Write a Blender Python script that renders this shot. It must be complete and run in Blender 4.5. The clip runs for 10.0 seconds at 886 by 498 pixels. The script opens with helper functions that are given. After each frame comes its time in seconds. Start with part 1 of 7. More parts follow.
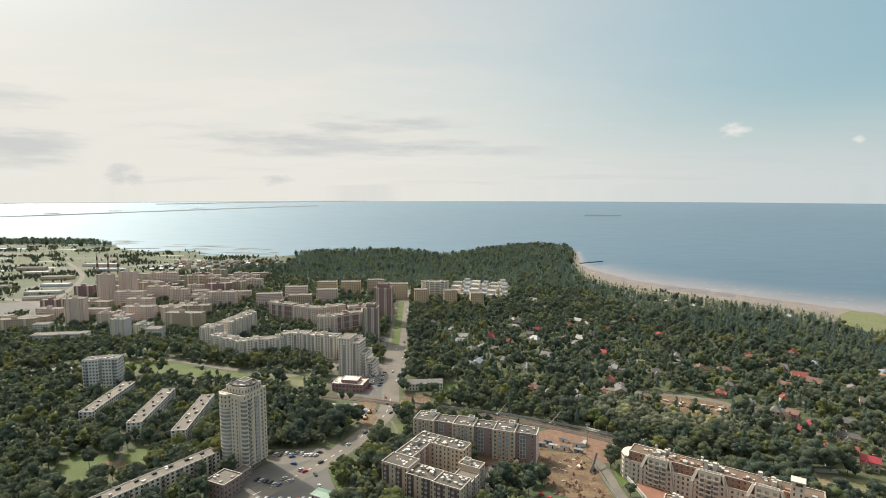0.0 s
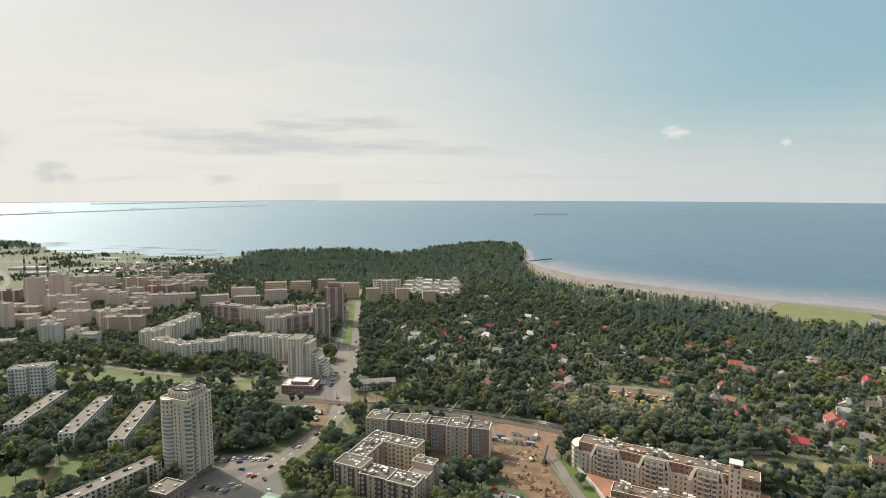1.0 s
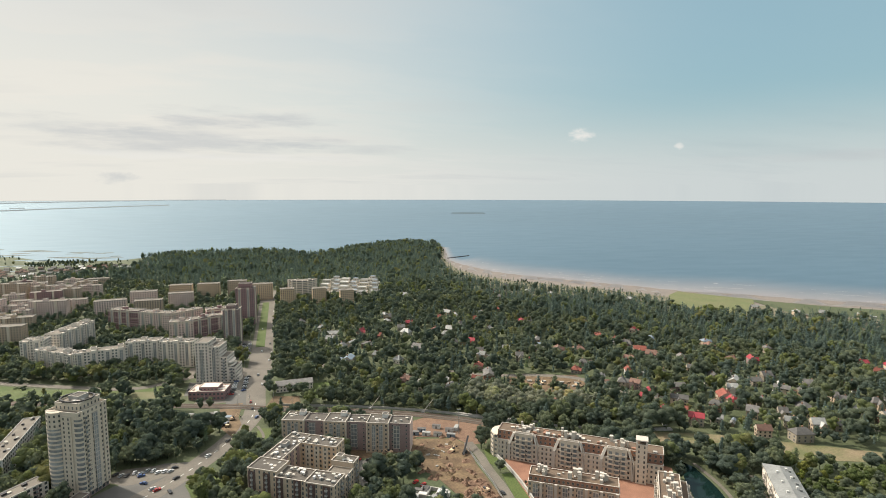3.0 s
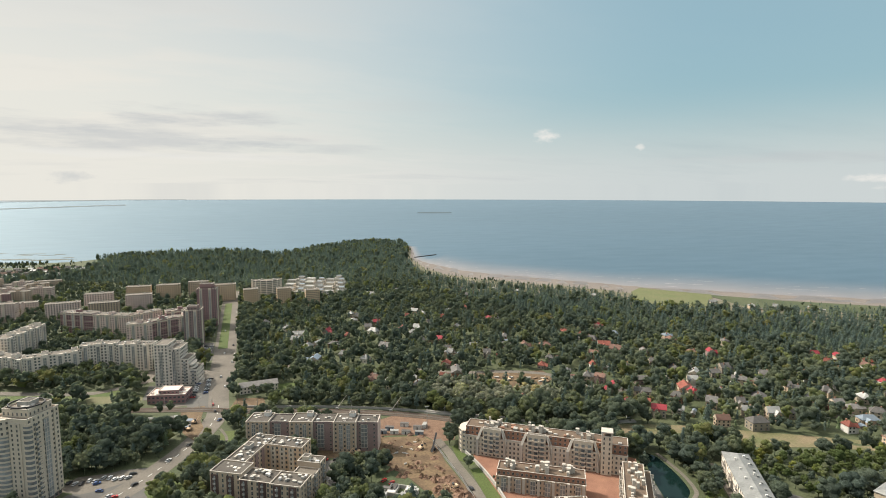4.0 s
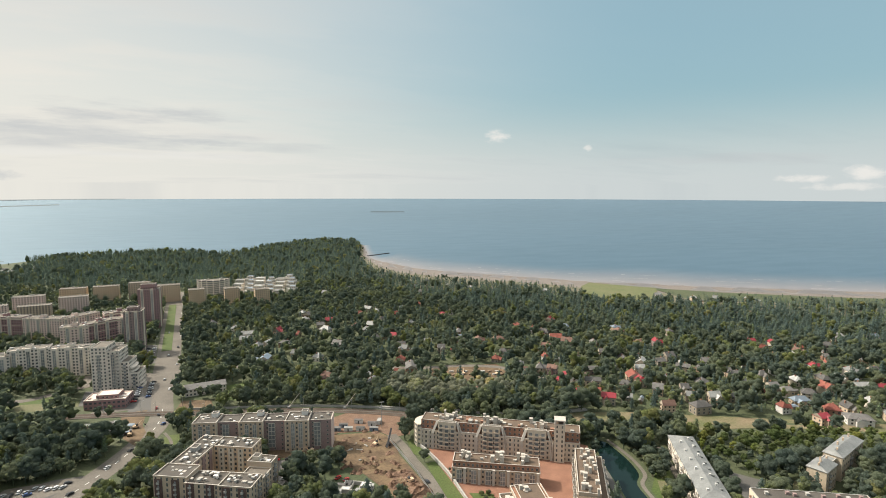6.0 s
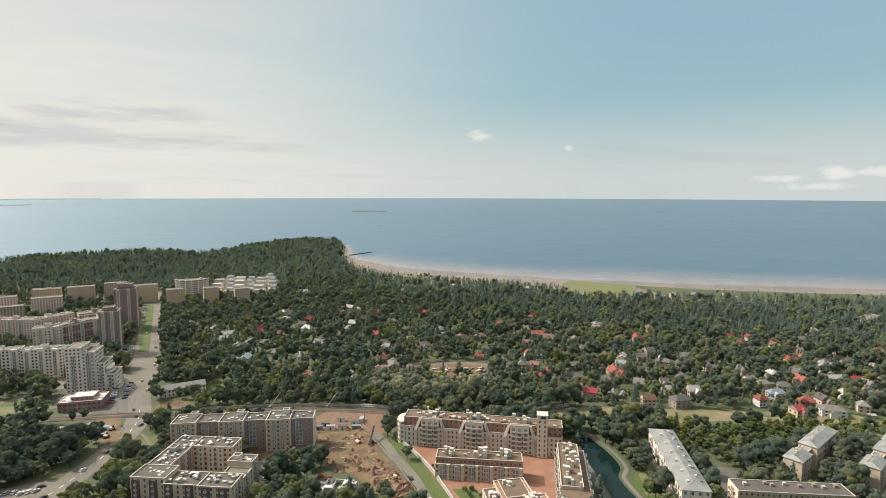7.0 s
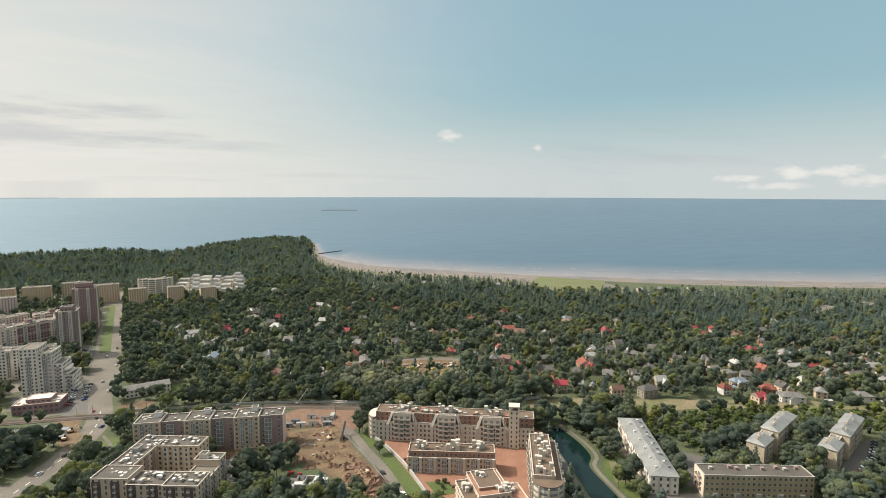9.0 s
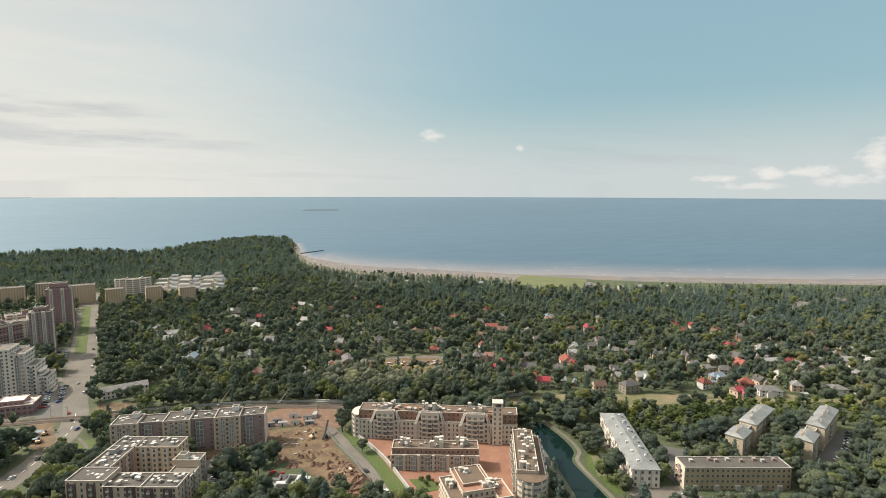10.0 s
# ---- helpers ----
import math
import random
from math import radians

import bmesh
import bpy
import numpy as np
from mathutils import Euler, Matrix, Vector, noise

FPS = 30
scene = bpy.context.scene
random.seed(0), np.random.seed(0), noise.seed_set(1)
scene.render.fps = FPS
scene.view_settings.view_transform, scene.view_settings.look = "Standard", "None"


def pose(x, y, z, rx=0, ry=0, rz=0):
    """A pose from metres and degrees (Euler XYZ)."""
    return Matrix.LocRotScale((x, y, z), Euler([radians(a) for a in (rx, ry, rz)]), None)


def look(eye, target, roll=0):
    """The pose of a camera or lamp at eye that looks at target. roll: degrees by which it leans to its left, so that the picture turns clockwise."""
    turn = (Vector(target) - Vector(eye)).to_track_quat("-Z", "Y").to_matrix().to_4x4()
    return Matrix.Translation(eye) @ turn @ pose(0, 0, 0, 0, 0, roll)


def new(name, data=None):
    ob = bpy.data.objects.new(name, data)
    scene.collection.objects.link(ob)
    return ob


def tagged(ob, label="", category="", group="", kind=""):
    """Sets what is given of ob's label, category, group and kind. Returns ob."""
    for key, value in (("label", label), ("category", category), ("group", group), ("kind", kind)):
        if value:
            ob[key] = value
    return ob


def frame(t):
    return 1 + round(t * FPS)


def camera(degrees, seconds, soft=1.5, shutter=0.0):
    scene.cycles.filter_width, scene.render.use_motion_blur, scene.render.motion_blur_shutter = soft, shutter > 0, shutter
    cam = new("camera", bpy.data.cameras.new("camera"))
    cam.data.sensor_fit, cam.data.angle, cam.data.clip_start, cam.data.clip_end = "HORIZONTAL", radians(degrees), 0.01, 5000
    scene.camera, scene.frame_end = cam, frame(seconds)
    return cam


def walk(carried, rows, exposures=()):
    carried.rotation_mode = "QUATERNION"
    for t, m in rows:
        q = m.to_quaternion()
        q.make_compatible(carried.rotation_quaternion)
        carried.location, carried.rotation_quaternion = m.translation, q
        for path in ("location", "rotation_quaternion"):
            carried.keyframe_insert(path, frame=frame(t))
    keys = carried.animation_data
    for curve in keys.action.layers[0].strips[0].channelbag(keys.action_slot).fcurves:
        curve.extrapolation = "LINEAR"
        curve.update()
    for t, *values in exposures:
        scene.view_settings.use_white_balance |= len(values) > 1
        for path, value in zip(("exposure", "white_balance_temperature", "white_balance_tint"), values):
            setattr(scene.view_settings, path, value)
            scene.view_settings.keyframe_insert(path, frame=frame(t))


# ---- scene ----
cam = camera(78.95, 10.0, soft=0.95)
# seconds, eye x y z, yaw, pitch, roll
PATH = [
    (0.0, -0.04, -0.28, 185.01, -0.000, -6.015, 0.023),
    (0.5, 0.11, 0.42, 183.91, -2.450, -6.032, 0.035),
    (1.0, 0.24, 1.07, 182.79, -5.143, -6.047, 0.048),
    (1.5, 0.36, 1.66, 181.67, -7.508, -6.059, 0.062),
    (2.0, 0.47, 2.20, 180.54, -9.902, -6.068, 0.076),
    (2.5, 0.56, 2.70, 179.40, -11.889, -6.074, 0.089),
    (3.0, 0.65, 3.16, 178.26, -13.903, -6.079, 0.100),
    (4.5, 0.87, 4.31, 174.79, -18.956, -6.087, 0.122),
    (5.0, 0.93, 4.63, 173.62, -20.325, -6.091, 0.124),
    (5.5, 0.99, 4.92, 172.46, -21.416, -6.096, 0.125),
    (7.0, 1.14, 5.69, 169.00, -24.342, -6.124, 0.115),
    (7.5, 1.18, 5.92, 167.87, -25.157, -6.137, 0.111),
    (8.0, 1.23, 6.14, 166.75, -25.936, -6.151, 0.106),
    (8.5, 1.28, 6.36, 165.65, -26.731, -6.164, 0.104),
    (9.0, 1.33, 6.58, 164.57, -27.460, -6.174, 0.104),
    (9.5, 1.38, 6.80, 163.52, -28.295, -6.179, 0.108),
    (10.0, 1.44, 7.02, 162.50, -29.301, -6.176, 0.117),
]
walk(cam, [(t, pose(x, y, z, 90 + p, 0, a) @ pose(0, 0, 0, 0, 0, r)) for t, x, y, z, a, p, r in PATH])
scene.view_settings.exposure = 0.2

# ---- light: hazy afternoon sun high to the west, thin veil of cloud ----
SUN_AZ, SUN_EL = radians(49.0), radians(44.0)      # azimuth towards -x from +y
SUN_DIR = Vector((-math.sin(SUN_AZ) * math.cos(SUN_EL), math.cos(SUN_AZ) * math.cos(SUN_EL), math.sin(SUN_EL)))
sun = new("sun", bpy.data.lights.new("sun", "SUN"))
sun.data.energy, sun.data.angle, sun.data.color = 4.3, radians(0.6), (1.0, 0.90, 0.75)
sun.matrix_world = look(SUN_DIR * 3000, (0, 0, 0))


class Nodes:
    """Short hand for node trees."""

    def __init__(self, tree):
        self.t = tree
        tree.nodes.clear()

    def add(self, kind, ins=None, **props):
        n = self.t.nodes.new(kind)
        for k, v in props.items():
            if k == "operation":
                n.operation = v
            elif k == "use_clamp":
                n.use_clamp = v
            elif k == "data_type":
                n.data_type = v
            elif k == "blend_type":
                n.blend_type = v
            elif k == "attribute_name":
                n.attribute_name = v
            elif k == "interpolation_type":
                n.interpolation_type = v
        for k, v in (ins or {}).items():
            if isinstance(v, bpy.types.NodeSocket):
                self.t.links.new(v, n.inputs[k])
            else:
                n.inputs[k].default_value = v
        return n

    def math(self, op, a, b=0.0, c=0.0, clamp=False):
        return self.add("ShaderNodeMath", {0: a, 1: b, 2: c}, operation=op, use_clamp=clamp).outputs[0]

    def mix(self, f, a, b, blend="MIX"):
        n = self.add("ShaderNodeMix", None, data_type="RGBA", blend_type=blend)
        for k, v in ((0, f), (6, a), (7, b)):
            if isinstance(v, bpy.types.NodeSocket):
                self.t.links.new(v, n.inputs[k])
            else:
                n.inputs[k].default_value = v if k == 0 else (*v, 1) if len(v) == 3 else v
        return n.outputs[2]

    def ramp(self, f, stops):
        n = self.add("ShaderNodeValToRGB", {0: f})
        el = n.color_ramp.elements
        while len(el) < len(stops):
            el.new(0.5)
        for e, (p, c) in zip(el, stops):
            e.position, e.color = p, (*c, 1) if len(c) == 3 else c
        return n.outputs[0]

    def noise(self, vec, scale, detail=3.0, rough=0.55, out=0):
        ins = {"Scale": scale, "Detail": detail, "Roughness": rough}
        if vec is not None:
            ins["Vector"] = vec
        return self.add("ShaderNodeTexNoise", ins).outputs[out]


# azimuth east of north, height, half width, half height (degrees), strength, puffy (1) or streaky (0)
GREY_CLOUDS = [
    (-5.5, 7, 7.2, 1.05, 0.55, 0),
    (-10.5, 4.6, 10.5, 1.1, 0.45, 0),
    (-1, 4.9, 5, 0.6, 0.35, 0),
    (-30.2, 1.6, 1.4, 0.9, 0.42, 1),
    (-37.5, 3.6, 4.2, 1.7, 0.45, 0),
    (-39, 7.6, 4.5, 0.9, 0.35, 0),
    (-17.6, 1.2, 1.8, 0.5, 0.4, 1),
    (-22.5, 5.6, 6.5, 0.95, 0.35, 0),
    (5.1, 4.3, 6.4, 0.46, 0.3, 0),
    (49.6, 3, 9.7, 0.49, 0.25, 0),
]
WHITE_CLOUDS = [
    (28.2, 5.7, 1.3, 0.66, 0.75, 1),
    (37.3, 4.4, 0.4, 0.32, 0.5, 1),
    (-37.8, 1.6, 2.2, 0.35, 0.6, 0),
    (60.2, 1.7, 1.3, 0.56, 0.8, 1),
    (63.6, 1.8, 1.6, 0.49, 0.8, 1),
    (67.9, 3, 1.2, 1.37, 0.85, 1),
    (56.1, 1.2, 2.1, 0.32, 0.6, 1),
    (59, 0.5, 2.6, 0.31, 0.5, 1),
    (66, 0.9, 2.2, 0.47, 0.55, 1),
    (-5, 3.3, 14, 0.45, 0.45, 0),
]
world = bpy.data.worlds.new("sky")
scene.world = world
world.use_nodes = True
W = Nodes(world.node_tree)
ray = W.add("ShaderNodeTexCoord").outputs["Generated"]
sep = W.add("ShaderNodeSeparateXYZ", {0: ray})
up = W.math("MAXIMUM", sep.outputs[2], 0.012)
level = W.add("ShaderNodeCombineXYZ", {0: sep.outputs[0], 1: sep.outputs[1], 2: up}).outputs[0]
sky = W.add("ShaderNodeTexSky")
sky.sky_type, sky.sun_disc, sky.sun_elevation, sky.sun_rotation = "NISHITA", False, SUN_EL, -SUN_AZ
sky.air_density, sky.dust_density, sky.ozone_density, sky.altitude = 1.3, 2.0, 1.2, 100.0
W.t.links.new(level, sky.inputs["Vector"])
# thin cloud sheet seen in flat perspective, thick and white towards the sun
flat = W.math("ADD", up, 0.10)
cx = W.math("DIVIDE", sep.outputs[0], flat)
cy = W.math("DIVIDE", sep.outputs[1], flat)
sheet = W.add("ShaderNodeCombineXYZ", {0: W.math("MULTIPLY", cx, 0.45), 1: cy, 2: 0.0}).outputs[0]
wisps = W.noise(sheet, 0.75, 6.0, 0.58)
toward = W.add("ShaderNodeVectorMath", {0: ray, 1: (-math.sin(0.85), math.cos(0.85), 0.15)}, operation="DOT_PRODUCT").outputs["Value"]
veil = W.add("ShaderNodeMapRange", {0: toward, 1: -0.02, 2: 0.97, 3: 0.0, 4: 1.0}, interpolation_type="SMOOTHSTEP").outputs[0]
low = W.add("ShaderNodeMapRange", {0: up, 1: 0.01, 2: 0.18, 3: 1.0, 4: 0.0}, interpolation_type="SMOOTHSTEP").outputs[0]
cover = W.add("ShaderNodeMapRange", {0: wisps, 1: 0.45, 2: 0.70, 3: 0.0, 4: 0.35}).outputs[0]
amount = W.math("SUBTRACT", 1.0, W.math("MULTIPLY", W.math("SUBTRACT", 1.0, W.math("MULTIPLY", veil, 0.95)), W.math("SUBTRACT", 1.0, W.math("MULTIPLY", low, 0.85))), clamp=True)
# unseen bright cover overhead, added to fill the shaded sides
high = W.add("ShaderNodeMapRange", {0: up, 1: 0.36, 2: 0.70, 3: 0.0, 4: 0.9}, interpolation_type="SMOOTHSTEP").outputs[0]
amount = W.math("ADD", W.math("MULTIPLY_ADD", W.math("MAXIMUM", amount, high), 0.90, 0.10), W.math("MULTIPLY", cover, W.math("ADD", veil, 0.1)), clamp=True)
dull = W.add("ShaderNodeMapRange", {0: up, 1: 0.14, 2: 0.34, 3: 0.0, 4: 0.6}, interpolation_type="SMOOTHSTEP").outputs[0]
skycol = W.mix(0.65, W.mix(1.0, sky.outputs[0], (0.078, 0.098, 0.094), "MULTIPLY"), (0.265, 0.44, 0.515))
# near-white last tone belongs to the added overhead fill
cloudcol = W.mix(W.add("ShaderNodeMapRange", {0: wisps, 1: 0.52, 2: 0.72, 3: 0.0, 4: 0.5}).outputs[0], W.mix(high, W.mix(dull, W.mix(veil, (0.575, 0.605, 0.60), (0.72, 0.70, 0.64)), (0.52, 0.555, 0.565)), (0.98, 0.97, 0.93)), W.mix(veil, (0.42, 0.47, 0.49), (0.53, 0.54, 0.53)))
both = W.mix(amount, skycol, cloudcol)
near_sun = W.add("ShaderNodeVectorMath", {0: ray, 1: SUN_DIR}, operation="DOT_PRODUCT").outputs["Value"]
aureole = W.math("MULTIPLY", W.math("POWER", W.math("MAXIMUM", near_sun, 0.0), 30.0), 12.0)
both = W.mix(1.0, both, W.add("ShaderNodeCombineColor", {0: aureole, 1: W.math("MULTIPLY", aureole, 0.96), 2: W.math("MULTIPLY", aureole, 0.86)}).outputs[0], "ADD")
# single clouds
az = W.math("ARCTAN2", sep.outputs[0], sep.outputs[1])
puff = W.noise(W.add("ShaderNodeMapping", {"Vector": ray, "Scale": (1.0, 1.0, 2.2)}).outputs[0], 26.0, 6.0, 0.62)
streak = W.noise(W.add("ShaderNodeMapping", {"Vector": ray, "Scale": (1.0, 1.0, 7.0)}).outputs[0], 6.0, 6.0, 0.62)
for a0, e0, wa, we, k, grain, col in [(*q, (0.475, 0.495, 0.505)) for q in GREY_CLOUDS] + [(*q, (0.72, 0.71, 0.675)) for q in WHITE_CLOUDS]:
    da = W.math("DIVIDE", W.math("SUBTRACT", az, radians(a0)), radians(wa))
    de = W.math("DIVIDE", W.math("SUBTRACT", sep.outputs[2], math.sin(radians(e0))), radians(we))
    d = W.math("ADD", W.math("MULTIPLY", da, da), W.math("MULTIPLY", de, de))
    d = W.math("ADD", d, W.math("MULTIPLY", W.math("SUBTRACT", puff if grain else streak, 0.5), 6.0))
    f = W.add("ShaderNodeMapRange", {0: d, 1: 1.6, 2: -0.6, 3: 0.0, 4: min(k * 1.5, 1.0)}, interpolation_type="SMOOTHSTEP").outputs[0]
    both = W.mix(f, both, col)
bg = W.add("ShaderNodeBackground", {"Color": both, "Strength": 1.0})
out = W.add("ShaderNodeOutputWorld", {"Surface": bg.outputs[0]})


# ---- materials ----
def material(name, col, rough=0.85, second=None, scale=0.15, fine=3.0, bump=0.0, metal=0.0, vary=0.12, spec=0.3, island=0.0, tint=0.0):
    """A weathered surface: two scales of variation, optional second colour in patches, bump, spread by object or by the tint attribute."""
    m = bpy.data.materials.new(name)
    m.use_nodes = True
    n = Nodes(m.node_tree)
    pos = n.add("ShaderNodeNewGeometry").outputs["Position"]
    big, small = n.noise(pos, scale, 4.0), n.noise(pos, fine, 3.0)
    c = n.mix(n.add("ShaderNodeMapRange", {0: big, 1: 0.35, 2: 0.65}).outputs[0], col, second or [v * (1 - vary) for v in col])
    k = n.add("ShaderNodeMapRange", {0: small, 1: 0.25, 2: 0.75, 3: 1 - vary, 4: 1 + vary}).outputs[0]
    if island:
        r = n.add("ShaderNodeObjectInfo").outputs["Random"]
        k = n.math("MULTIPLY", k, n.add("ShaderNodeMapRange", {0: r, 3: 1 - island, 4: 1 + island}).outputs[0])
    if tint:
        r = n.add("ShaderNodeAttribute", attribute_name="tint").outputs["Fac"]
        k = n.math("MULTIPLY", k, n.add("ShaderNodeMapRange", {0: r, 3: 1 - tint, 4: 1 + tint}).outputs[0])
    c = n.mix(1.0, c, n.add("ShaderNodeCombineColor", {0: k, 1: k, 2: k}).outputs[0], "MULTIPLY")
    ins = {"Base Color": c, "Roughness": rough, "Metallic": metal, "Specular IOR Level": spec}
    if bump:
        ins["Normal"] = n.add("ShaderNodeBump", {"Height": small, "Strength": bump, "Distance": 0.3}).outputs[0]
    b = n.add("ShaderNodeBsdfPrincipled", ins)
    n.add("ShaderNodeOutputMaterial", {"Surface": b.outputs[0]})
    return m


def foliage(name, dark, light, source):
    """Leaves: colour by tree (tint attribute or the object's own number), patches and fine grain, a little light passing through."""
    m = bpy.data.materials.new(name)
    m.use_nodes = True
    n = Nodes(m.node_tree)
    pos = n.add("ShaderNodeNewGeometry").outputs["Position"]
    r = n.add("ShaderNodeAttribute", attribute_name="tint").outputs["Fac"] if source == "tint" else n.add("ShaderNodeObjectInfo").outputs["Random"]
    isl = n.add("ShaderNodeNewGeometry").outputs["Random Per Island"]
    stand = n.noise(pos, 0.012, 3.0)
    f = n.math("ADD", n.math("MULTIPLY", n.math("POWER", r, 1.9), 0.85), n.math("ADD", n.math("MULTIPLY", isl, 0.15), n.math("MULTIPLY", n.math("SUBTRACT", stand, 0.42), 1.1)), clamp=True)
    mid = [0.55 * a + 0.45 * b for a, b in zip(dark, light)]
    c = n.ramp(f, [(0.0, dark), (0.35, mid), (0.72, light), (0.92, [light[0] * 1.2, light[1] * 1.2, light[2] * 0.75]), (1.0, [light[0] * 1.3, light[1] * 1.12, light[2] * 0.8])])
    leafage, sprays = n.noise(pos, 1.5, 2.0, 0.7), n.noise(pos, 0.55, 2.0, 0.6)
    k = n.add("ShaderNodeMapRange", {0: leafage, 1: 0.3, 2: 0.7, 3: 0.72, 4: 1.28}).outputs[0]
    c = n.mix(1.0, c, n.add("ShaderNodeCombineColor", {0: k, 1: k, 2: k}).outputs[0], "MULTIPLY")
    nor = n.add("ShaderNodeBump", {"Height": n.math("ADD", leafage, sprays), "Strength": 1.0, "Distance": 0.8}).outputs[0]
    d = n.add("ShaderNodeBsdfDiffuse", {"Color": c, "Roughness": 0.8, "Normal": nor})
    t = n.add("ShaderNodeBsdfTranslucent", {"Normal": nor, "Color": n.mix(0.4, n.mix(1.0, c, (1.7, 1.7, 1.45), "MULTIPLY"), (0.175, 0.200, 0.110))})
    mx = n.add("ShaderNodeMixShader", {0: 0.5, 1: d.outputs[0], 2: t.outputs[0]})
    n.add("ShaderNodeOutputMaterial", {"Surface": mx.outputs[0]})
    return m


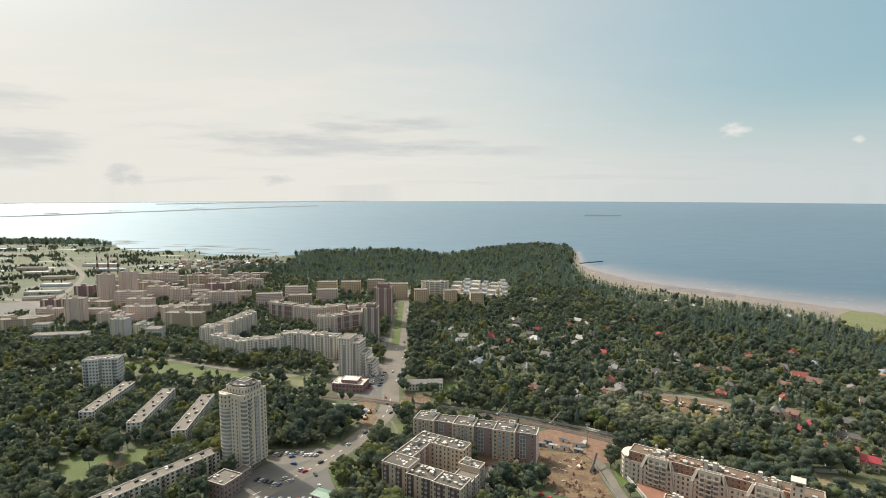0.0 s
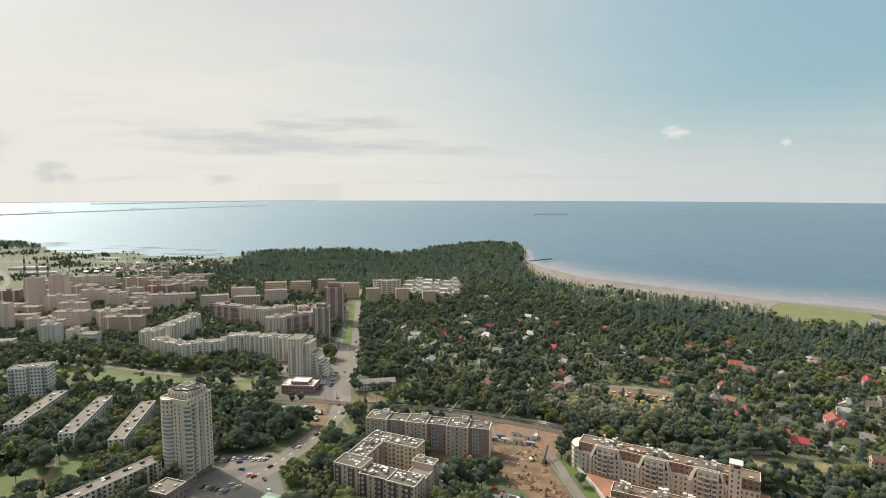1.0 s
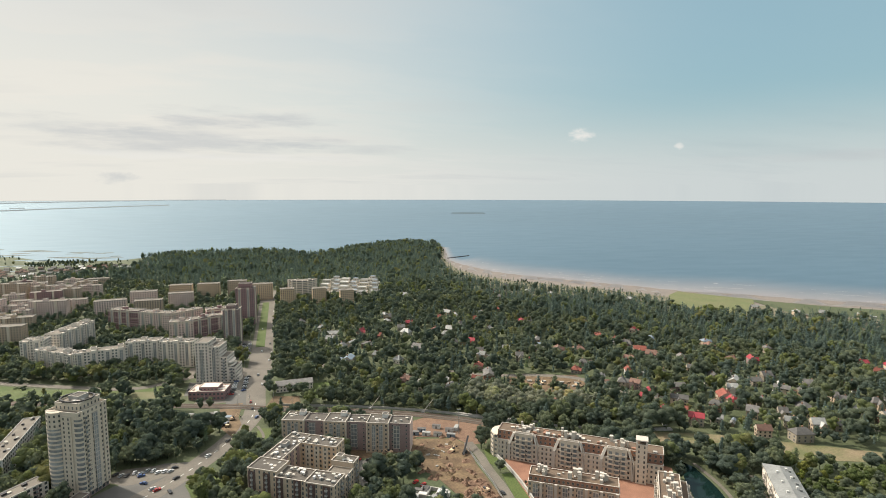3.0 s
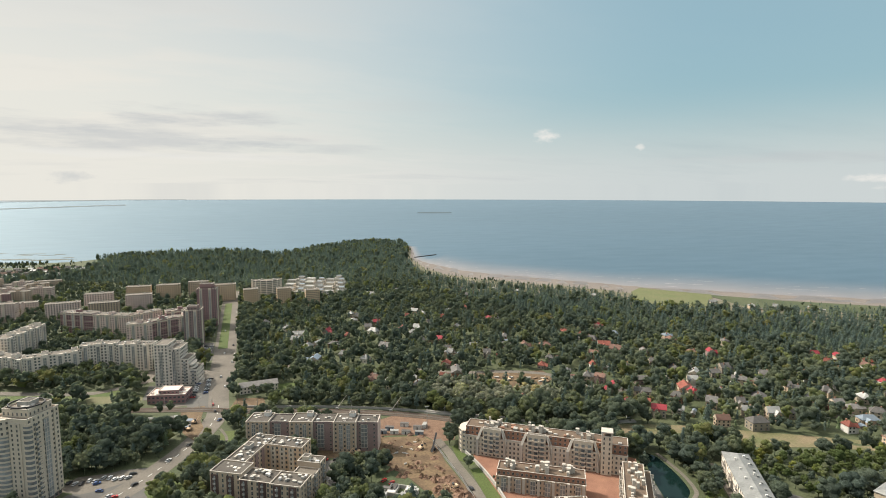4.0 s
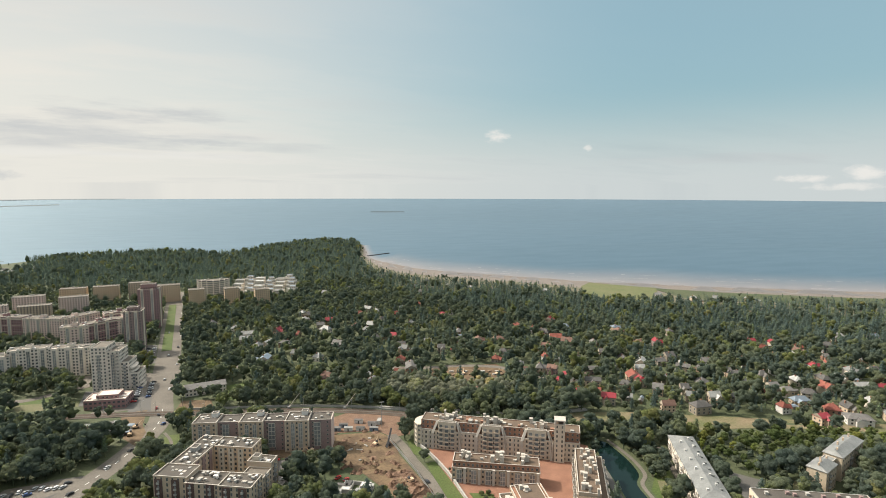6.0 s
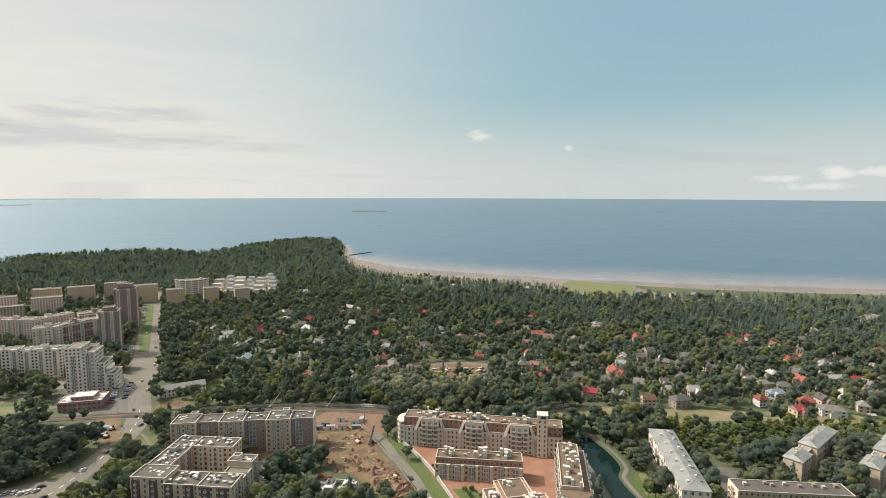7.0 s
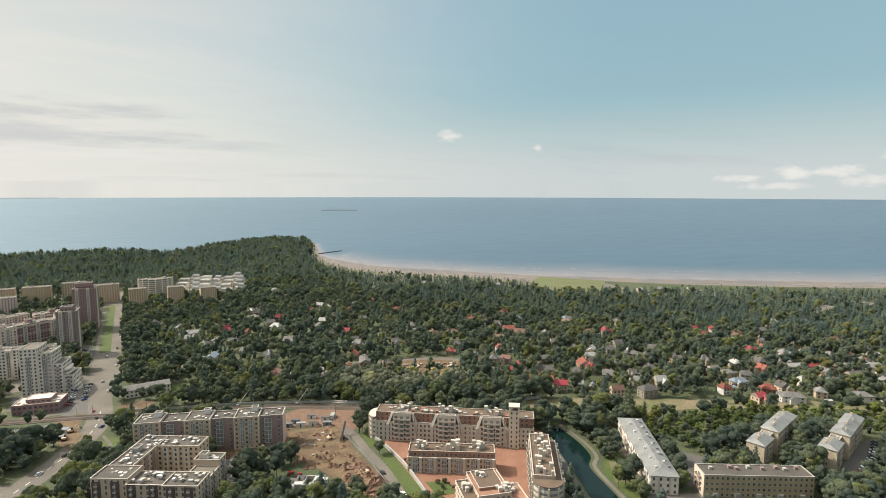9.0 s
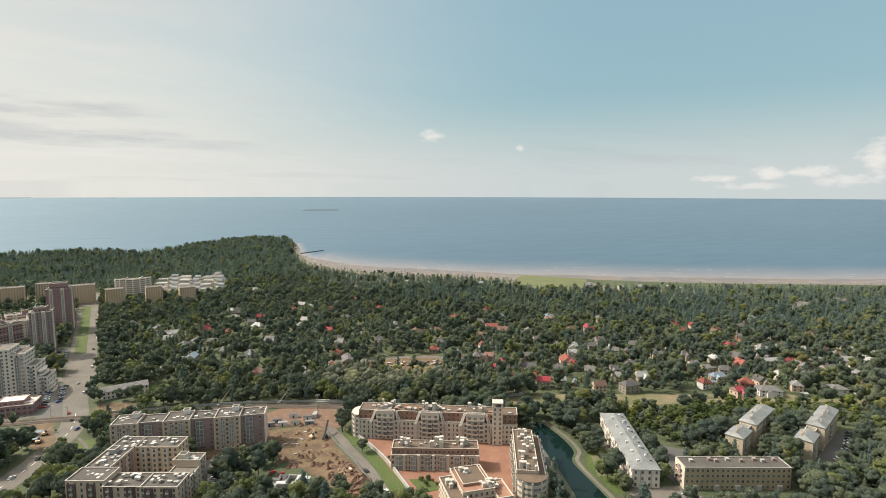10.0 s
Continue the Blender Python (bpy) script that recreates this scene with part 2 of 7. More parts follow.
M = dict(
    soil=material("woodland_floor", (0.055, 0.070, 0.034), second=(0.074, 0.084, 0.044), scale=0.02, fine=0.6, vary=0.3),
    marsh=material("marsh_meadow", (0.078, 0.083, 0.064), second=(0.108, 0.109, 0.086), scale=0.008, fine=0.05, vary=0.3),
    grass=material("mown_grass", (0.056, 0.084, 0.021), second=(0.078, 0.098, 0.032), scale=0.06, fine=0.9, vary=0.28, bump=0.3),
    meadow=material("dry_meadow", (0.092, 0.104, 0.046), second=(0.132, 0.122, 0.068), scale=0.05, fine=0.8, vary=0.25),
    brightgrass=material("sunlit_meadow", (0.104, 0.118, 0.050), second=(0.124, 0.126, 0.062), scale=0.03, fine=0.4, vary=0.2),
    drygrass=material("dry_sandy_grass", (0.100, 0.108, 0.048), second=(0.185, 0.145, 0.092), scale=0.06, fine=0.7, vary=0.25),
    dunegrass=material("dune_grass", (0.105, 0.105, 0.062), second=(0.165, 0.145, 0.105), scale=0.05, fine=0.5, vary=0.25),
    sand=material("beach_sand", (0.180, 0.154, 0.136), second=(0.154, 0.134, 0.121), scale=0.02, fine=0.4, vary=0.16),
    wetsand=material("wet_sand", (0.145, 0.130, 0.123), second=(0.128, 0.116, 0.113), scale=0.02, fine=0.2, vary=0.15, rough=0.5),
    dirt=material("site_dirt", (0.150, 0.104, 0.060), second=(0.088, 0.058, 0.036), scale=0.11, fine=0.6, vary=0.3, bump=0.8),
    asphalt=material("asphalt", (0.112, 0.108, 0.100), second=(0.088, 0.084, 0.080), scale=0.05, fine=1.5, vary=0.12),
    lightroad=material("dusty_asphalt", (0.148, 0.132, 0.112), second=(0.116, 0.104, 0.090), scale=0.06, fine=0.8, vary=0.18),
    foam=material("sea_foam", (0.36, 0.355, 0.355), second=(0.24, 0.24, 0.245), scale=0.05, fine=0.6, vary=0.2),
    paint=material("road_paint", (0.7, 0.7, 0.68), vary=0.1),
    plaza=material("brick_paving", (0.245, 0.128, 0.086), second=(0.195, 0.098, 0.068), scale=0.1, fine=2.0, vary=0.18),
    concrete=material("concrete", (0.370, 0.352, 0.326), second=(0.290, 0.282, 0.264), scale=0.2, fine=2.0, vary=0.1),
    cream=material("cream_render", (0.56, 0.485, 0.39), second=(0.49, 0.425, 0.345), scale=0.1, fine=1.0, vary=0.09),
    white=material("white_render", (0.67, 0.60, 0.525), second=(0.58, 0.52, 0.455), scale=0.1, fine=1.0, vary=0.08),
    greywall=material("grey_panel_wall", (0.58, 0.56, 0.53), second=(0.51, 0.495, 0.475), scale=0.15, fine=0.8, vary=0.08),
    brownwall=material("brown_brick", (0.27, 0.195, 0.185), second=(0.23, 0.165, 0.155), scale=0.2, fine=2.0, vary=0.14),
    peach=material("peach_wall", (0.58, 0.43, 0.30), second=(0.52, 0.385, 0.27), scale=0.2, fine=1.5, vary=0.08),
    darkbrick=material("dark_brown_brick", (0.115, 0.075, 0.066), second=(0.095, 0.062, 0.055), scale=0.2, fine=2.0, vary=0.15),
    beige=material("beige_brick", (0.47, 0.365, 0.275), second=(0.41, 0.32, 0.24), scale=0.2, fine=2.0, vary=0.08),
    pink=material("pink_panel_wall", (0.66, 0.515, 0.455), second=(0.58, 0.45, 0.395), scale=0.1, fine=0.8, vary=0.1),
    wine=material("wine_brick", (0.285, 0.175, 0.172), second=(0.245, 0.148, 0.146), scale=0.1, fine=1.0, vary=0.1),
    ochre=material("ochre_panel_wall", (0.60, 0.44, 0.30), second=(0.53, 0.385, 0.26), scale=0.1, fine=1.0, vary=0.1),
    yellow=material("pale_yellow_render", (0.431, 0.356, 0.264), second=(0.370, 0.304, 0.229), scale=0.12, fine=0.8, vary=0.12),
    tan=material("tan_brick", (0.352, 0.290, 0.194), second=(0.308, 0.246, 0.167), scale=0.15, fine=2.0, vary=0.1),
    terracotta=material("terracotta_cladding", (0.30, 0.165, 0.112), second=(0.25, 0.135, 0.092), scale=0.2, fine=2.0, vary=0.12),
    roofgrey=material("bitumen_roof", (0.096, 0.085, 0.074), second=(0.072, 0.064, 0.056), scale=0.12, fine=1.2, vary=0.14),
    roofpale=material("pale_roof_felt", (0.160, 0.140, 0.116), second=(0.124, 0.110, 0.094), scale=0.1, fine=1.2, vary=0.12),
    tinroof=material("zinc_roof", (0.242, 0.246, 0.239), second=(0.180, 0.183, 0.180), scale=0.12, fine=0.9, vary=0.16, rough=0.6, metal=0.2),
    trimwhite=material("white_trim", (0.46, 0.42, 0.37), vary=0.08),
    # pane base colour lightened to imitate the sky mirrored in it
    glass=material("window_glass", (0.075, 0.082, 0.088), rough=0.12, vary=0.35, fine=0.3, spec=0.5, island=0.5),
    loggiaglass=material("loggia_glazing", (0.24, 0.25, 0.255), rough=0.15, vary=0.3, fine=0.35, spec=0.5, island=0.25),
    darkmetal=material("dark_metal", (0.05, 0.05, 0.055), rough=0.5, metal=0.6),
    steel=material("galvanised_steel", (0.40, 0.41, 0.42), rough=0.45, metal=0.7),
    bark=material("bark", (0.10, 0.075, 0.055), second=(0.16, 0.13, 0.10), scale=0.8, fine=6.0, vary=0.25),
    tanroof=material("tan_terrace_roof", (0.136, 0.098, 0.070), second=(0.108, 0.078, 0.058), scale=0.15, fine=1.2, vary=0.14),
    rubble=material("brown_rubble", (0.131, 0.079, 0.054), second=(0.180, 0.113, 0.077), scale=0.25, fine=1.2, vary=0.3, bump=0.8),
    rubber=material("rubber", (0.02, 0.02, 0.02)),
    gravel=material("track_ballast", (0.105, 0.088, 0.074), second=(0.075, 0.065, 0.056), scale=0.1, fine=1.5, vary=0.2),
    rust=material("rusty_rail", (0.22, 0.14, 0.10), rough=0.5, metal=0.5),
    redroof=material("red_tile_roof", (0.202, 0.066, 0.048), second=(0.158, 0.053, 0.042), scale=0.4, fine=3.0, vary=0.16, island=0.3),
    brightred=material("bright_red_metal_roof", (0.260, 0.034, 0.044), second=(0.215, 0.030, 0.040), scale=0.4, fine=3.0, vary=0.1, rough=0.5),
    brownroof=material("brown_tile_roof", (0.145, 0.084, 0.066), second=(0.110, 0.066, 0.053), scale=0.4, fine=3.0, vary=0.15, island=0.3),
    slate=material("grey_slate_roof", (0.132, 0.125, 0.119), second=(0.097, 0.093, 0.090), scale=0.4, fine=3.0, vary=0.15, island=0.4),
    paleroof=material("pale_metal_roof", (0.290, 0.290, 0.277), second=(0.220, 0.220, 0.216), scale=0.3, fine=2.0, vary=0.12, rough=0.55, island=0.4),
    greenroof=material("pale_green_metal_roof", (0.16, 0.25, 0.19), second=(0.13, 0.205, 0.155), scale=0.3, fine=2.0, vary=0.12, rough=0.5),
    blueroof=material("blue_grey_metal_roof", (0.194, 0.238, 0.282), second=(0.158, 0.194, 0.238), scale=0.3, fine=2.0, vary=0.1, rough=0.5, island=0.2),
    housewall=material("house_render", (0.33, 0.285, 0.225), second=(0.27, 0.235, 0.19), scale=0.3, fine=2.0, vary=0.1, island=0.45),
    wood=material("weathered_timber", (0.24, 0.17, 0.11), second=(0.17, 0.12, 0.08), scale=0.6, fine=4.0, vary=0.2),
    # leaf and needle colours paled and blued, distance haze painted in
    leaf=foliage("hazed_mixed_leaves", (0.092, 0.121, 0.106), (0.164, 0.187, 0.122), "tint"),
    pine=foliage("hazed_pine_needles", (0.098, 0.138, 0.134), (0.146, 0.186, 0.164), "tint"),
    willow=foliage("willow_leaves", (0.23, 0.245, 0.195), (0.32, 0.325, 0.25), "tint"),
    scrub=foliage("sunlit_scrub_leaves", (0.092, 0.125, 0.052), (0.165, 0.196, 0.082), "tint"),
    # near crowns carry the same painted haze tone
    treeleaf=foliage("hazed_tree_leaves", (0.092, 0.121, 0.102), (0.164, 0.187, 0.116), "object"),
)


def sea_material(name, deep):
    m = bpy.data.materials.new(name)
    m.use_nodes = True
    n = Nodes(m.node_tree)
    pos = n.add("ShaderNodeNewGeometry").outputs["Position"]
    st = n.add("ShaderNodeMapping", {"Vector": pos, "Scale": (0.35, 1.0, 1.0), "Rotation": (0, 0, 0.5)}).outputs[0]
    swell, drift = n.noise(st, 0.02, 5.0), n.noise(st, 0.0016, 4.0)
    c = n.mix(n.add("ShaderNodeMapRange", {0: drift, 1: 0.35, 2: 0.65}).outputs[0], deep, [v * 1.1 for v in deep])
    shoal = n.add("ShaderNodeAttribute", attribute_name="shoal").outputs["Fac"]
    c = n.mix(n.math("POWER", shoal, 1.6), c, (0.150, 0.124, 0.120))
    d = n.add("ShaderNodeBsdfDiffuse", {"Color": c})
    g = n.add("ShaderNodeBsdfGlossy", {"Color": (0.83, 0.94, 1.0, 1), "Roughness": n.math("MULTIPLY_ADD", drift, 0.12, 0.54)})
    face = n.add("ShaderNodeFresnel", {"IOR": 1.33}).outputs[0]
    mx = n.add("ShaderNodeMixShader", {0: n.math("MULTIPLY_ADD", face, 0.10, n.math("MULTIPLY_ADD", swell, 0.05, 0.112)), 1: d.outputs[0], 2: g.outputs[0]})
    n.add("ShaderNodeOutputMaterial", {"Surface": mx.outputs[0]})
    return m


def river_material():
    m = bpy.data.materials.new("river_water")
    m.use_nodes = True
    n = Nodes(m.node_tree)
    pos = n.add("ShaderNodeNewGeometry").outputs["Position"]
    nor = n.add("ShaderNodeBump", {"Height": n.noise(pos, 0.7, 3.0), "Strength": 0.15, "Distance": 0.2}).outputs[0]
    b = n.add("ShaderNodeBsdfPrincipled", {"Base Color": (0.006, 0.016, 0.015, 1), "Roughness": 0.05, "Normal": nor, "Specular IOR Level": 0.16})
    n.add("ShaderNodeOutputMaterial", {"Surface": b.outputs[0]})
    return m


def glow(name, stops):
    """Far sea and far shore at the edge of sight: a self-lit backdrop, sun brightness from west to east and haze
    towards the top put into its emission.
    """
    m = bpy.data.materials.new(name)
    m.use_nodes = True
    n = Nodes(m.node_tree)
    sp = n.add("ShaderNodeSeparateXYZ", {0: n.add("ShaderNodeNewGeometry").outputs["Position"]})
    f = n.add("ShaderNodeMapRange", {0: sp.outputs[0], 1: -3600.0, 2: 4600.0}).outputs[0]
    # paler haze tone painted in towards the top
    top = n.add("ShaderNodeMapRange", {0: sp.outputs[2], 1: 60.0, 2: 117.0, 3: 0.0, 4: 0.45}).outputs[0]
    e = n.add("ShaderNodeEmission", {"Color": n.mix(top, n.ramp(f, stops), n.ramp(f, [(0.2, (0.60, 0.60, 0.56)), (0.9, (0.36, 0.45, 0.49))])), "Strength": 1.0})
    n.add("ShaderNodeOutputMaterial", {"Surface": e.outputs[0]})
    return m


M["sea"], M["river"] = sea_material("sea_water", (0.002, 0.036, 0.070)), river_material()
M["shoal"] = sea_material("shoal_water", (0.05, 0.065, 0.075))
# emission in the hazed tones of shore, dams and islands, no lamp
M["farshore_glow"] = glow("far_shore", [(0.05, (0.30, 0.32, 0.31)), (0.4, (0.36, 0.40, 0.40)), (0.52, (0.20, 0.245, 0.26)), (1.0, (0.19, 0.27, 0.31))])
PAINTS = [material("car_paint_" + k, c, rough=0.3, vary=0.04, spec=0.6) for k, c in
          (("white", (0.72, 0.72, 0.72)), ("silver", (0.42, 0.43, 0.44)), ("black", (0.03, 0.03, 0.035)), ("red", (0.40, 0.03, 0.03)), ("blue", (0.05, 0.09, 0.22)))]


# ---- mesh helpers ----
class Build:
    """Collects faces for one mesh."""

    def __init__(self):
        self.v, self.f, self.m = [], [], []

    def face(self, pts, mat=0):
        i = len(self.v)
        self.v += [tuple(p) for p in pts]
        self.f.append(tuple(range(i, i + len(pts))))
        self.m.append(mat)

    def box(self, x0, y0, z0, x1, y1, z1, mat=0, bottom=True, at=None):
        i = len(self.v)
        pts = [(x0, y0, z0), (x1, y0, z0), (x1, y1, z0), (x0, y1, z0), (x0, y0, z1), (x1, y0, z1), (x1, y1, z1), (x0, y1, z1)]
        if at is not None:
            pts = [tuple(at @ Vector(p)) for p in pts]
        self.v += pts
        fs = [(4, 5, 6, 7), (0, 1, 5, 4), (1, 2, 6, 5), (2, 3, 7, 6), (3, 0, 4, 7)] + ([(3, 2, 1, 0)] if bottom else [])
        for f in fs:
            self.f.append(tuple(i + k for k in f))
            self.m.append(mat)

    def prism(self, poly, z0, z1, mat=0, cap=True, capmat=None):
        n = len(poly)
        for k in range(n):
            a, b = poly[k], poly[(k + 1) % n]
            self.face([(a[0], a[1], z0), (b[0], b[1], z0), (b[0], b[1], z1), (a[0], a[1], z1)], mat)
        if cap:
            self.face([(x, y, z1) for x, y in poly], mat if capmat is None else capmat)

    def tube(self, a, b, r0, r1, n=6, mat=0):
        a, b = Vector(a), Vector(b)
        w = (b - a).normalized()
        u = w.orthogonal().normalized()
        v = w.cross(u)
        ring = lambda c, r: [c + (u * math.cos(6.2832 * k / n) + v * math.sin(6.2832 * k / n)) * r for k in range(n)]
        p, q = ring(a, r0), ring(b, r1)
        for k in range(n):
            self.face([p[k], p[(k + 1) % n], q[(k + 1) % n], q[k]], mat)
        self.face(q, mat)

    def mesh(self, name, mats):
        me = bpy.data.meshes.new(name)
        me.from_pydata(self.v, [], self.f)
        for m in mats if isinstance(mats, (list, tuple)) else [mats]:
            me.materials.append(m)
        if any(self.m):
            me.polygons.foreach_set("material_index", self.m)
        me.update()
        return me


def part(name, b, mats, parent, label="", m=None):
    ob = new(name, b.mesh(name, mats) if isinstance(b, Build) else b)
    ob.parent = parent
    if m is not None:
        ob.matrix_basis = m
    return tagged(ob, label)


def thing(name, label, category, m=None, group="", kind=""):
    ob = new(name)
    ob.empty_display_size = 1.0
    if m is not None:
        ob.matrix_basis = m
    return tagged(ob, label, category, group, kind)


def ccw(poly):
    a = sum(p[0] * q[1] - q[0] * p[1] for p, q in zip(poly, poly[1:] + poly[:1]))
    return list(poly) if a > 0 else list(poly)[::-1]


def ribbon(pts, width):
    """The outline of a strip along a line."""
    pts = [Vector(p) for p in pts]
    left, right = [], []
    for k, p in enumerate(pts):
        d = (pts[min(k + 1, len(pts) - 1)] - pts[max(k - 1, 0)]).normalized()
        nrm = Vector((-d.y, d.x))
        w = width[k] if isinstance(width, (list, tuple)) else width
        left.append(p + nrm * w / 2)
        right.append(p - nrm * w / 2)
    return [(p.x, p.y) for p in left + right[::-1]]


def smooth(pts, n=4):
    """A Catmull-Rom line through points."""
    out = []
    P = [Vector(p) for p in pts]
    for k in range(len(P) - 1):
        a, b, c, d = P[max(k - 1, 0)], P[k], P[k + 1], P[min(k + 2, len(P) - 1)]
        for s in range(n):
            t = s / n
            out.append(0.5 * (2 * b + (c - a) * t + (2 * a - 5 * b + 4 * c - d) * t * t + (3 * b - a - 3 * c + d) * t ** 3))
    return [(p[0], p[1]) for p in out + [P[-1]]]


def inside(px, py, poly):
    """Which of many points lie in a polygon."""
    r = np.zeros(len(px), bool)
    for (x0, y0), (x1, y1) in zip(poly, poly[1:] + poly[:1]):
        if y0 == y1:
            continue
        c = ((y0 > py) != (y1 > py)) & (px < (x1 - x0) * (py - y0) / (y1 - y0) + x0)
        r ^= c
    return r


def near_line(px, py, pts, dist):
    r = np.zeros(len(px), bool)
    for (x0, y0), (x1, y1) in zip(pts, pts[1:]):
        dx, dy = x1 - x0, y1 - y0
        t = np.clip(((px - x0) * dx + (py - y0) * dy) / max(dx * dx + dy * dy, 1e-9), 0, 1)
        r |= np.hypot(px - x0 - t * dx, py - y0 - t * dy) < dist
    return r


BARE = []      # outlines where no tree stands: (polygon, margin line distance)


def slab(name, poly, z, mat, label, category, thick=0.25, keep_bare=True, kind="structure"):
    """A flat piece of ground cover with an edge."""
    b = Build()
    b.prism(ccw(poly), z - thick, z)
    ob = tagged(new(name, b.mesh(name, mat)), label, category, kind=kind)
    if keep_bare:
        BARE.append((list(poly), 1.5))
    return ob


# ---- ground, sea, shore ----
SHORE = [(1900, 130), (1560, 310), (1237, 479), (1076, 566), (988, 622), (898, 679), (813, 741), (726, 805), (656, 859), (609, 911), (560, 964),
         (510, 1020), (457, 1079), (408, 1157), (376, 1267), (360, 1357), (384, 1499), (425, 1689)]
DUNE = [(1700, 60), (1360, 232), (1046, 400), (930, 464), (830, 520), (752, 570), (678, 616), (597, 662), (548, 725), (522, 788), (466, 843),
        (419, 885), (372, 934), (329, 999), (299, 1110), (326, 1357), (366, 1499), (408, 1689)]
WEST = [(408, 1790), (330, 1875), (225, 1800), (120, 1700), (40, 1560), (-20, 1548), (-80, 1630), (-150, 1668), (-320, 1650), (-415, 1610), (-470, 1545),
        (-560, 1535), (-680, 1580), (-800, 1690), (-930, 1665), (-1090, 1770), (-1180, 1900), (-1330, 2020), (-1700, 2030), (-2600, 2100), (-4600, 2300)]
b = Build()
land = ccw([(4700, -1200), (4700, -700)] + DUNE + WEST + [(-4700, -1200)])
b.face([(x, y, 0) for x, y in land])
rim = DUNE + WEST
for k in range(len(rim) - 1):
    (x0, y0), (x1, y1) = rim[k], rim[k + 1]
    nx, ny = y1 - y0, x0 - x1
    L = math.hypot(nx, ny)
    nx, ny = nx / L * 60, ny / L * 60
    b.face([(x0, y0, 0), (x1, y1, 0), (x1 + nx, y1 + ny, -5), (x0 + nx, y0 + ny, -5)])
ground = tagged(new("ground", b.mesh("ground", M["soil"])), "dark earth and undergrowth below the trees", "ground", kind="structure")
def sea_z(r):
    """The sea's height at a distance: flat, then curving up to the edge of sight, where the true horizon would stand."""
    return -1.2 + 109.2 * max(0.0, (r - 2700) / 2040) ** 2


b = Build()
RADII = [0, 400, 900, 1500, 2100, 2700] + [2700 + 2040 * (k / 24) for k in range(1, 25)]
sea_at = lambda r, a: (r * math.sin(radians(a)), r * math.cos(radians(a)), sea_z(r))
for r0, r1 in zip(RADII, RADII[1:]):
    for a in range(-108, 132, 4):
        b.face([sea_at(r0, a), sea_at(r0, a + 4), sea_at(r1, a + 4), sea_at(r1, a)] if r0 else [sea_at(0, 0), sea_at(r1, a + 4), sea_at(r1, a)])
water = tagged(new("water", b.mesh("water", M["sea"])), "calm blue-grey sea under hazy light", "sea", kind="structure")
water.data.normals_split_custom_set([(0, 0, 1)] * len(water.data.loops))
def shore_band(name, f0, f1, z0, z1, mat, label):
    """A band of the shore between two fractions of the way from the dune line to the water's edge."""
    b = Build()
    D, S = smooth(DUNE, 5), smooth(SHORE, 5)
    r = random.Random(int(f0 * 100))
    o = lambda k, f: (D[k][0] + (S[k][0] - D[k][0]) * f, D[k][1] + (S[k][1] - D[k][1]) * f)
    j0, j1 = [[f + r.uniform(-0.05, 0.05) * (0 < f < 1) for _ in D] for f in (f0, f1)]
    for k in range(len(D) - 1):
        b.face([(*o(k, j0[k]), z0), (*o(k + 1, j0[k + 1]), z0), (*o(k + 1, j1[k + 1]), z1), (*o(k, j1[k]), z1)])
    return tagged(new(name, b.mesh(name, mat)), label, "beach", kind="structure")


shore_band("beach", 0.2, 0.9, 0.40, -0.95, M["sand"], "long pale sandy beach along the sea")
shore_band("wet_sand", 0.66, 1.6, -0.44, -2.6, M["wetsand"], "darker wet sand at the water's edge")
silt = shore_band("shallows", 0.9, 2.3, -1.08, -1.19, M["sea"], "silty shallow water along the beach")
silt.data.flip_normals()
fade = silt.data.attributes.new("shoal", "FLOAT", "POINT")
for k, v in enumerate(silt.data.vertices):
    fade.data[k].value = max(0.0, min(1.0, (v.co.z + 1.19) / 0.11))
def surf(rows, seed):
    """Broken lines of low foam along the shallows."""
    b, r = Build(), random.Random(seed)
    D, S = smooth(DUNE, 12), smooth(SHORE, 12)
    for f in rows:
        on = False
        for k in range(len(D) - 1):
            if r.random() < 0.5:
                on = r.random() < 0.3
            if not on:
                continue
            f += r.uniform(-0.02, 0.02)
            p, q = [(D[i][0] + (S[i][0] - D[i][0]) * f, D[i][1] + (S[i][1] - D[i][1]) * f) for i in (k, k + 1)]
            w = r.uniform(0.006, 0.016)
            u, v = [(D[i][0] + (S[i][0] - D[i][0]) * (f + w), D[i][1] + (S[i][1] - D[i][1]) * (f + w)) for i in (k, k + 1)]
            b.face([(*p, -0.95), (*q, -0.95), (*v, -0.95), (*u, -0.95)][::-1])
    return tagged(new("surf", b.mesh("surf", M["foam"])), "thin broken lines of white surf", "surf", kind="stuff")


surf((1.05, 1.3, 1.7), 8)
b = Build()
b.prism(ccw(ribbon([(360, 1402), (395, 1424), (432, 1446)], 5)), -1.5, 0.6)
tagged(new("groyne", b.mesh("groyne", M["darkmetal"])), "dark stone groyne running into the sea", "groyne")
shore_band("dune", -0.4, 0.42, 0.55, 0.50, M["dunegrass"], "dry grassy dune behind the beach")
_D, _S = smooth(DUNE, 3), smooth(SHORE, 3)
_mid = lambda f: [(p[0] + (q[0] - p[0]) * f, p[1] + (q[1] - p[1]) * f) for p, q in zip(_D, _S)]
DUNES = _mid(-0.05) + _mid(0.42)[::-1]
BARE.append((_mid(0.40) + _S[::-1], 0.0))
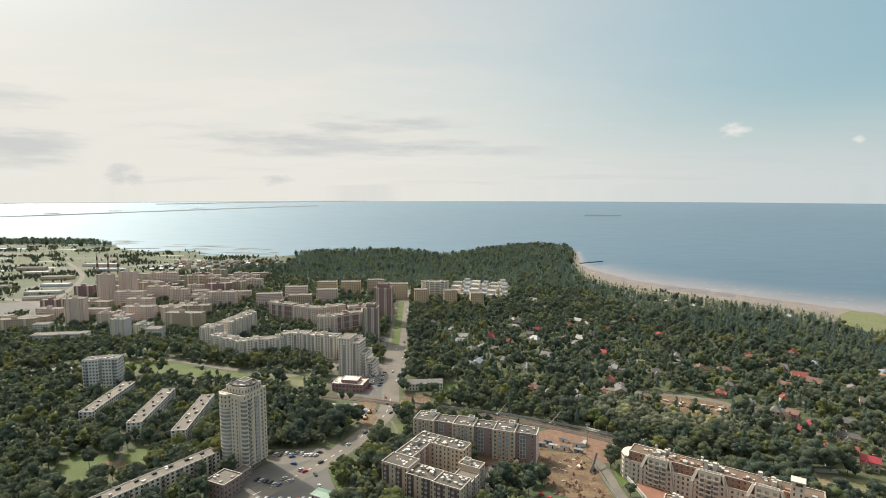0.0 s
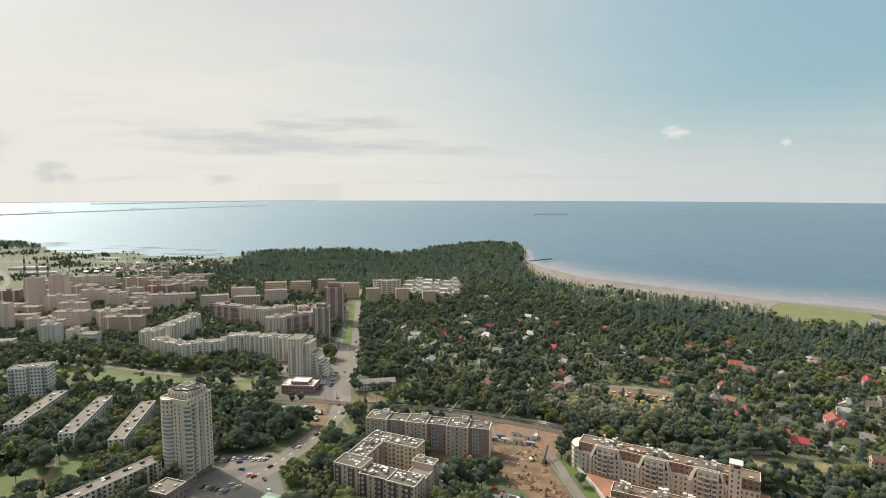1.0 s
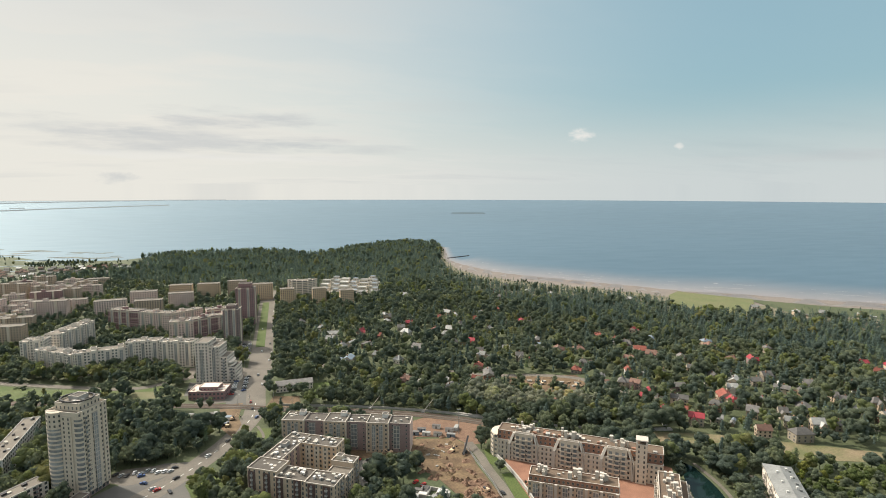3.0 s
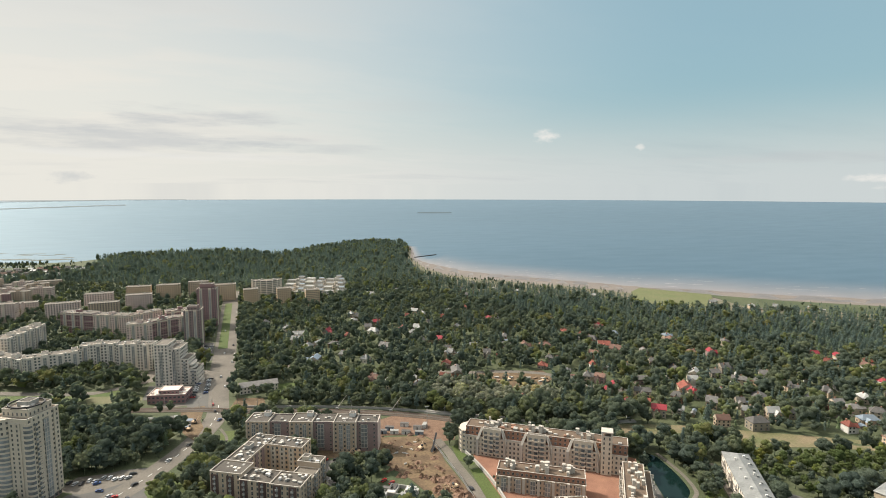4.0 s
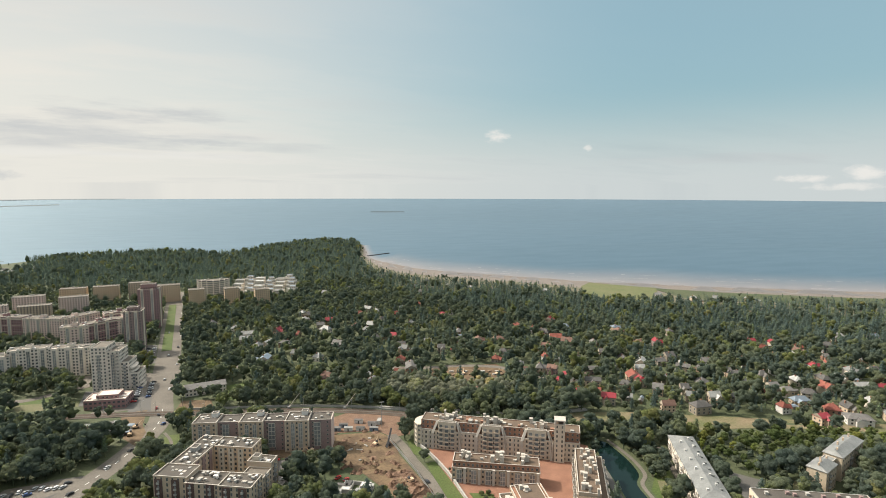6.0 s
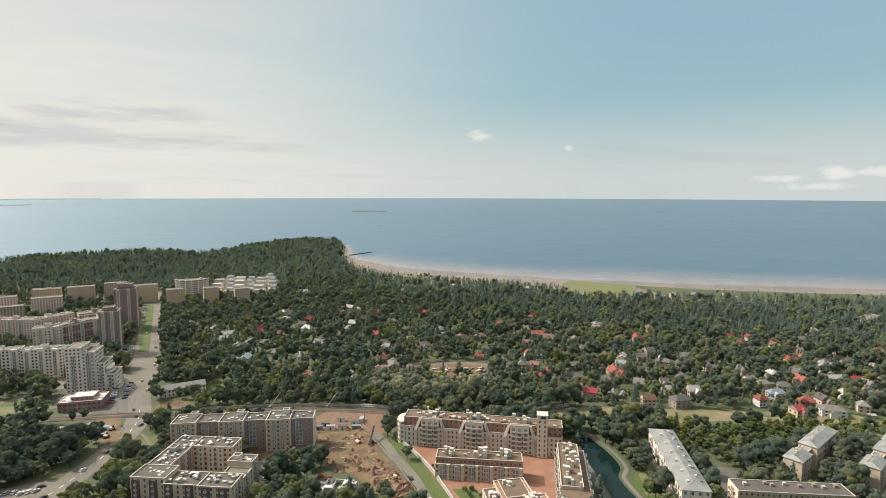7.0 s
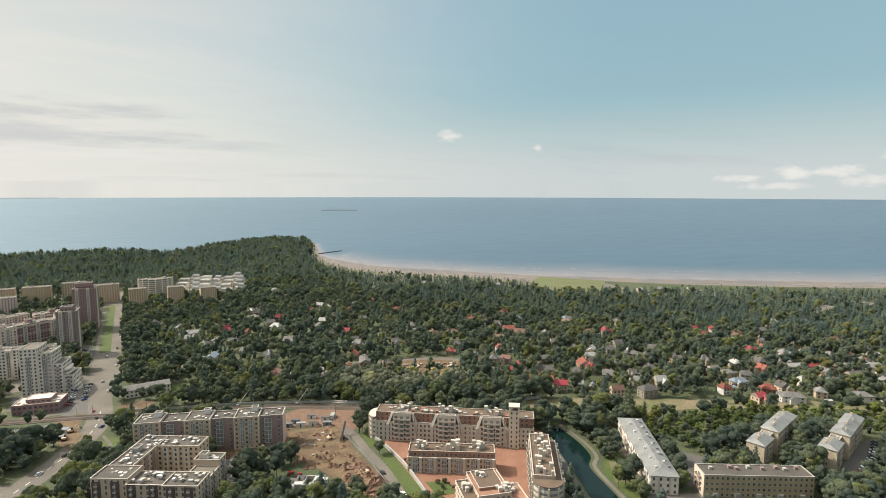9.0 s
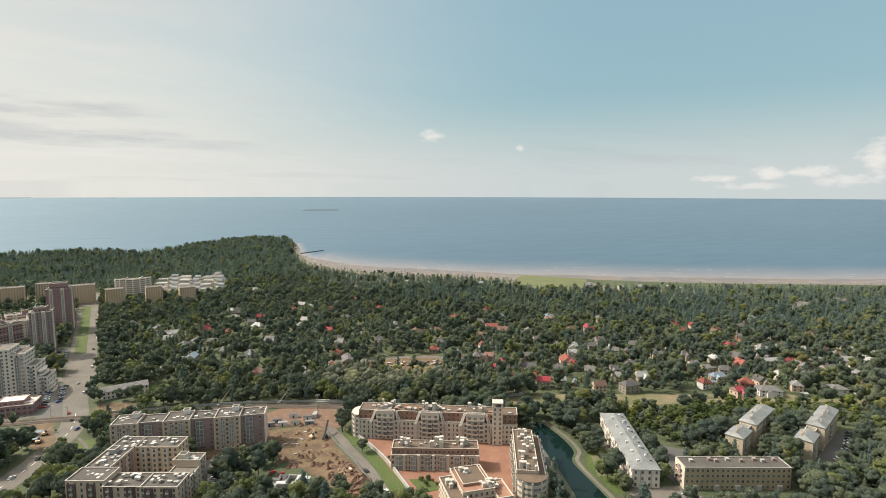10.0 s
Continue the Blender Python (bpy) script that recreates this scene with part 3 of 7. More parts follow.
# the sea past the sharp distance, and the far shore, as a plain self-lit backdrop
def rim_strip(name, r, a0, a1, lo0, hi0, lo1, hi1, mat, label):
    """A strip on the rim of sight between two azimuths, its lower and upper height at either end."""
    b = Build()
    n = max(2, int(abs(a1 - a0) / 3))
    at = lambda k: (r * math.sin(radians(a0 + (a1 - a0) * k / n)), r * math.cos(radians(a0 + (a1 - a0) * k / n)))
    for k in range(n):
        f, g = k / n, (k + 1) / n
        b.face([(*at(k), lo0 + (lo1 - lo0) * f), (*at(k + 1), lo0 + (lo1 - lo0) * g), (*at(k + 1), hi0 + (hi1 - hi0) * g), (*at(k), hi0 + (hi1 - hi0) * f)])
    return tagged(new(name, b.mesh(name, mat)), label, "backdrop", kind="structure")


rim_strip("far_shore", 4730, -62, -20, 96, 112, 103, 110, M["farshore_glow"], "faint low shore on the horizon")
rim_strip("far_shore", 4730, -20, -2, 103, 110, 106.5, 108.6, M["farshore_glow"], "faint low shore on the horizon")
rim_strip("far_shore", 4730, 60, 84, 104, 108.8, 91, 113, M["farshore_glow"], "faint low shore on the horizon")


def at_sea(az, dip):
    """The place on the sea seen from the start of the path at an azimuth and an angle below the level, in degrees."""
    lo, hi = 600.0, 4735.0
    for _ in range(40):
        r = (lo + hi) / 2
        if math.degrees(math.atan2(185 - sea_z(r), r)) > dip:
            lo = r
        else:
            hi = r
    return Vector((lo * math.sin(radians(az)), lo * math.cos(radians(az)), sea_z(lo)))


def causeway(ends, height, label):
    """A low dam on the sea along points of azimuth and dip."""
    pts = [at_sea(*p) for p in ends]
    b = Build()
    for p, q in zip(pts, pts[1:]):
        n = (q - p).to_2d().orthogonal().normalized() * 9
        n = Vector((n.x, n.y, 0))
        h = Vector((0, 0, height))
        b.face([p - n, q - n, q + h, p + h])
        b.face([q + n, p + n, p + h, q + h])
    # the dam glows in the hazed shore colour
    return tagged(new("causeway", b.mesh("causeway", M["farshore_glow"])), label, "causeway", kind="structure")


causeway([(-46, 2.2), (-39.5, 2.05), (-29.3, 1.84), (-22, 1.65), (-16.5, 1.5), (-13, 1.42)], 5, "thin far causeway across the bay")
causeway([(-28, 1.14), (-20, 1.02), (-13.2, 0.89), (-8, 0.84)], 5, "thin far causeway across the bay")


# ---- roads, lots, lawns ----
AVENUE = smooth([(-72, 1010), (-68, 874), (-57, 667), (-53, 575), (-50, 500), (-47, 445), (-57, 405), (-72, 372), (-88, 346), (-104, 326), (-134, 295)])
slab("road", ribbon(AVENUE, [23] * 16 + [16] * (len(AVENUE) - 16)), 0.10, M["lightroad"], "dusty pale asphalt avenue with worn lane lines", "road")
CROSS = smooth([(-389, 617), (-337, 595), (-174, 531), (-130, 540), (-96, 556), (-53, 562), (17, 553), (80, 508), (122, 510), (169, 486), (213, 476), (247, 458), (262, 430), (290, 395)])
slab("road", ribbon(CROSS, 7.5), 0.16, M["lightroad"], "narrow pale asphalt cross street between trees", "road")
slab("road", ribbon(smooth([(244, 331), (274, 322), (303, 302), (318, 282), (360, 268), (430, 232), (500, 190)]), 7), 0.13, M["drygrass"], "unpaved sandy lane along the gardens", "lane")
slab("road", ribbon(smooth([(-584, 694), (-594, 749), (-622, 820), (-600, 873), (-560, 930), (-540, 1010)]), 13), 0.11, M["lightroad"], "pale two-lane road curving past fields", "road")
slab("road", ribbon(smooth([(-430, 535), (-395, 528), (-352, 540)]), 8), 0.6, M["concrete"], "pale raised road past the park", "road", 0.6)
slab("road", ribbon(smooth([(-584, 694), (-560, 640), (-520, 560), (-470, 480)]), 11), 0.11, M["lightroad"], "pale two-lane road towards the park", "road")
slab("parking_lot", [(-139, 580), (-89, 577), (-64, 565), (-62, 476), (-100, 472), (-84, 521), (-112, 548)], 0.08, M["lightroad"], "dusty asphalt parking area beside the avenue", "parking lot")
slab("parking_lot", [(-112, 534), (-110, 498), (-76, 493), (-70, 462), (-52, 461), (-56, 500), (-76, 517)], 0.085, M["asphalt"], "worn asphalt parking area round a market hall", "parking lot")
BARE.append(([(-118, 500), (-66, 492), (-62, 466), (-104, 462)], 1.0))
slab("lawn", [(-160, 520), (-112, 512), (-110, 498), (-150, 500)], 0.06, M["meadow"], "dry grass strip beside a parking area", "lawn")
slab("junction", [(-120, 366), (-96, 374), (-74, 372), (-76, 352), (-72, 330), (-62, 306), (-66, 284), (-112, 288), (-108, 318)], 0.06, M["asphalt"], "wide worn asphalt junction below a tower", "junction")
slab("parking_lot", [(-132, 336), (-118, 352), (-104, 340), (-94, 322), (-92, 300), (-140, 294)], 0.07, M["asphalt"], "dark asphalt parking lot below a tower", "parking lot")
slab("parking_lot", [(-126, 358), (-120, 372), (-84, 372), (-80, 362), (-100, 352), (-112, 350)], 0.08, M["lightroad"], "dusty strip with parked cars beside a tower", "parking lot")
slab("parking_lot", [(398, 181), (416, 178), (394, 164), (360, 157), (338, 160), (357, 169)], 0.1, M["asphalt"], "curved grey parking strip beside flats", "parking lot")
slab("yard", [(24, 350), (41, 345), (40, 334), (31, 318), (24, 304), (19, 290), (12, 283), (9, 296), (24, 322)], 0.09, M["asphalt"], "grey access road beside brick flats", "yard")
slab("yard", [(332, 176), (345, 160), (360, 158), (352, 172)], 0.08, M["meadow"], "worn yard before pale yellow flats", "yard")
slab("yard", [(296, 206), (306, 196), (322, 188), (318, 206)], 0.08, M["meadow"], "worn yard before pale yellow flats", "yard")
slab("yard", [(283, 232), (294, 214), (270, 200), (254, 188), (257, 201)], 0.1, M["asphalt"], "grey asphalt yard beside a long white block", "yard")
slab("yard", [(228, 201), (254, 189), (256, 172), (216, 188)], 0.12, M["lightroad"], "pale paved forecourt of a long white block", "yard")
slab("parking_lot", [(-79, 598), (-65.5, 598), (-69.5, 668), (-80, 672)], 0.085, M["asphalt"], "dark asphalt parking area below a slim tower", "parking lot")
slab("median", [(-76, 900), (-66, 900), (-53.5, 640), (-63.5, 640)], 0.28, M["grass"], "bright grass median between avenue lanes", "median")
for k in range(7):
    y0 = 600 + k * 11 if k < 2 else 700 + (k - 2) * 32
    x0 = np.interp(y0, [560, 667, 874], [-53, -57, -68]) + 10.5
    slab("lane_line", [(x0 - 0.2, y0), (x0 + 0.2, y0), (x0 - 0.1, y0 + 8), (x0 - 0.5, y0 + 8)], 0.125, M["paint"], "worn white lane line on asphalt", "road marking", 0.01, False)
for k in range(1, len(AVENUE) - 1):
    if 18 <= k <= 38:
        p, q = Vector(AVENUE[k]), Vector(AVENUE[k + 1])
        slab("lane_line", ribbon([p.lerp(q, 0.2), p.lerp(q, 0.65)], 0.35), 0.125, M["paint"], "worn white lane line on asphalt", "road marking", 0.01, False)
slab("lawn", [(-77, 342), (-67, 358), (-52, 338), (-54, 315), (-66, 318)], 0.22, M["grass"], "grass island with shrubs at the junction", "lawn", keep_bare=False)
slab("lawn", [(-262, 344), (-263, 370), (-231, 361), (-221, 330), (-242, 328)], 0.08, M["grass"], "sunlit park lawn between trees", "lawn", keep_bare=False)
slab("lawn", [(-234, 370), (-212, 374), (-197, 344), (-210, 337)], 0.08, M["grass"], "sunlit park lawn between trees", "lawn", keep_bare=False)
slab("bare_patch", [(-231, 337), (-233, 355), (-219, 354), (-210, 333)], 0.15, M["dirt"], "trodden bare earth in the park", "bare earth")
slab("footpath", ribbon(smooth([(-233, 400), (-236, 380), (-226, 360), (-222, 340), (-228, 318)]), 3), 0.18, M["lightroad"], "pale gravel path through the park", "path")
slab("lawn", [(-360, 580), (-273, 562), (-235, 543), (-174, 535), (-127, 528), (-125, 513), (-189, 508), (-262, 512), (-323, 535)], 0.05, M["grass"], "long grass verge along a street", "lawn", keep_bare=False)
slab("lawn", [(-10, 503), (15, 506), (20, 479), (10, 463), (-4, 470)], 0.06, M["grass"], "yellowish grass plot beside the railway", "lawn")
slab("lawn", [(-40, 415), (-28, 412), (-22, 392), (-30, 380), (-46, 392)], 0.06, M["grass"], "small green lawn with a path", "lawn")
slab("footpath", ribbon(smooth([(-42, 420), (-36, 400), (-40, 382)]), 2), 0.1, M["lightroad"], "pale footpath across a small lawn", "path")
slab("meadow", [(641, 830), (663, 799), (692, 764), (716, 738), (640, 648), (579, 643), (530, 690), (560, 740), (600, 800)], 0.62, M["brightgrass"], "bright green meadow behind the beach", "meadow")
slab("meadow", [(705, 742), (790, 660), (930, 560), (1100, 455), (1320, 330), (1290, 300), (1046, 420), (900, 500), (760, 590), (690, 640)], 0.55, M["soil"], "scrubby ground behind the beach", "meadow", keep_bare=False)
BARE.append(([(230, 310), (276, 301), (306, 272), (380, 253), (446, 210), (452, 234), (389, 269), (292, 323), (247, 340)], 0.0))
slab("meadow", [(234, 322), (280, 313), (310, 284), (384, 265), (450, 222), (452, 234), (389, 269), (292, 323), (247, 340)], 0.07, M["drygrass"], "dry grass strip beside the gardens", "meadow")
slab("bare_patch", [(182, 482), (250, 468), (251, 446), (228, 428), (192, 436), (178, 460)], 0.1, M["dirt"], "cleared sandy building plot between gardens", "bare earth")
slab("bare_patch", [(-76, 469), (-58, 470), (-58, 440), (-54, 425), (-58, 404), (-70, 424)], 0.12, M["dirt"], "dug-up sandy roadside works", "bare earth")
slab("bare_patch", [(-34, 480), (-42, 440), (-34, 436), (-10, 452), (-12, 474)], 0.1, M["dirt"], "sandy works beside the avenue", "bare earth")
slab("bare_patch", [(230, 215), (240, 235), (236, 238), (222, 218)], 0.1, M["meadow"], "dry bank between path and block", "bank")
BARE.append(([(50, 308), (68, 320), (84, 308), (78, 284), (62, 280), (50, 292)], 1.0))
slab("construction_site", [(64, 372), (99, 364), (106, 350), (103, 326), (106, 290), (106, 264), (92, 258), (84, 285), (76, 310), (62, 338), (24, 354), (24, 367), (50, 356)], 0.12, M["dirt"], "orange sandy construction ground with ruts", "building site")
slab("yard", [(58, 394), (85, 405), (112, 392), (128, 378), (119, 352), (106, 352), (99, 366), (64, 375)], 0.1, M["rubble"], "rough brown ground between site and railway", "yard")
BARE.append((ribbon([(-50, 392), (-64, 362), (-80, 336), (-96, 316), (-124, 288)], 13), 0.0))
BARE.append(([(253, 186), (305, 157), (292, 138), (238, 168)], 0.0))
BARE.append(([(306, 190), (327, 194), (312, 174), (294, 180)], 0.0))
BARE.append(([(337, 166), (360, 170), (346, 150), (326, 156)], 0.0))
BARE.append((ribbon([(-24, 438), (31, 420), (76, 402)], 10), 1.0))
slab("lawn", [(114, 343), (119, 343), (124, 317), (118, 314), (112, 324)], 0.15, M["grass"], "green lawn wedge beside a path", "lawn")
slab("lawn", [(115, 309), (121, 309), (122, 277), (121, 258), (119, 246), (112, 250), (113, 276)], 0.15, M["grass"], "long green lawn strip beside a path", "lawn")
slab("footpath", ribbon(smooth([(107, 356), (109, 335), (109, 318), (110.5, 292), (109.5, 270), (108, 245)]), 6), 0.2, M["lightroad"], "pale curved service path", "path")
slab("plaza", [(124, 332), (204, 277), (215, 300), (225, 290), (196, 240), (160, 205), (118, 225), (121, 258), (122, 300)], 0.17, M["plaza"], "red brick-paved courtyard between apartment blocks", "plaza")
slab("lawn", [(126, 268), (138, 262), (136, 250), (126, 252)], 0.3, M["grass"], "planted green bed in the courtyard", "lawn")
b = Build()
b.prism(ribbon(smooth([(119, 335), (122, 312), (123, 290), (122, 270), (120, 240)]), 1.0), 0.0, 2.2)
tagged(new("retaining_wall", b.mesh("retaining_wall", M["concrete"])), "pale curved concrete retaining wall above a lawn", "wall")
slab("river", smooth([(236, 297), (226, 280), (216, 258), (208, 236), (198, 212), (186, 186)]) + smooth([(202, 180), (210, 199), (215, 217), (221, 238), (231, 248), (237, 266), (240, 288)]), 0.06, M["river"], "narrow dark river between planted banks", "river")
slab("footpath", ribbon(smooth([(243, 292), (240.5, 266), (234, 246), (224, 237), (217.5, 217), (212, 196), (203, 178)]), 2.4), 0.22, M["lightroad"], "pale path along the river bank", "path")
slab("footpath", ribbon(smooth([(202, 262), (214, 262), (206, 240), (194, 212), (184, 190)]), 4), 0.2, M["asphalt"], "shaded paved path beside the river", "path")
slab("footpath", ribbon(smooth([(268, 270), (254, 243), (238, 214), (226, 196)]), 3.5), 0.2, M["lightroad"], "pale path along a white block", "path")
slab("lawn", [(262, 262), (240, 225), (226, 200), (217, 200), (224, 230), (240, 244), (247, 262)], 0.05, M["grass"], "green bank with young trees", "lawn", keep_bare=False)
# fields and pale yards of the low ground by the bay
rng = random.Random(5)
for k, (x, y, w, d, a) in enumerate([(-900, 1300, 150, 60, 0.2), (-1150, 1350, 220, 70, 0.1), (-760, 1050, 120, 50, 0.3), (-980, 1080, 180, 60, 0.15), (-1300, 1600, 300, 80, 0.0),
                                     (-1000, 1500, 200, 50, -0.1), (-640, 1180, 120, 40, 0.2), (-1500, 1850, 400, 60, 0.05), (-820, 900, 130, 60, 0.5), (-700, 1350, 160, 60, 0.1), (-560, 1320, 200, 90, 0.0)]):
    c, s = math.cos(a), math.sin(a)
    slab("field", [(x + u * c - v * s, y + u * s + v * c) for u, v in ((-w / 2, -d / 2), (w * 0.4, -d * 0.6), (w / 2, d * 0.3), (0, d * 0.6), (-w * 0.45, d / 2))], 0.05 + 0.01 * k,
         M["marsh"], "pale flat marsh meadow near the bay", "field")
for k, (x, y, w, d) in enumerate([(-1010, 1780, 130, 16), (-880, 1700, 90, 12), (-1180, 1730, 160, 14), (-1250, 1900, 200, 18), (-700, 1600, 80, 9), (-1420, 1760, 200, 16)]):
    slab("pond", [(x + w / 2 * math.cos(t) * (0.8 + 0.3 * rng.random()), y + d * math.sin(t) * (0.8 + 0.3 * rng.random())) for t in [6.2832 * j / 14 for j in range(14)]],
         0.2, M["sea"], "shallow marsh water by the bay", "pond")


# ---- buildings ----
WINDOW = {}


def window_mesh(w, h):
    if (w, h) not in WINDOW:
        b = Build()
        b.box(-w / 2, -0.08, 0, w / 2, 0.02, h, 0)
        b.face([(-w / 2 + 0.06, -0.085, 0.06), (-0.03, -0.085, 0.06), (-0.03, -0.085, h - 0.06), (-w / 2 + 0.06, -0.085, h - 0.06)], 1)
        b.face([(0.03, -0.085, 0.06), (w / 2 - 0.06, -0.085, 0.06), (w / 2 - 0.06, -0.085, h - 0.06), (0.03, -0.085, h - 0.06)], 1)
        WINDOW[w, h] = b.mesh("window", [M["trimwhite"], M["glass"]])
    return WINDOW[w, h]


def block(th, u0, v0, u1, v1, z0, z1, mat, floors=0, pitch=3.2, win=(1.4, 1.5), sides="flr", joined=False, roof=None, parapet=0.5, trim=None, label="", sill=0.9, slim=False):
    """A straight piece of building: wall with parapet, flat roof, coping, rows of windows. Sides: f front, b back, l, r; L, R with plain panes."""
    b = Build()
    b.prism([(u0, v0), (u1, v0), (u1, v1), (u0, v1)], z0, z1 + parapet, cap=False)
    t = 0.3
    if parapet > 0:
        b.prism([(u0 + t, v1 - t), (u1 - t, v1 - t), (u1 - t, v0 + t), (u0 + t, v0 + t)], z1, z1 + parapet, cap=False)
    wall = part("wall", b, mat, th, label)
    b = Build()
    b.face([(u0 + t, v0 + t, z1 + 0.02), (u1 - t, v0 + t, z1 + 0.02), (u1 - t, v1 - t, z1 + 0.02), (u0 + t, v1 - t, z1 + 0.02)])
    part("roof", b, roof or M["roofgrey"], th)
    if parapet > 0:
        b, e, z = Build(), 0.12, z1 + parapet
        b.box(u0 - e, v0 - e, z, u1 + e, v0 + t, z + 0.18)
        b.box(u0 - e, v1 - t, z, u1 + e, v1 + e, z + 0.18)
        b.box(u0 - e, v0 + t, z, u0 + t, v1 - t, z + 0.18)
        b.box(u1 - t, v0 + t, z, u1 + e, v1 - t, z + 0.18)
        part("coping", b, trim or M["trimwhite"], th)
    if not floors:
        return wall
    fh = (z1 - z0) / floors
    spots = []
    for side in sides:
        s = side.lower()
        L = (u1 - u0) if s in "fb" else (v1 - v0)
        n = max(1, int((L - 1.0) / pitch))
        for k in range(n):
            a = (k + 0.5) / n
            p, ang = {"f": ((u0 + (u1 - u0) * a, v0), 0), "b": ((u1 - (u1 - u0) * a, v1), 180), "l": ((u0, v1 - (v1 - v0) * a), -90), "r": ((u1, v0 + (v1 - v0) * a), 90)}[s]
            for j in range(floors):
                spots.append((p, ang, z0 + j * fh + sill, joined or s == "b" or side != s))
    rest = [q for q in spots if q[3]]
    if rest:
        b = Build()
        w, h = win
        for (x, y), ang, z, _ in rest:
            c, s_ = math.cos(radians(ang)), math.sin(radians(ang))
            b.face([(x + c * a - s_ * -0.06, y + s_ * a + c * -0.06, z + d) for a, d in ((-w / 2, 0), (w / 2, 0), (w / 2, h), (-w / 2, h))])
        tagged(part("glazing", b, M["glass"], wall), kind="stuff")
    if not joined:
        me = window_mesh(*win)
        for (x, y), ang, z, _ in [q for q in spots if not q[3]]:
            part("window", me, None, wall, "", pose(x, y, z, 0, 0, ang))
    return wall


def vents(th, u0, v0, u1, v1, z, n, seed, mats=("concrete", "trimwhite", "greywall"), size=(0.8, 2.2), tall=1.3):
    """Lift heads, vent boxes and hoods scattered on a flat roof."""
    r = random.Random(seed)
    for k in range(n):
        w, d, h = r.uniform(*size), r.uniform(size[0], size[1] * 0.75), r.uniform(0.5, tall)
        x, y = r.uniform(u0 + 1, u1 - 1), r.uniform(v0 + 1, v1 - 1)
        b = Build()
        b.box(-w / 2, -d / 2, 0, w / 2, d / 2, h)
        b.box(-w / 2 - 0.12, -d / 2 - 0.12, h, w / 2 + 0.12, d / 2 + 0.12, h + 0.15)
        part("roof_vent", b, M[mats[k % len(mats)]], th, "", pose(x, y, z, 0, 0, r.choice((0, 0, 90))))


def balconies(th, u, v, z0, floors, fh, w, depth, mat, ang=0, rail="trimwhite"):
    """A stack of balconies: slab, parapet and a dark glazed back."""
    for j in range(floors):
        b = Build()
        b.box(-w / 2, -depth, 0, w / 2, 0, 0.18, 0)
        b.box(-w / 2, -depth, 0.18, w / 2, -depth + 0.12, 1.05, 1)
        b.box(-w / 2, -depth + 0.12, 0.18, -w / 2 + 0.1, 0, 1.05, 1)
        b.box(w / 2 - 0.1, -depth + 0.12, 0.18, w / 2, 0, 1.05, 1)
        b.face([(-w * 0.3, -0.03, 0.2), (w * 0.3, -0.03, 0.2), (w * 0.3, -0.03, fh - 0.7), (-w * 0.3, -0.03, fh - 0.7)], 2)
        if j == 0:
            me = b.mesh("balcony", [M["concrete"], M[rail], M["loggiaglass"]])
        part("balcony", me, None, th, "", pose(u, v, z0 + j * fh, 0, 0, ang))


def glazed_bay(th, u, v, z0, z1, w, depth, ang=0, floors=6):
    """A column of glazed loggias with white frames."""
    b = Build()
    b.box(-w / 2, -depth, z0, w / 2, 0.0, z1, 0)
    fh = (z1 - z0) / floors
    for j in range(floors + 1):
        b.box(-w / 2 - 0.1, -depth - 0.1, z0 + j * fh - 0.35, w / 2 + 0.1, 0, z0 + j * fh, 1)
    n = max(2, round(w / 2))
    for k in range(n + 1):
        x = -w / 2 + w * k / n
        b.box(x - 0.16, -depth - 0.08, z0, x + 0.16, -depth, z1, 1)
    part("loggia", b, [M["loggiaglass"], M["trimwhite"]], th, "white-framed glazed loggias", pose(u, v, 0, 0, 0, ang))


def rounded_end(th, ring, floors, fh, share, roof, label):
    """A rounded end: glass body, a wall band for each storey, flat top."""
    b = Build()
    b.prism(ring, 0, floors * fh, 0)
    body = part("rounded_end", b, [M["loggiaglass"]], th, label)
    cx_, cy_ = sum(p[0] for p in ring) / len(ring), sum(p[1] for p in ring) / len(ring)
    out = [(cx_ + (p[0] - cx_) * 1.02, cy_ + (p[1] - cy_) * 1.02) for p in ring]
    b = Build()
    b.prism(out, 0, fh * share)
    me = b.mesh("band", M["cream"])
    for j in range(floors):
        part("band", me, None, body, "", pose(0, 0, j * fh))
    n = len(ring)
    for j in range(1, n - 1, 2):
        b = Build()
        b.box(out[j][0] - 0.45, out[j][1] - 0.45, 0, out[j][0] + 0.45, out[j][1] + 0.45, floors * fh)
        part("mullion", b, M["cream"], body)
    b = Build()
    b.prism(out, floors * fh, floors * fh + 0.5)
    part("cap", b, M[roof], body)


def footprint(x, y, ang, u0, v0, u1, v1, m=2.5):
    c, s = math.cos(radians(ang)), math.sin(radians(ang))
    BARE.append(([(x + u * c - v * s, y + u * s + v * c) for u, v in ((u0 - m, v0 - m), (u1 + m, v0 - m), (u1 + m, v1 + m), (u0 - m, v1 + m))], 1.0))


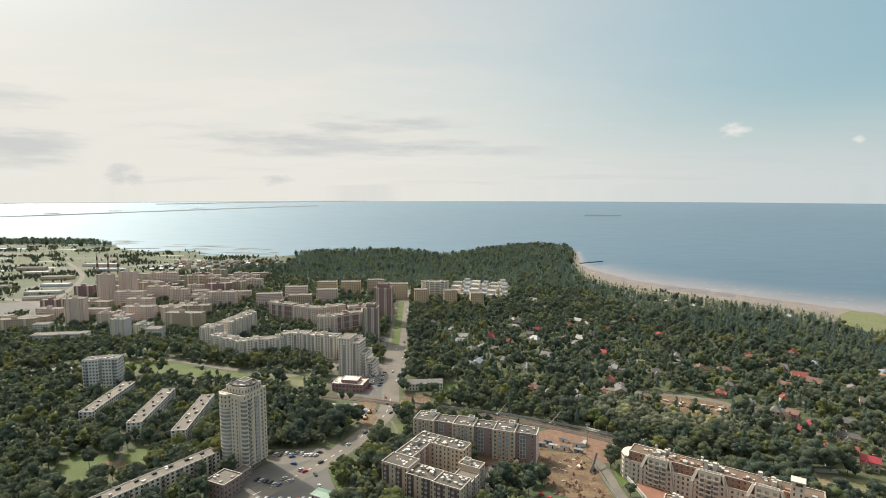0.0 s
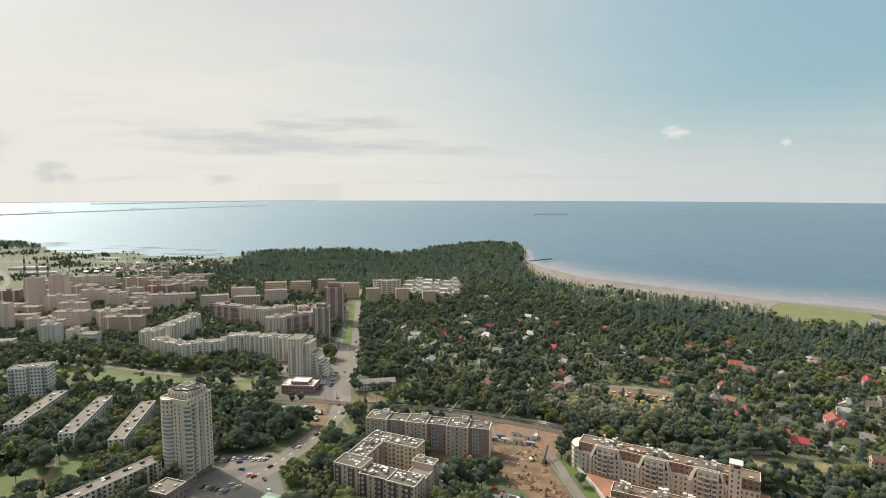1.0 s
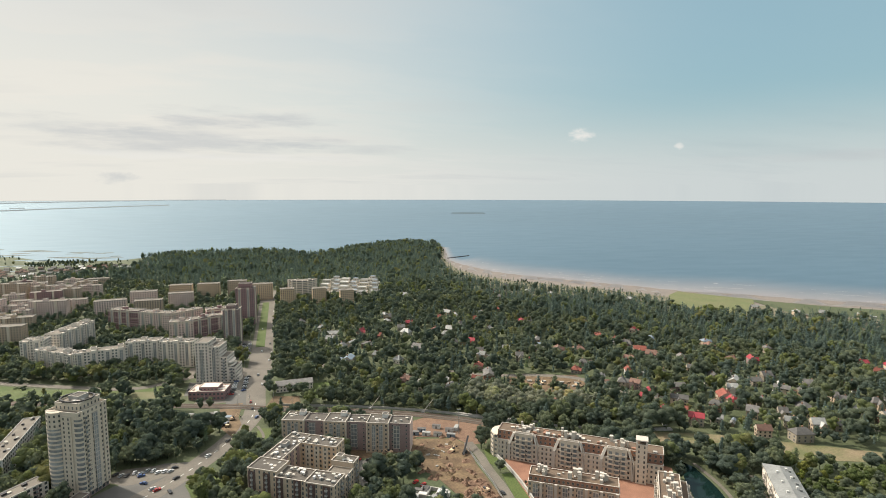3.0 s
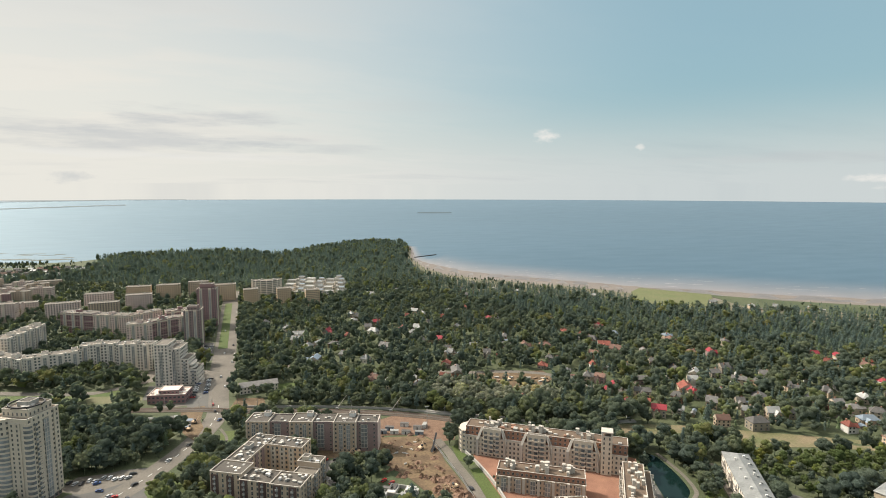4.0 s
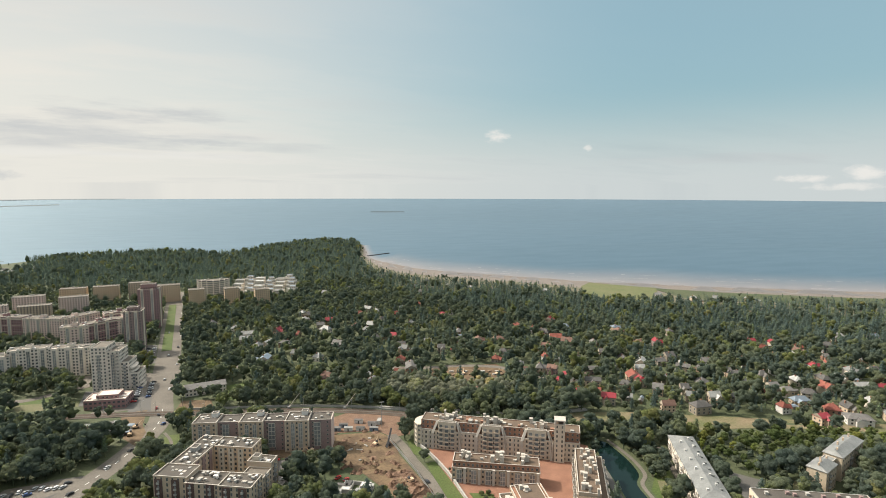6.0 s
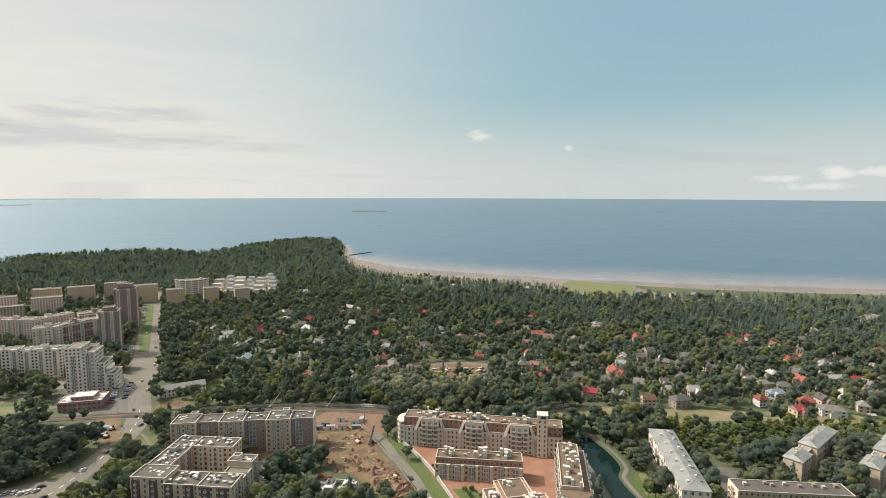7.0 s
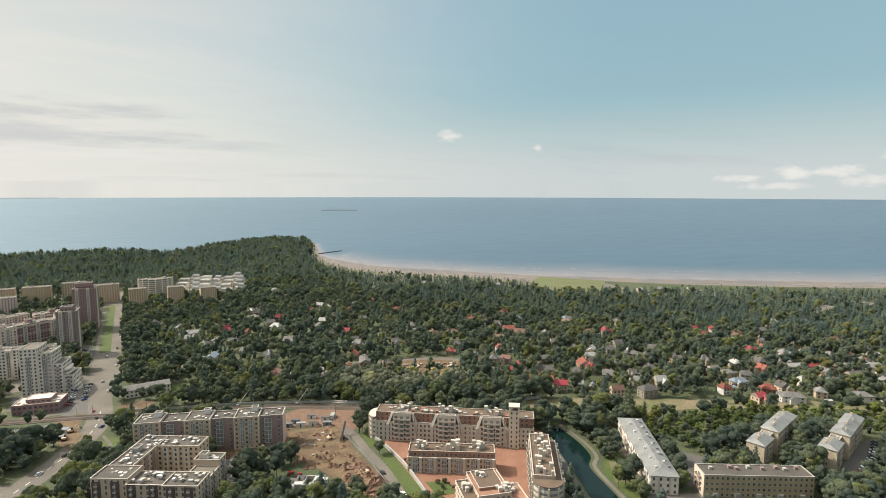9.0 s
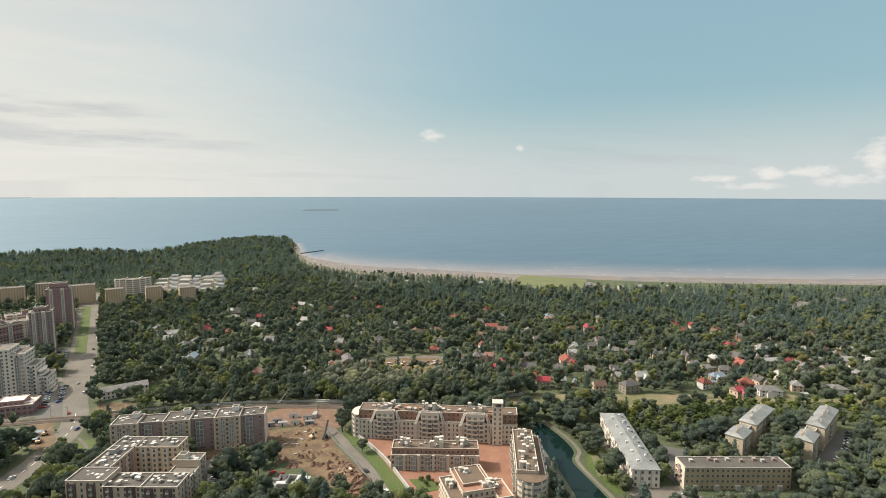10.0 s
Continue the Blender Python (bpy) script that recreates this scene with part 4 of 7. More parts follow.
def tower_block():
    """The tall cream tower with curved glazed bays and a crown."""
    x, y, a = -149.0, 345.0, -24.0
    th = thing("apartment_tower", "tall cream apartment tower with curved glazed bays and rooftop crown", "building", pose(x, y, 0, 0, 0, a))
    footprint(x, y, a, 0, 0, 21, 21)
    block(th, 0.8, 0.8, 20.2, 20.2, 0, 3.4, M["brownwall"], 1, 2.6, (1.8, 2.0), "flr", sill=0.6, parapet=0)
    block(th, 0, 0, 21, 21, 3.4, 52.5, M["cream"], 18, 2.6, (1.1, 1.5), "rL", roof=M["roofpale"], parapet=0.8, label="cream rendered wall")
    # chamfered corner pieces and full-height curved bays
    for u, v, r, top, mat in ((5.2, 1.6, 5.0, 44, "cream"), (20.0, 1.8, 2.6, 50, "cream")):
        n, fh = 12, (top - 3.4) / 16
        ring = lambda k, e: (u + (r + e) * math.cos(math.pi + math.pi * k / n), v + (r + e) * 0.8 * math.sin(math.pi + math.pi * k / n))
        g = Build()
        g.prism([ring(k, 0) for k in range(n + 1)], 3.4, top)
        bay = part("bay", g, M["loggiaglass"], th, "curved glazed bay")
        b = Build()
        b.prism([ring(k, 0.10) for k in range(n + 1)], 0, fh * 0.40)
        me = b.mesh("parapet", M[mat])
        for j in range(17):
            part("parapet", me, None, bay, "", pose(0, 0, 3.4 + j * fh - (0.6 if j == 16 else 0)))
    wl = block(th, 10.6, -0.4, 17.0, 0.3, 3.4, 50.5, M["cream"], 18, 2.3, (1.0, 1.5), "f", parapet=0.3)
    glazed_bay(th, 21.0, 12.0, 3.6, 49.5, 3.2, 0.5, 90, 17)
    balconies(th, 21.0, 6.0, 4.0, 16, 2.85, 2.6, 1.0, "cream", 90, "cream")
    for v in (3.0, 17.8):
        b = Build()
        b.box(20.9, v - 0.6, 3.4, 21.4, v + 0.6, 53.4)
        part("pier", b, M["cream"], th)
    # crown: set-back top storey with an oval rim
    block(th, 2.5, 4, 18.5, 19.5, 52.5, 56.4, M["cream"], 1, 2.2, (1.0, 1.8), "flr", roof=M["roofpale"], parapet=0.6)
    block(th, 7, 9, 14, 16, 56.4, 59.0, M["concrete"], 0, parapet=0.2)
    b = Build()
    n = 28
    for k in range(n):
        t0, t1 = 6.2832 * k / n, 6.2832 * (k + 1) / n
        o = lambda t, r: (10.5 + 9.4 * r * math.cos(t), 11.5 + 7.8 * r * math.sin(t))
        p, q, r_, s = o(t0, 1), o(t1, 1), o(t1, 0.93), o(t0, 0.93)
        b.face([(*p, 57.4), (*q, 57.4), (*q, 58.1), (*p, 58.1)])
        b.face([(*s, 58.1), (*p, 58.1), (*q, 58.1), (*r_, 58.1)][::-1])
        b.face([(*r_, 57.4), (*s, 57.4), (*s, 58.1), (*r_, 58.1)])
        if k % 4 == 0:
            b.box(p[0] - 0.2, p[1] - 0.2, 56.9, p[0] + 0.2, p[1] + 0.2, 57.4)
    part("crown_ring", b, M["darkmetal"], th, "dark oval roof ring")
    vents(th, 3, 5, 18, 19, 56.45, 7, 3)
    # eight-storey wing behind the bay, and the rounded upper corner above it
    block(th, -5.5, 8, 0, 19, 0, 25.0, M["cream"], 8, 2.6, (1.1, 1.5), "fl", roof=M["roofpale"], parapet=0.5)
    footprint(x, y, a, -6, 8, 0, 19)
    b = Build()
    ring = [(5.2 + 5.0 * math.cos(math.pi + math.pi * k / 12), 1.6 + 4.0 * math.sin(math.pi + math.pi * k / 12)) for k in range(13)]
    b.prism(ring, 43.4, 53.2)
    corner = part("rounded_corner", b, M["cream"], th)
    me = window_mesh(1.0, 1.5)
    for k in (2, 4, 6, 8, 10):
        for j in range(3):
            t = math.pi + math.pi * k / 12
            part("window", me, None, corner, "", pose(5.2 + 5.02 * math.cos(t), 1.6 + 4.02 * math.sin(t), 44.6 + j * 2.9, 0, 0, math.degrees(t) + 90))
    # podium
    block(th, 17.0, -29.0, 32.0, -14.0, 0, 9.5, M["brownwall"], 3, 2.8, (1.5, 1.7), "flr", roof=M["roofpale"], parapet=0.7)
    footprint(x, y, a, 17, -29, 32, -14)
    block(th, 19, -14.0, 26, 0, 0, 6.0, M["brownwall"], 2, 2.8, (1.5, 1.7), "lr", roof=M["roofpale"], parapet=0.4)
    vents(th, 18, -28, 31, -15, 9.5, 4, 8)


def courtyard_block():
    """Seven-storey beige and brown brick block round an open court."""
    x, y, a = -37.0, 314.0, -29.0
    th = thing("courtyard_apartments", "beige and brown brick apartment block round an open courtyard", "building", pose(x, y, 0, 0, 0, a))
    footprint(x, y, a, 0, -4, 56, 49)
    H = 20.5
    block(th, 0, 12, 13, 48, 0, H, M["beige"], 7, 3.0, (1.3, 1.6), "Lr")
    # court's back range in a warmer, paler colour than the beige wings
    block(th, 13, 36, 37, 48, 0, H, M["peach"], 7, 2.8, (1.3, 1.6), "fbr")
    block(th, 0, -1, 19, 12, 0, H + 0.8, M["beige"], 7, 2.6, (1.1, 1.9), "fL", label="cream brick corner")
    block(th, 19, -3, 38, 10, 0, H - 1.0, M["beige"], 7, 2.6, (1.1, 1.9), "fb")
    block(th, 38, -4.5, 56, 9, 0, H - 0.4, M["beige"], 7, 2.6, (1.1, 1.9), "fr")
    block(th, 43, 9, 56, 20, 0, H - 2.8, M["beige"], 6, 2.4, (1.1, 1.9), "lr", roof=M["roofpale"])
    block(th, 42, 20, 56, 28, 0, H + 0.4, M["beige"], 7, 2.4, (1.1, 1.9), "blr")
    for u, v in ((3.0, -1), (12.5, -1), (22, -3), (33, -3), (42.5, -4.5), (51.5, -4.5)):
        b = Build()
        b.box(u - 2.2, v - 0.35, 0, u + 2.2, v + 0.2, H - 0.4)
        part("brick_panel", b, M["darkbrick"], th, "dark brown brick strip")
        balconies(th, u, v - 0.35, 3.0, 6, 2.85, 1.5, 0.7, "concrete", 0, "concrete")
    for v in (4, 13, 24):
        balconies(th, 56, v, 3.0, 6, 2.85, 2.4, 1.0, "concrete", 90, "concrete")
    for u in (18, 24, 30):
        block(th, u - 1.7, 35.3, u + 1.7, 36.1, 0.2, H - 0.4, M["cream"], 7, 1.5, (1.1, 1.6), "f", parapet=0)
    for v in (18, 25, 32):
        b = Build()
        b.box(13.0, v - 1.4, 0.2, 13.35, v + 1.4, H - 0.5)
        part("brick_panel", b, M["brownwall"], th)
    for q in ((0, 12, 13, 48, 26), (13, 36, 37, 48, 14), (1, 0, 18, 11, 12), (20, -2, 37, 9, 10), (39, -3, 55, 8, 10), (43, 20, 55, 27, 7)):
        vents(th, *q[:4], (H if q[1] > 9 and q[0] < 40 else H - 0.3), q[4] + 3, int(q[0] + q[1] * 7) + 90)
    block(th, 3, 28, 7, 33, H, H + 2.4, M["concrete"], 0, parapet=0.2)
    block(th, 44, 22, 48, 26, H, H + 2.6, M["cream"], 0, parapet=0.2)


def long_brown_block():
    """Seven-storey brown brick row with beige projecting sections."""
    x, y, a = -21.0, 378.0, -18.4
    th = thing("brick_apartments", "long brown brick apartment block with beige projecting sections", "building", pose(x, y, 0, 0, 0, a))
    footprint(x, y, a, 0, -2, 90, 14)
    H = 20.0
    for k in range(3):
        u = k * 29.6
        block(th, u, -1.2, u + 15, 13.5, 0, H + 0.8, M["beige"], 7, 2.5, (1.2, 1.5), "fbL" if k == 0 else "fb", roof=M["roofgrey"], label="beige brick section")
        block(th, u + 15, 1.2, u + 29.6, 13.5, 0, H, M["brownwall"], 7, 3.6, (1.1, 1.4), "fbr" if k == 2 else "fb", label="dark brown brick section")
        glazed_bay(th, u + 20.4, 1.2, 2.8, H - 1.0, 4.2, 0.5, 0, 6)
        for du in (5.0, 10.0):
            glazed_bay(th, u + du, -1.2, 2.8, H - 0.6, 2.4, 0.4, 0, 6)
        for du in (0.0, 15.0):
            b = Build()
            b.box(u + du - 0.3, -1.6, 0, u + du + 0.3, 1.0, H + 1.3)
            part("pier", b, M["cream"], th)
        vents(th, u + 1, 0, u + 28, 12, H + 0.05, 10, 60 + k)
        block(th, u + 9, 8.5, u + 13, 12.5, H, H + 3.2, M["greywall"], 0, parapet=0.3)
    b = Build()
    b.box(88.7, 1.0, 0, 89.1, 13.5, H + 0.6)
    part("end_wall", b, M["pink"], th, "pinkish end wall")


def terrace_long():
    """Curved-ended cream residence with sloped piers and a set-back terracotta top."""
    x, y, a = 116.0, 333.0, -34.2
    th = thing("terraced_apartments", "cream apartment block with sloped piers and terracotta top floors", "building", pose(x, y, 0, 0, 0, a))
    footprint(x, y, a, -2, -2, 112, 16)
    block(th, 4, 0, 108, 15, 0, 12.5, M["cream"], 4, 2.6, (1.2, 1.7), "fbr", roof=M["terracotta"], parapet=0.5)
    n = 8
    rounded_end(th, [(4 - 5.5 * math.sin(math.pi * k / n), 7.5 + 7.5 * math.cos(math.pi * k / n)) for k in range(n + 1)], 5, 3.1, 0.55, "cream", "rounded end with banded balconies")
    block(th, 4, 2.6, 108, 14.5, 12.5, 18.2, M["terracotta"], 2, 3.0, (1.3, 1.6), "fbr", roof=M["tanroof"], parapet=0.4, label="set-back terracotta top floors")
    for k in range(3):
        c = 22 + 29.5 * k
        for s in (-1, 1):
            b = Build()        # sloping pier, wide at the foot
            lo, hi, w = c + s * 9.4, c + s * 6.8, 0.85
            pts = [(lo - w, -1.0, 0), (lo + w, -1.0, 0), (lo + w, -1.0, 11.5), (hi + w, 1.6, 18.4), (hi - w, 1.6, 18.4), (lo - w, -1.0, 11.5)]
            back = [(px, 3.0, pz) for px, py, pz in pts]
            b.face(pts)
            for i in range(6):
                b.face([pts[i], back[i], back[(i + 1) % 6], pts[(i + 1) % 6]][::-1])
            part("pier", b, M["trimwhite"], th, "sloped white pier")
        block(th, c - 6.0, 0.4, c + 6.0, 3.0, 12.5, 18.6, M["cream"], 0, parapet=0.4)
        for du in (-3.9, 0.0, 3.9):
            balconies(th, c + du, -0.1 if du else -0.5, 2.6, 5, 3.05, 3.3, 1.3, "cream", 0, "cream")
        # chimney and lift clusters on the roof
        r = random.Random(70 + k)
        for j in range(9):
            w, h = r.uniform(1.0, 2.2), r.uniform(2.2, 5.0)
            u, v = c + r.uniform(-6, 6), r.uniform(4.5, 12.5)
            b = Build()
            b.box(-w / 2, -w / 2, 0, w / 2, w / 2, h)
            b.box(-w / 2 - 0.15, -w / 2 - 0.15, h - 0.5, w / 2 + 0.15, w / 2 + 0.15, h - 0.2)
            part("chimney", b, M["trimwhite"], th, "white rooftop stack", pose(u, v, 18.2))
    for k in range(21):      # pilasters and floor bands of the lower storeys
        u = 5.2 + k * 5.1
        if any(abs(u - (22 + 29.5 * i)) < 9.8 for i in range(3)) or u > 91:
            continue
        b = Build()
        b.box(u - 0.3, -0.45, 0, u + 0.3, 0, 12.6)
        part("pilaster", b, M["trimwhite"], th, "white pilaster")
    for z in (3.1, 6.2, 9.3):
        b = Build()
        b.box(4, -0.22, z - 0.15, 92, 0, z + 0.2)
        part("string_course", b, M["trimwhite"], th)
    for k in range(4):       # recessed terracotta loggias between the sloped piers
        u0, u1 = (4.5, 12.0) if k == 0 else (22 + 29.5 * (k - 1) + 9.9, min(22 + 29.5 * k - 9.9, 91))
        b = Build()
        b.box(u0, 0.0, 12.55, u1, 0.25, 13.6)
        part("terrace_rail", b, M["trimwhite"], th)
    vents(th, 6, 4, 106, 13, 18.25, 34, 31, ("trimwhite", "concrete", "trimwhite", "terracotta"), (0.8, 3.2), 1.5)
    # stair tower near the east end
    block(th, 92, -2.0, 98.5, 4.5, 0, 25.0, M["cream"], 8, 2.2, (1.0, 1.8), "flr", roof=M["tanroof"], parapet=0.2)
    b = Build()
    for (u0, v0, u1, v1) in ((92, -2, 93, -1), (97.5, -2, 98.5, -1), (92, 3.5, 93, 4.5), (97.5, 3.5, 98.5, 4.5)):
        b.box(u0, v0, 25.2, u1, v1, 27.4)
    b.box(91.7, -2.3, 27.4, 98.8, 4.8, 28.0)
    part("lantern", b, M["trimwhite"], th, "open white tower lantern")


def terrace_short():
    x, y, a = 121.5, 282.5, -30.5
    th = thing("terraced_apartments", "low cream apartment row with white piers and terracotta attic", "building", pose(x, y, 0, 0, 0, a))
    footprint(x, y, a, 0, -2, 52, 12)
    block(th, 0, 0, 51.5, 12, 0, 9.2, M["beige"], 3, 2.4, (1.2, 1.7), "fblr", parapet=0.2)
    block(th, 0.4, 1.2, 51, 11.6, 9.2, 12.4, M["terracotta"], 1, 2.6, (1.3, 1.6), "fblr", roof=M["tanroof"], parapet=0.5)
    for k in range(6):
        u = 4.5 + k * 8.5
        glazed_bay(th, u, 0, 0.6, 8.6, 3.0, 0.5, 0, 3)
        b = Build()
        b.box(u + 2.4, -0.9, 0, u + 4.0, 0.4, 9.6)
        part("pier", b, M["trimwhite"], th, "white pier")
    for k, u in enumerate((9, 26, 42)):
        r = random.Random(170 + k)
        for j in range(8):
            w, h = r.uniform(1.1, 2.3), r.uniform(2.6, 5.0)
            b = Build()
            b.box(-w / 2, -w / 2, 0, w / 2, w / 2, h)
            b.box(-w / 2 - 0.15, -w / 2 - 0.15, h - 0.5, w / 2 + 0.15, w / 2 + 0.15, h - 0.2)
            part("chimney", b, M["trimwhite"], th, "white rooftop stack", pose(u + r.uniform(-3.5, 3.5), r.uniform(3, 9.5), 12.4))
    vents(th, 2, 3, 50, 11, 12.45, 8, 37, ("trimwhite", "concrete"))


def terrace_wing():
    x, y, a = 193.5, 262.5, 236.0
    th = thing("terraced_apartments", "cream apartment wing with a rounded glazed end", "building", pose(x, y, 0, 0, 0, a))
    footprint(x, y, a, -1, -1, 60, 16)
    block(th, 0, 0, 50, 16, 0, 12.6, M["cream"], 4, 2.6, (1.2, 1.7), "fb", parapet=0.5, roof=M["tanroof"])
    block(th, 0.5, 0.5, 49, 12.0, 12.6, 16.4, M["beige"], 1, 3.0, (1.3, 1.6), "fbr", roof=M["tanroof"], parapet=0.6)
    n = 10
    rounded_end(th, [(50 + 8.0 * math.sin(math.pi * k / n), 8 - 8 * math.cos(math.pi * k / n)) for k in range(n + 1)], 5, 3.0, 0.55, "tanroof", "rounded glazed end")
    for k in range(6):
        balconies(th, 5 + k * 8.0, 16.0, 2.8, 4, 3.1, 3.6, 1.4, "cream", 180)
        balconies(th, 5 + k * 8.2, 0.0, 2.8, 4, 3.1, 3.2, 1.2, "cream", 0)
    r = random.Random(81)
    for j in range(22):
        w, h = r.uniform(1.0, 2.4), r.uniform(1.4, 3.8)
        b = Build()
        b.box(-w / 2, -w / 2, 0, w / 2, w / 2, h)
        b.box(-w / 2 - 0.15, -w / 2 - 0.15, h - 0.5, w / 2 + 0.15, w / 2 + 0.15, h - 0.2)
        part("chimney", b, M["trimwhite"], th, "white rooftop stack", pose(3 + j * 2.2, r.uniform(3.0, 11.0), 16.4))


def terrace_front():
    x, y, a = 126.0, 221.0, -14.0
    th = thing("terraced_apartments", "stepped cream apartment block with brown roof terraces", "building", pose(x, y, 0, 0, 0, a))
    footprint(x, y, a, -2, -6, 32, 26)
    block(th, 0, -6, 9, 22, 0, 12.0, M["cream"], 4, 2.6, (1.2, 1.7), "fbl", roof=M["tanroof"])
    block(th, 7, 2, 24, 26, 0, 13.5, M["beige"], 4, 2.6, (1.2, 1.7), "fblr", roof=M["terracotta"], parapet=0.7)
    block(th, 9, 8, 22, 25, 13.5, 14.6, M["terracotta"], 0, roof=M["tanroof"], parapet=0.3)
    block(th, 24, -3, 32, 14, 0, 11.0, M["cream"], 3, 2.6, (1.2, 1.7), "fbr", roof=M["terracotta"])
    block(th, 9, -6, 24, 2, 0, 9.5, M["terracotta"], 3, 2.6, (1.2, 1.7), "f", roof=M["tanroof"])
    r = random.Random(91)
    for c in ((13, 20), (20, 6), (4, 14), (26, 8)):
        for j in range(6):
            w, h = r.uniform(1.0, 2.2), r.uniform(1.4, 3.6)
            b = Build()
            b.box(-w / 2, -w / 2, 0, w / 2, w / 2, h)
            b.box(-w / 2 - 0.15, -w / 2 - 0.15, h - 0.5, w / 2 + 0.15, w / 2 + 0.15, h - 0.2)
            part("chimney", b, M["trimwhite"], th, "white rooftop stack", pose(c[0] + r.uniform(-2.5, 2.5), c[1] + r.uniform(-2.5, 2.5), 13.4 if 9 < c[0] < 24 else 11.6))


def hipped(th, u0, v0, u1, v1, z, rise, mat, over=0.5, hip=0.8):
    """A hipped roof with overhanging eaves and a thin fascia; hip 0 makes gables."""
    b = Build()
    u0, v0, u1, v1 = u0 - over, v0 - over, u1 + over, v1 + over
    along = (u1 - u0) >= (v1 - v0)
    h = min(u1 - u0, v1 - v0) / 2 * hip
    if along:
        m = (v0 + v1) / 2
        r0, r1 = (u0 + h, m, z + rise), (u1 - h, m, z + rise)
        A, B_, C_, D_ = (u0, v0, z), (u1, v0, z), (u1, v1, z), (u0, v1, z)
    else:
        m = (u0 + u1) / 2
        r0, r1 = (m, v0 + h, z + rise), (m, v1 - h, z + rise)
        A, B_, C_, D_ = (u1, v0, z), (u1, v1, z), (u0, v1, z), (u0, v0, z)
    b.face([A, B_, r1, r0])
    b.face([C_, D_, r0, r1])
    b.face([B_, C_, r1], 0 if hip else 1)
    b.face([D_, A, r0], 0 if hip else 1)
    for p, q in ((A, B_), (B_, C_), (C_, D_), (D_, A)):
        b.face([(p[0], p[1], z - 0.25), (q[0], q[1], z - 0.25), q, p])
    b.face([(p[0], p[1], z - 0.25) for p in (D_, C_, B_, A)])
    return part("roof", b, [mat, M["housewall"]], th)


def white_slab():
    x, y, a = 230.0, 201.0, -32.5
    th = thing("white_apartments", "long white three-storey block with a zinc roof", "building", pose(x, y, 0, 0, 0, a))
    v1, W_ = 75.0, 15.0
    footprint(x, y, a, 0, 0, W_, v1)
    block(th, 0, 0, W_, v1, 0, 10.6, M["white"], 3, 3.1, (1.2, 1.8), "fblR", parapet=0)
    hipped(th, 0, 0, W_, v1, 10.7, 2.3, M["tinroof"], 0.5)
    for k in range(5):
        b = Build()
        v = 8 + k * 14.5
        b.box(-0.5, v - 2.4, 0, 0.2, v + 2.4, 10.4)
        part("bay", b, M["white"], th)
        balconies(th, -0.5, v, 3.4, 2, 3.3, 3.0, 1.1, "white", -90)
    for u in (4.6, 10.4):
        b = Build()
        b.box(u - 0.35, -0.25, 0, u + 0.35, 0.1, 10.4)
        part("pilaster", b, M["trimwhite"], th)
    r = random.Random(4)
    for k in range(12):
        b = Build()
        h = r.uniform(0.9, 1.6)
        b.box(-0.5, -0.4, -1.0, 0.5, 0.4, h)
        b.box(-0.6, -0.5, h, 0.6, 0.5, h + 0.15)
        u = 7.5 + r.choice((-3.0, 3.0))
        part("chimney", b, M["greywall"], th, "", pose(u, 6 + k * 5.6, 12.0))
    for k in range(9):
        b = Build()
        b.prism([(-0.7, -0.6), (0.7, -0.6), (0.7, 0.6), (-0.7, 0.6)], -0.8, 0.7)
        part("dormer", b, M["tinroof"], th, "", pose(12.2, 8 + k * 7.3, 11.9))


def tan_slab():
    x, y, a = 253.5, 185.5, -29.5
    th = thing("brick_flats", "long tan brick four-storey block with flat roof", "building", pose(x, y, 0, 0, 0, a))
    footprint(x, y, a, 0, 0, 58, 12)
    block(th, 0, 0, 58, 12, 0, 12.4, M["tan"], 4, 2.7, (1.2, 1.5), "fbr", roof=M["roofgrey"], parapet=0.25, trim=M["concrete"])
    # end wall in a paler colour than the long sides
    b = Build()
    b.box(-0.3, -0.1, 0, 0.05, 12.1, 12.6)
    part("end_wall", b, M["cream"], th, "pale end wall")
    balconies(th, -0.3, 6.0, 3.0, 3, 3.0, 6.0, 1.2, "tan", -90, "terracotta")
    for k, u in enumerate((6, 17, 20, 27, 34, 42, 46, 53)):
        b = Build()
        b.box(-0.8, -0.7, 0, 0.8, 0.7, 1.3)
        b.box(-0.95, -0.85, 1.3, 0.95, 0.85, 1.5)
        part("chimney", b, M["brownwall"] if k % 3 else M["concrete"], th, "", pose(u, 7 + (k % 2) * 1.5, 12.4))
    for k in range(5):
        b = Build()
        u = 6 + k * 11.5
        b.box(u - 1.3, -1.4, 0, u + 1.3, 0, 2.7)
        part("porch", b, M["concrete"], th)


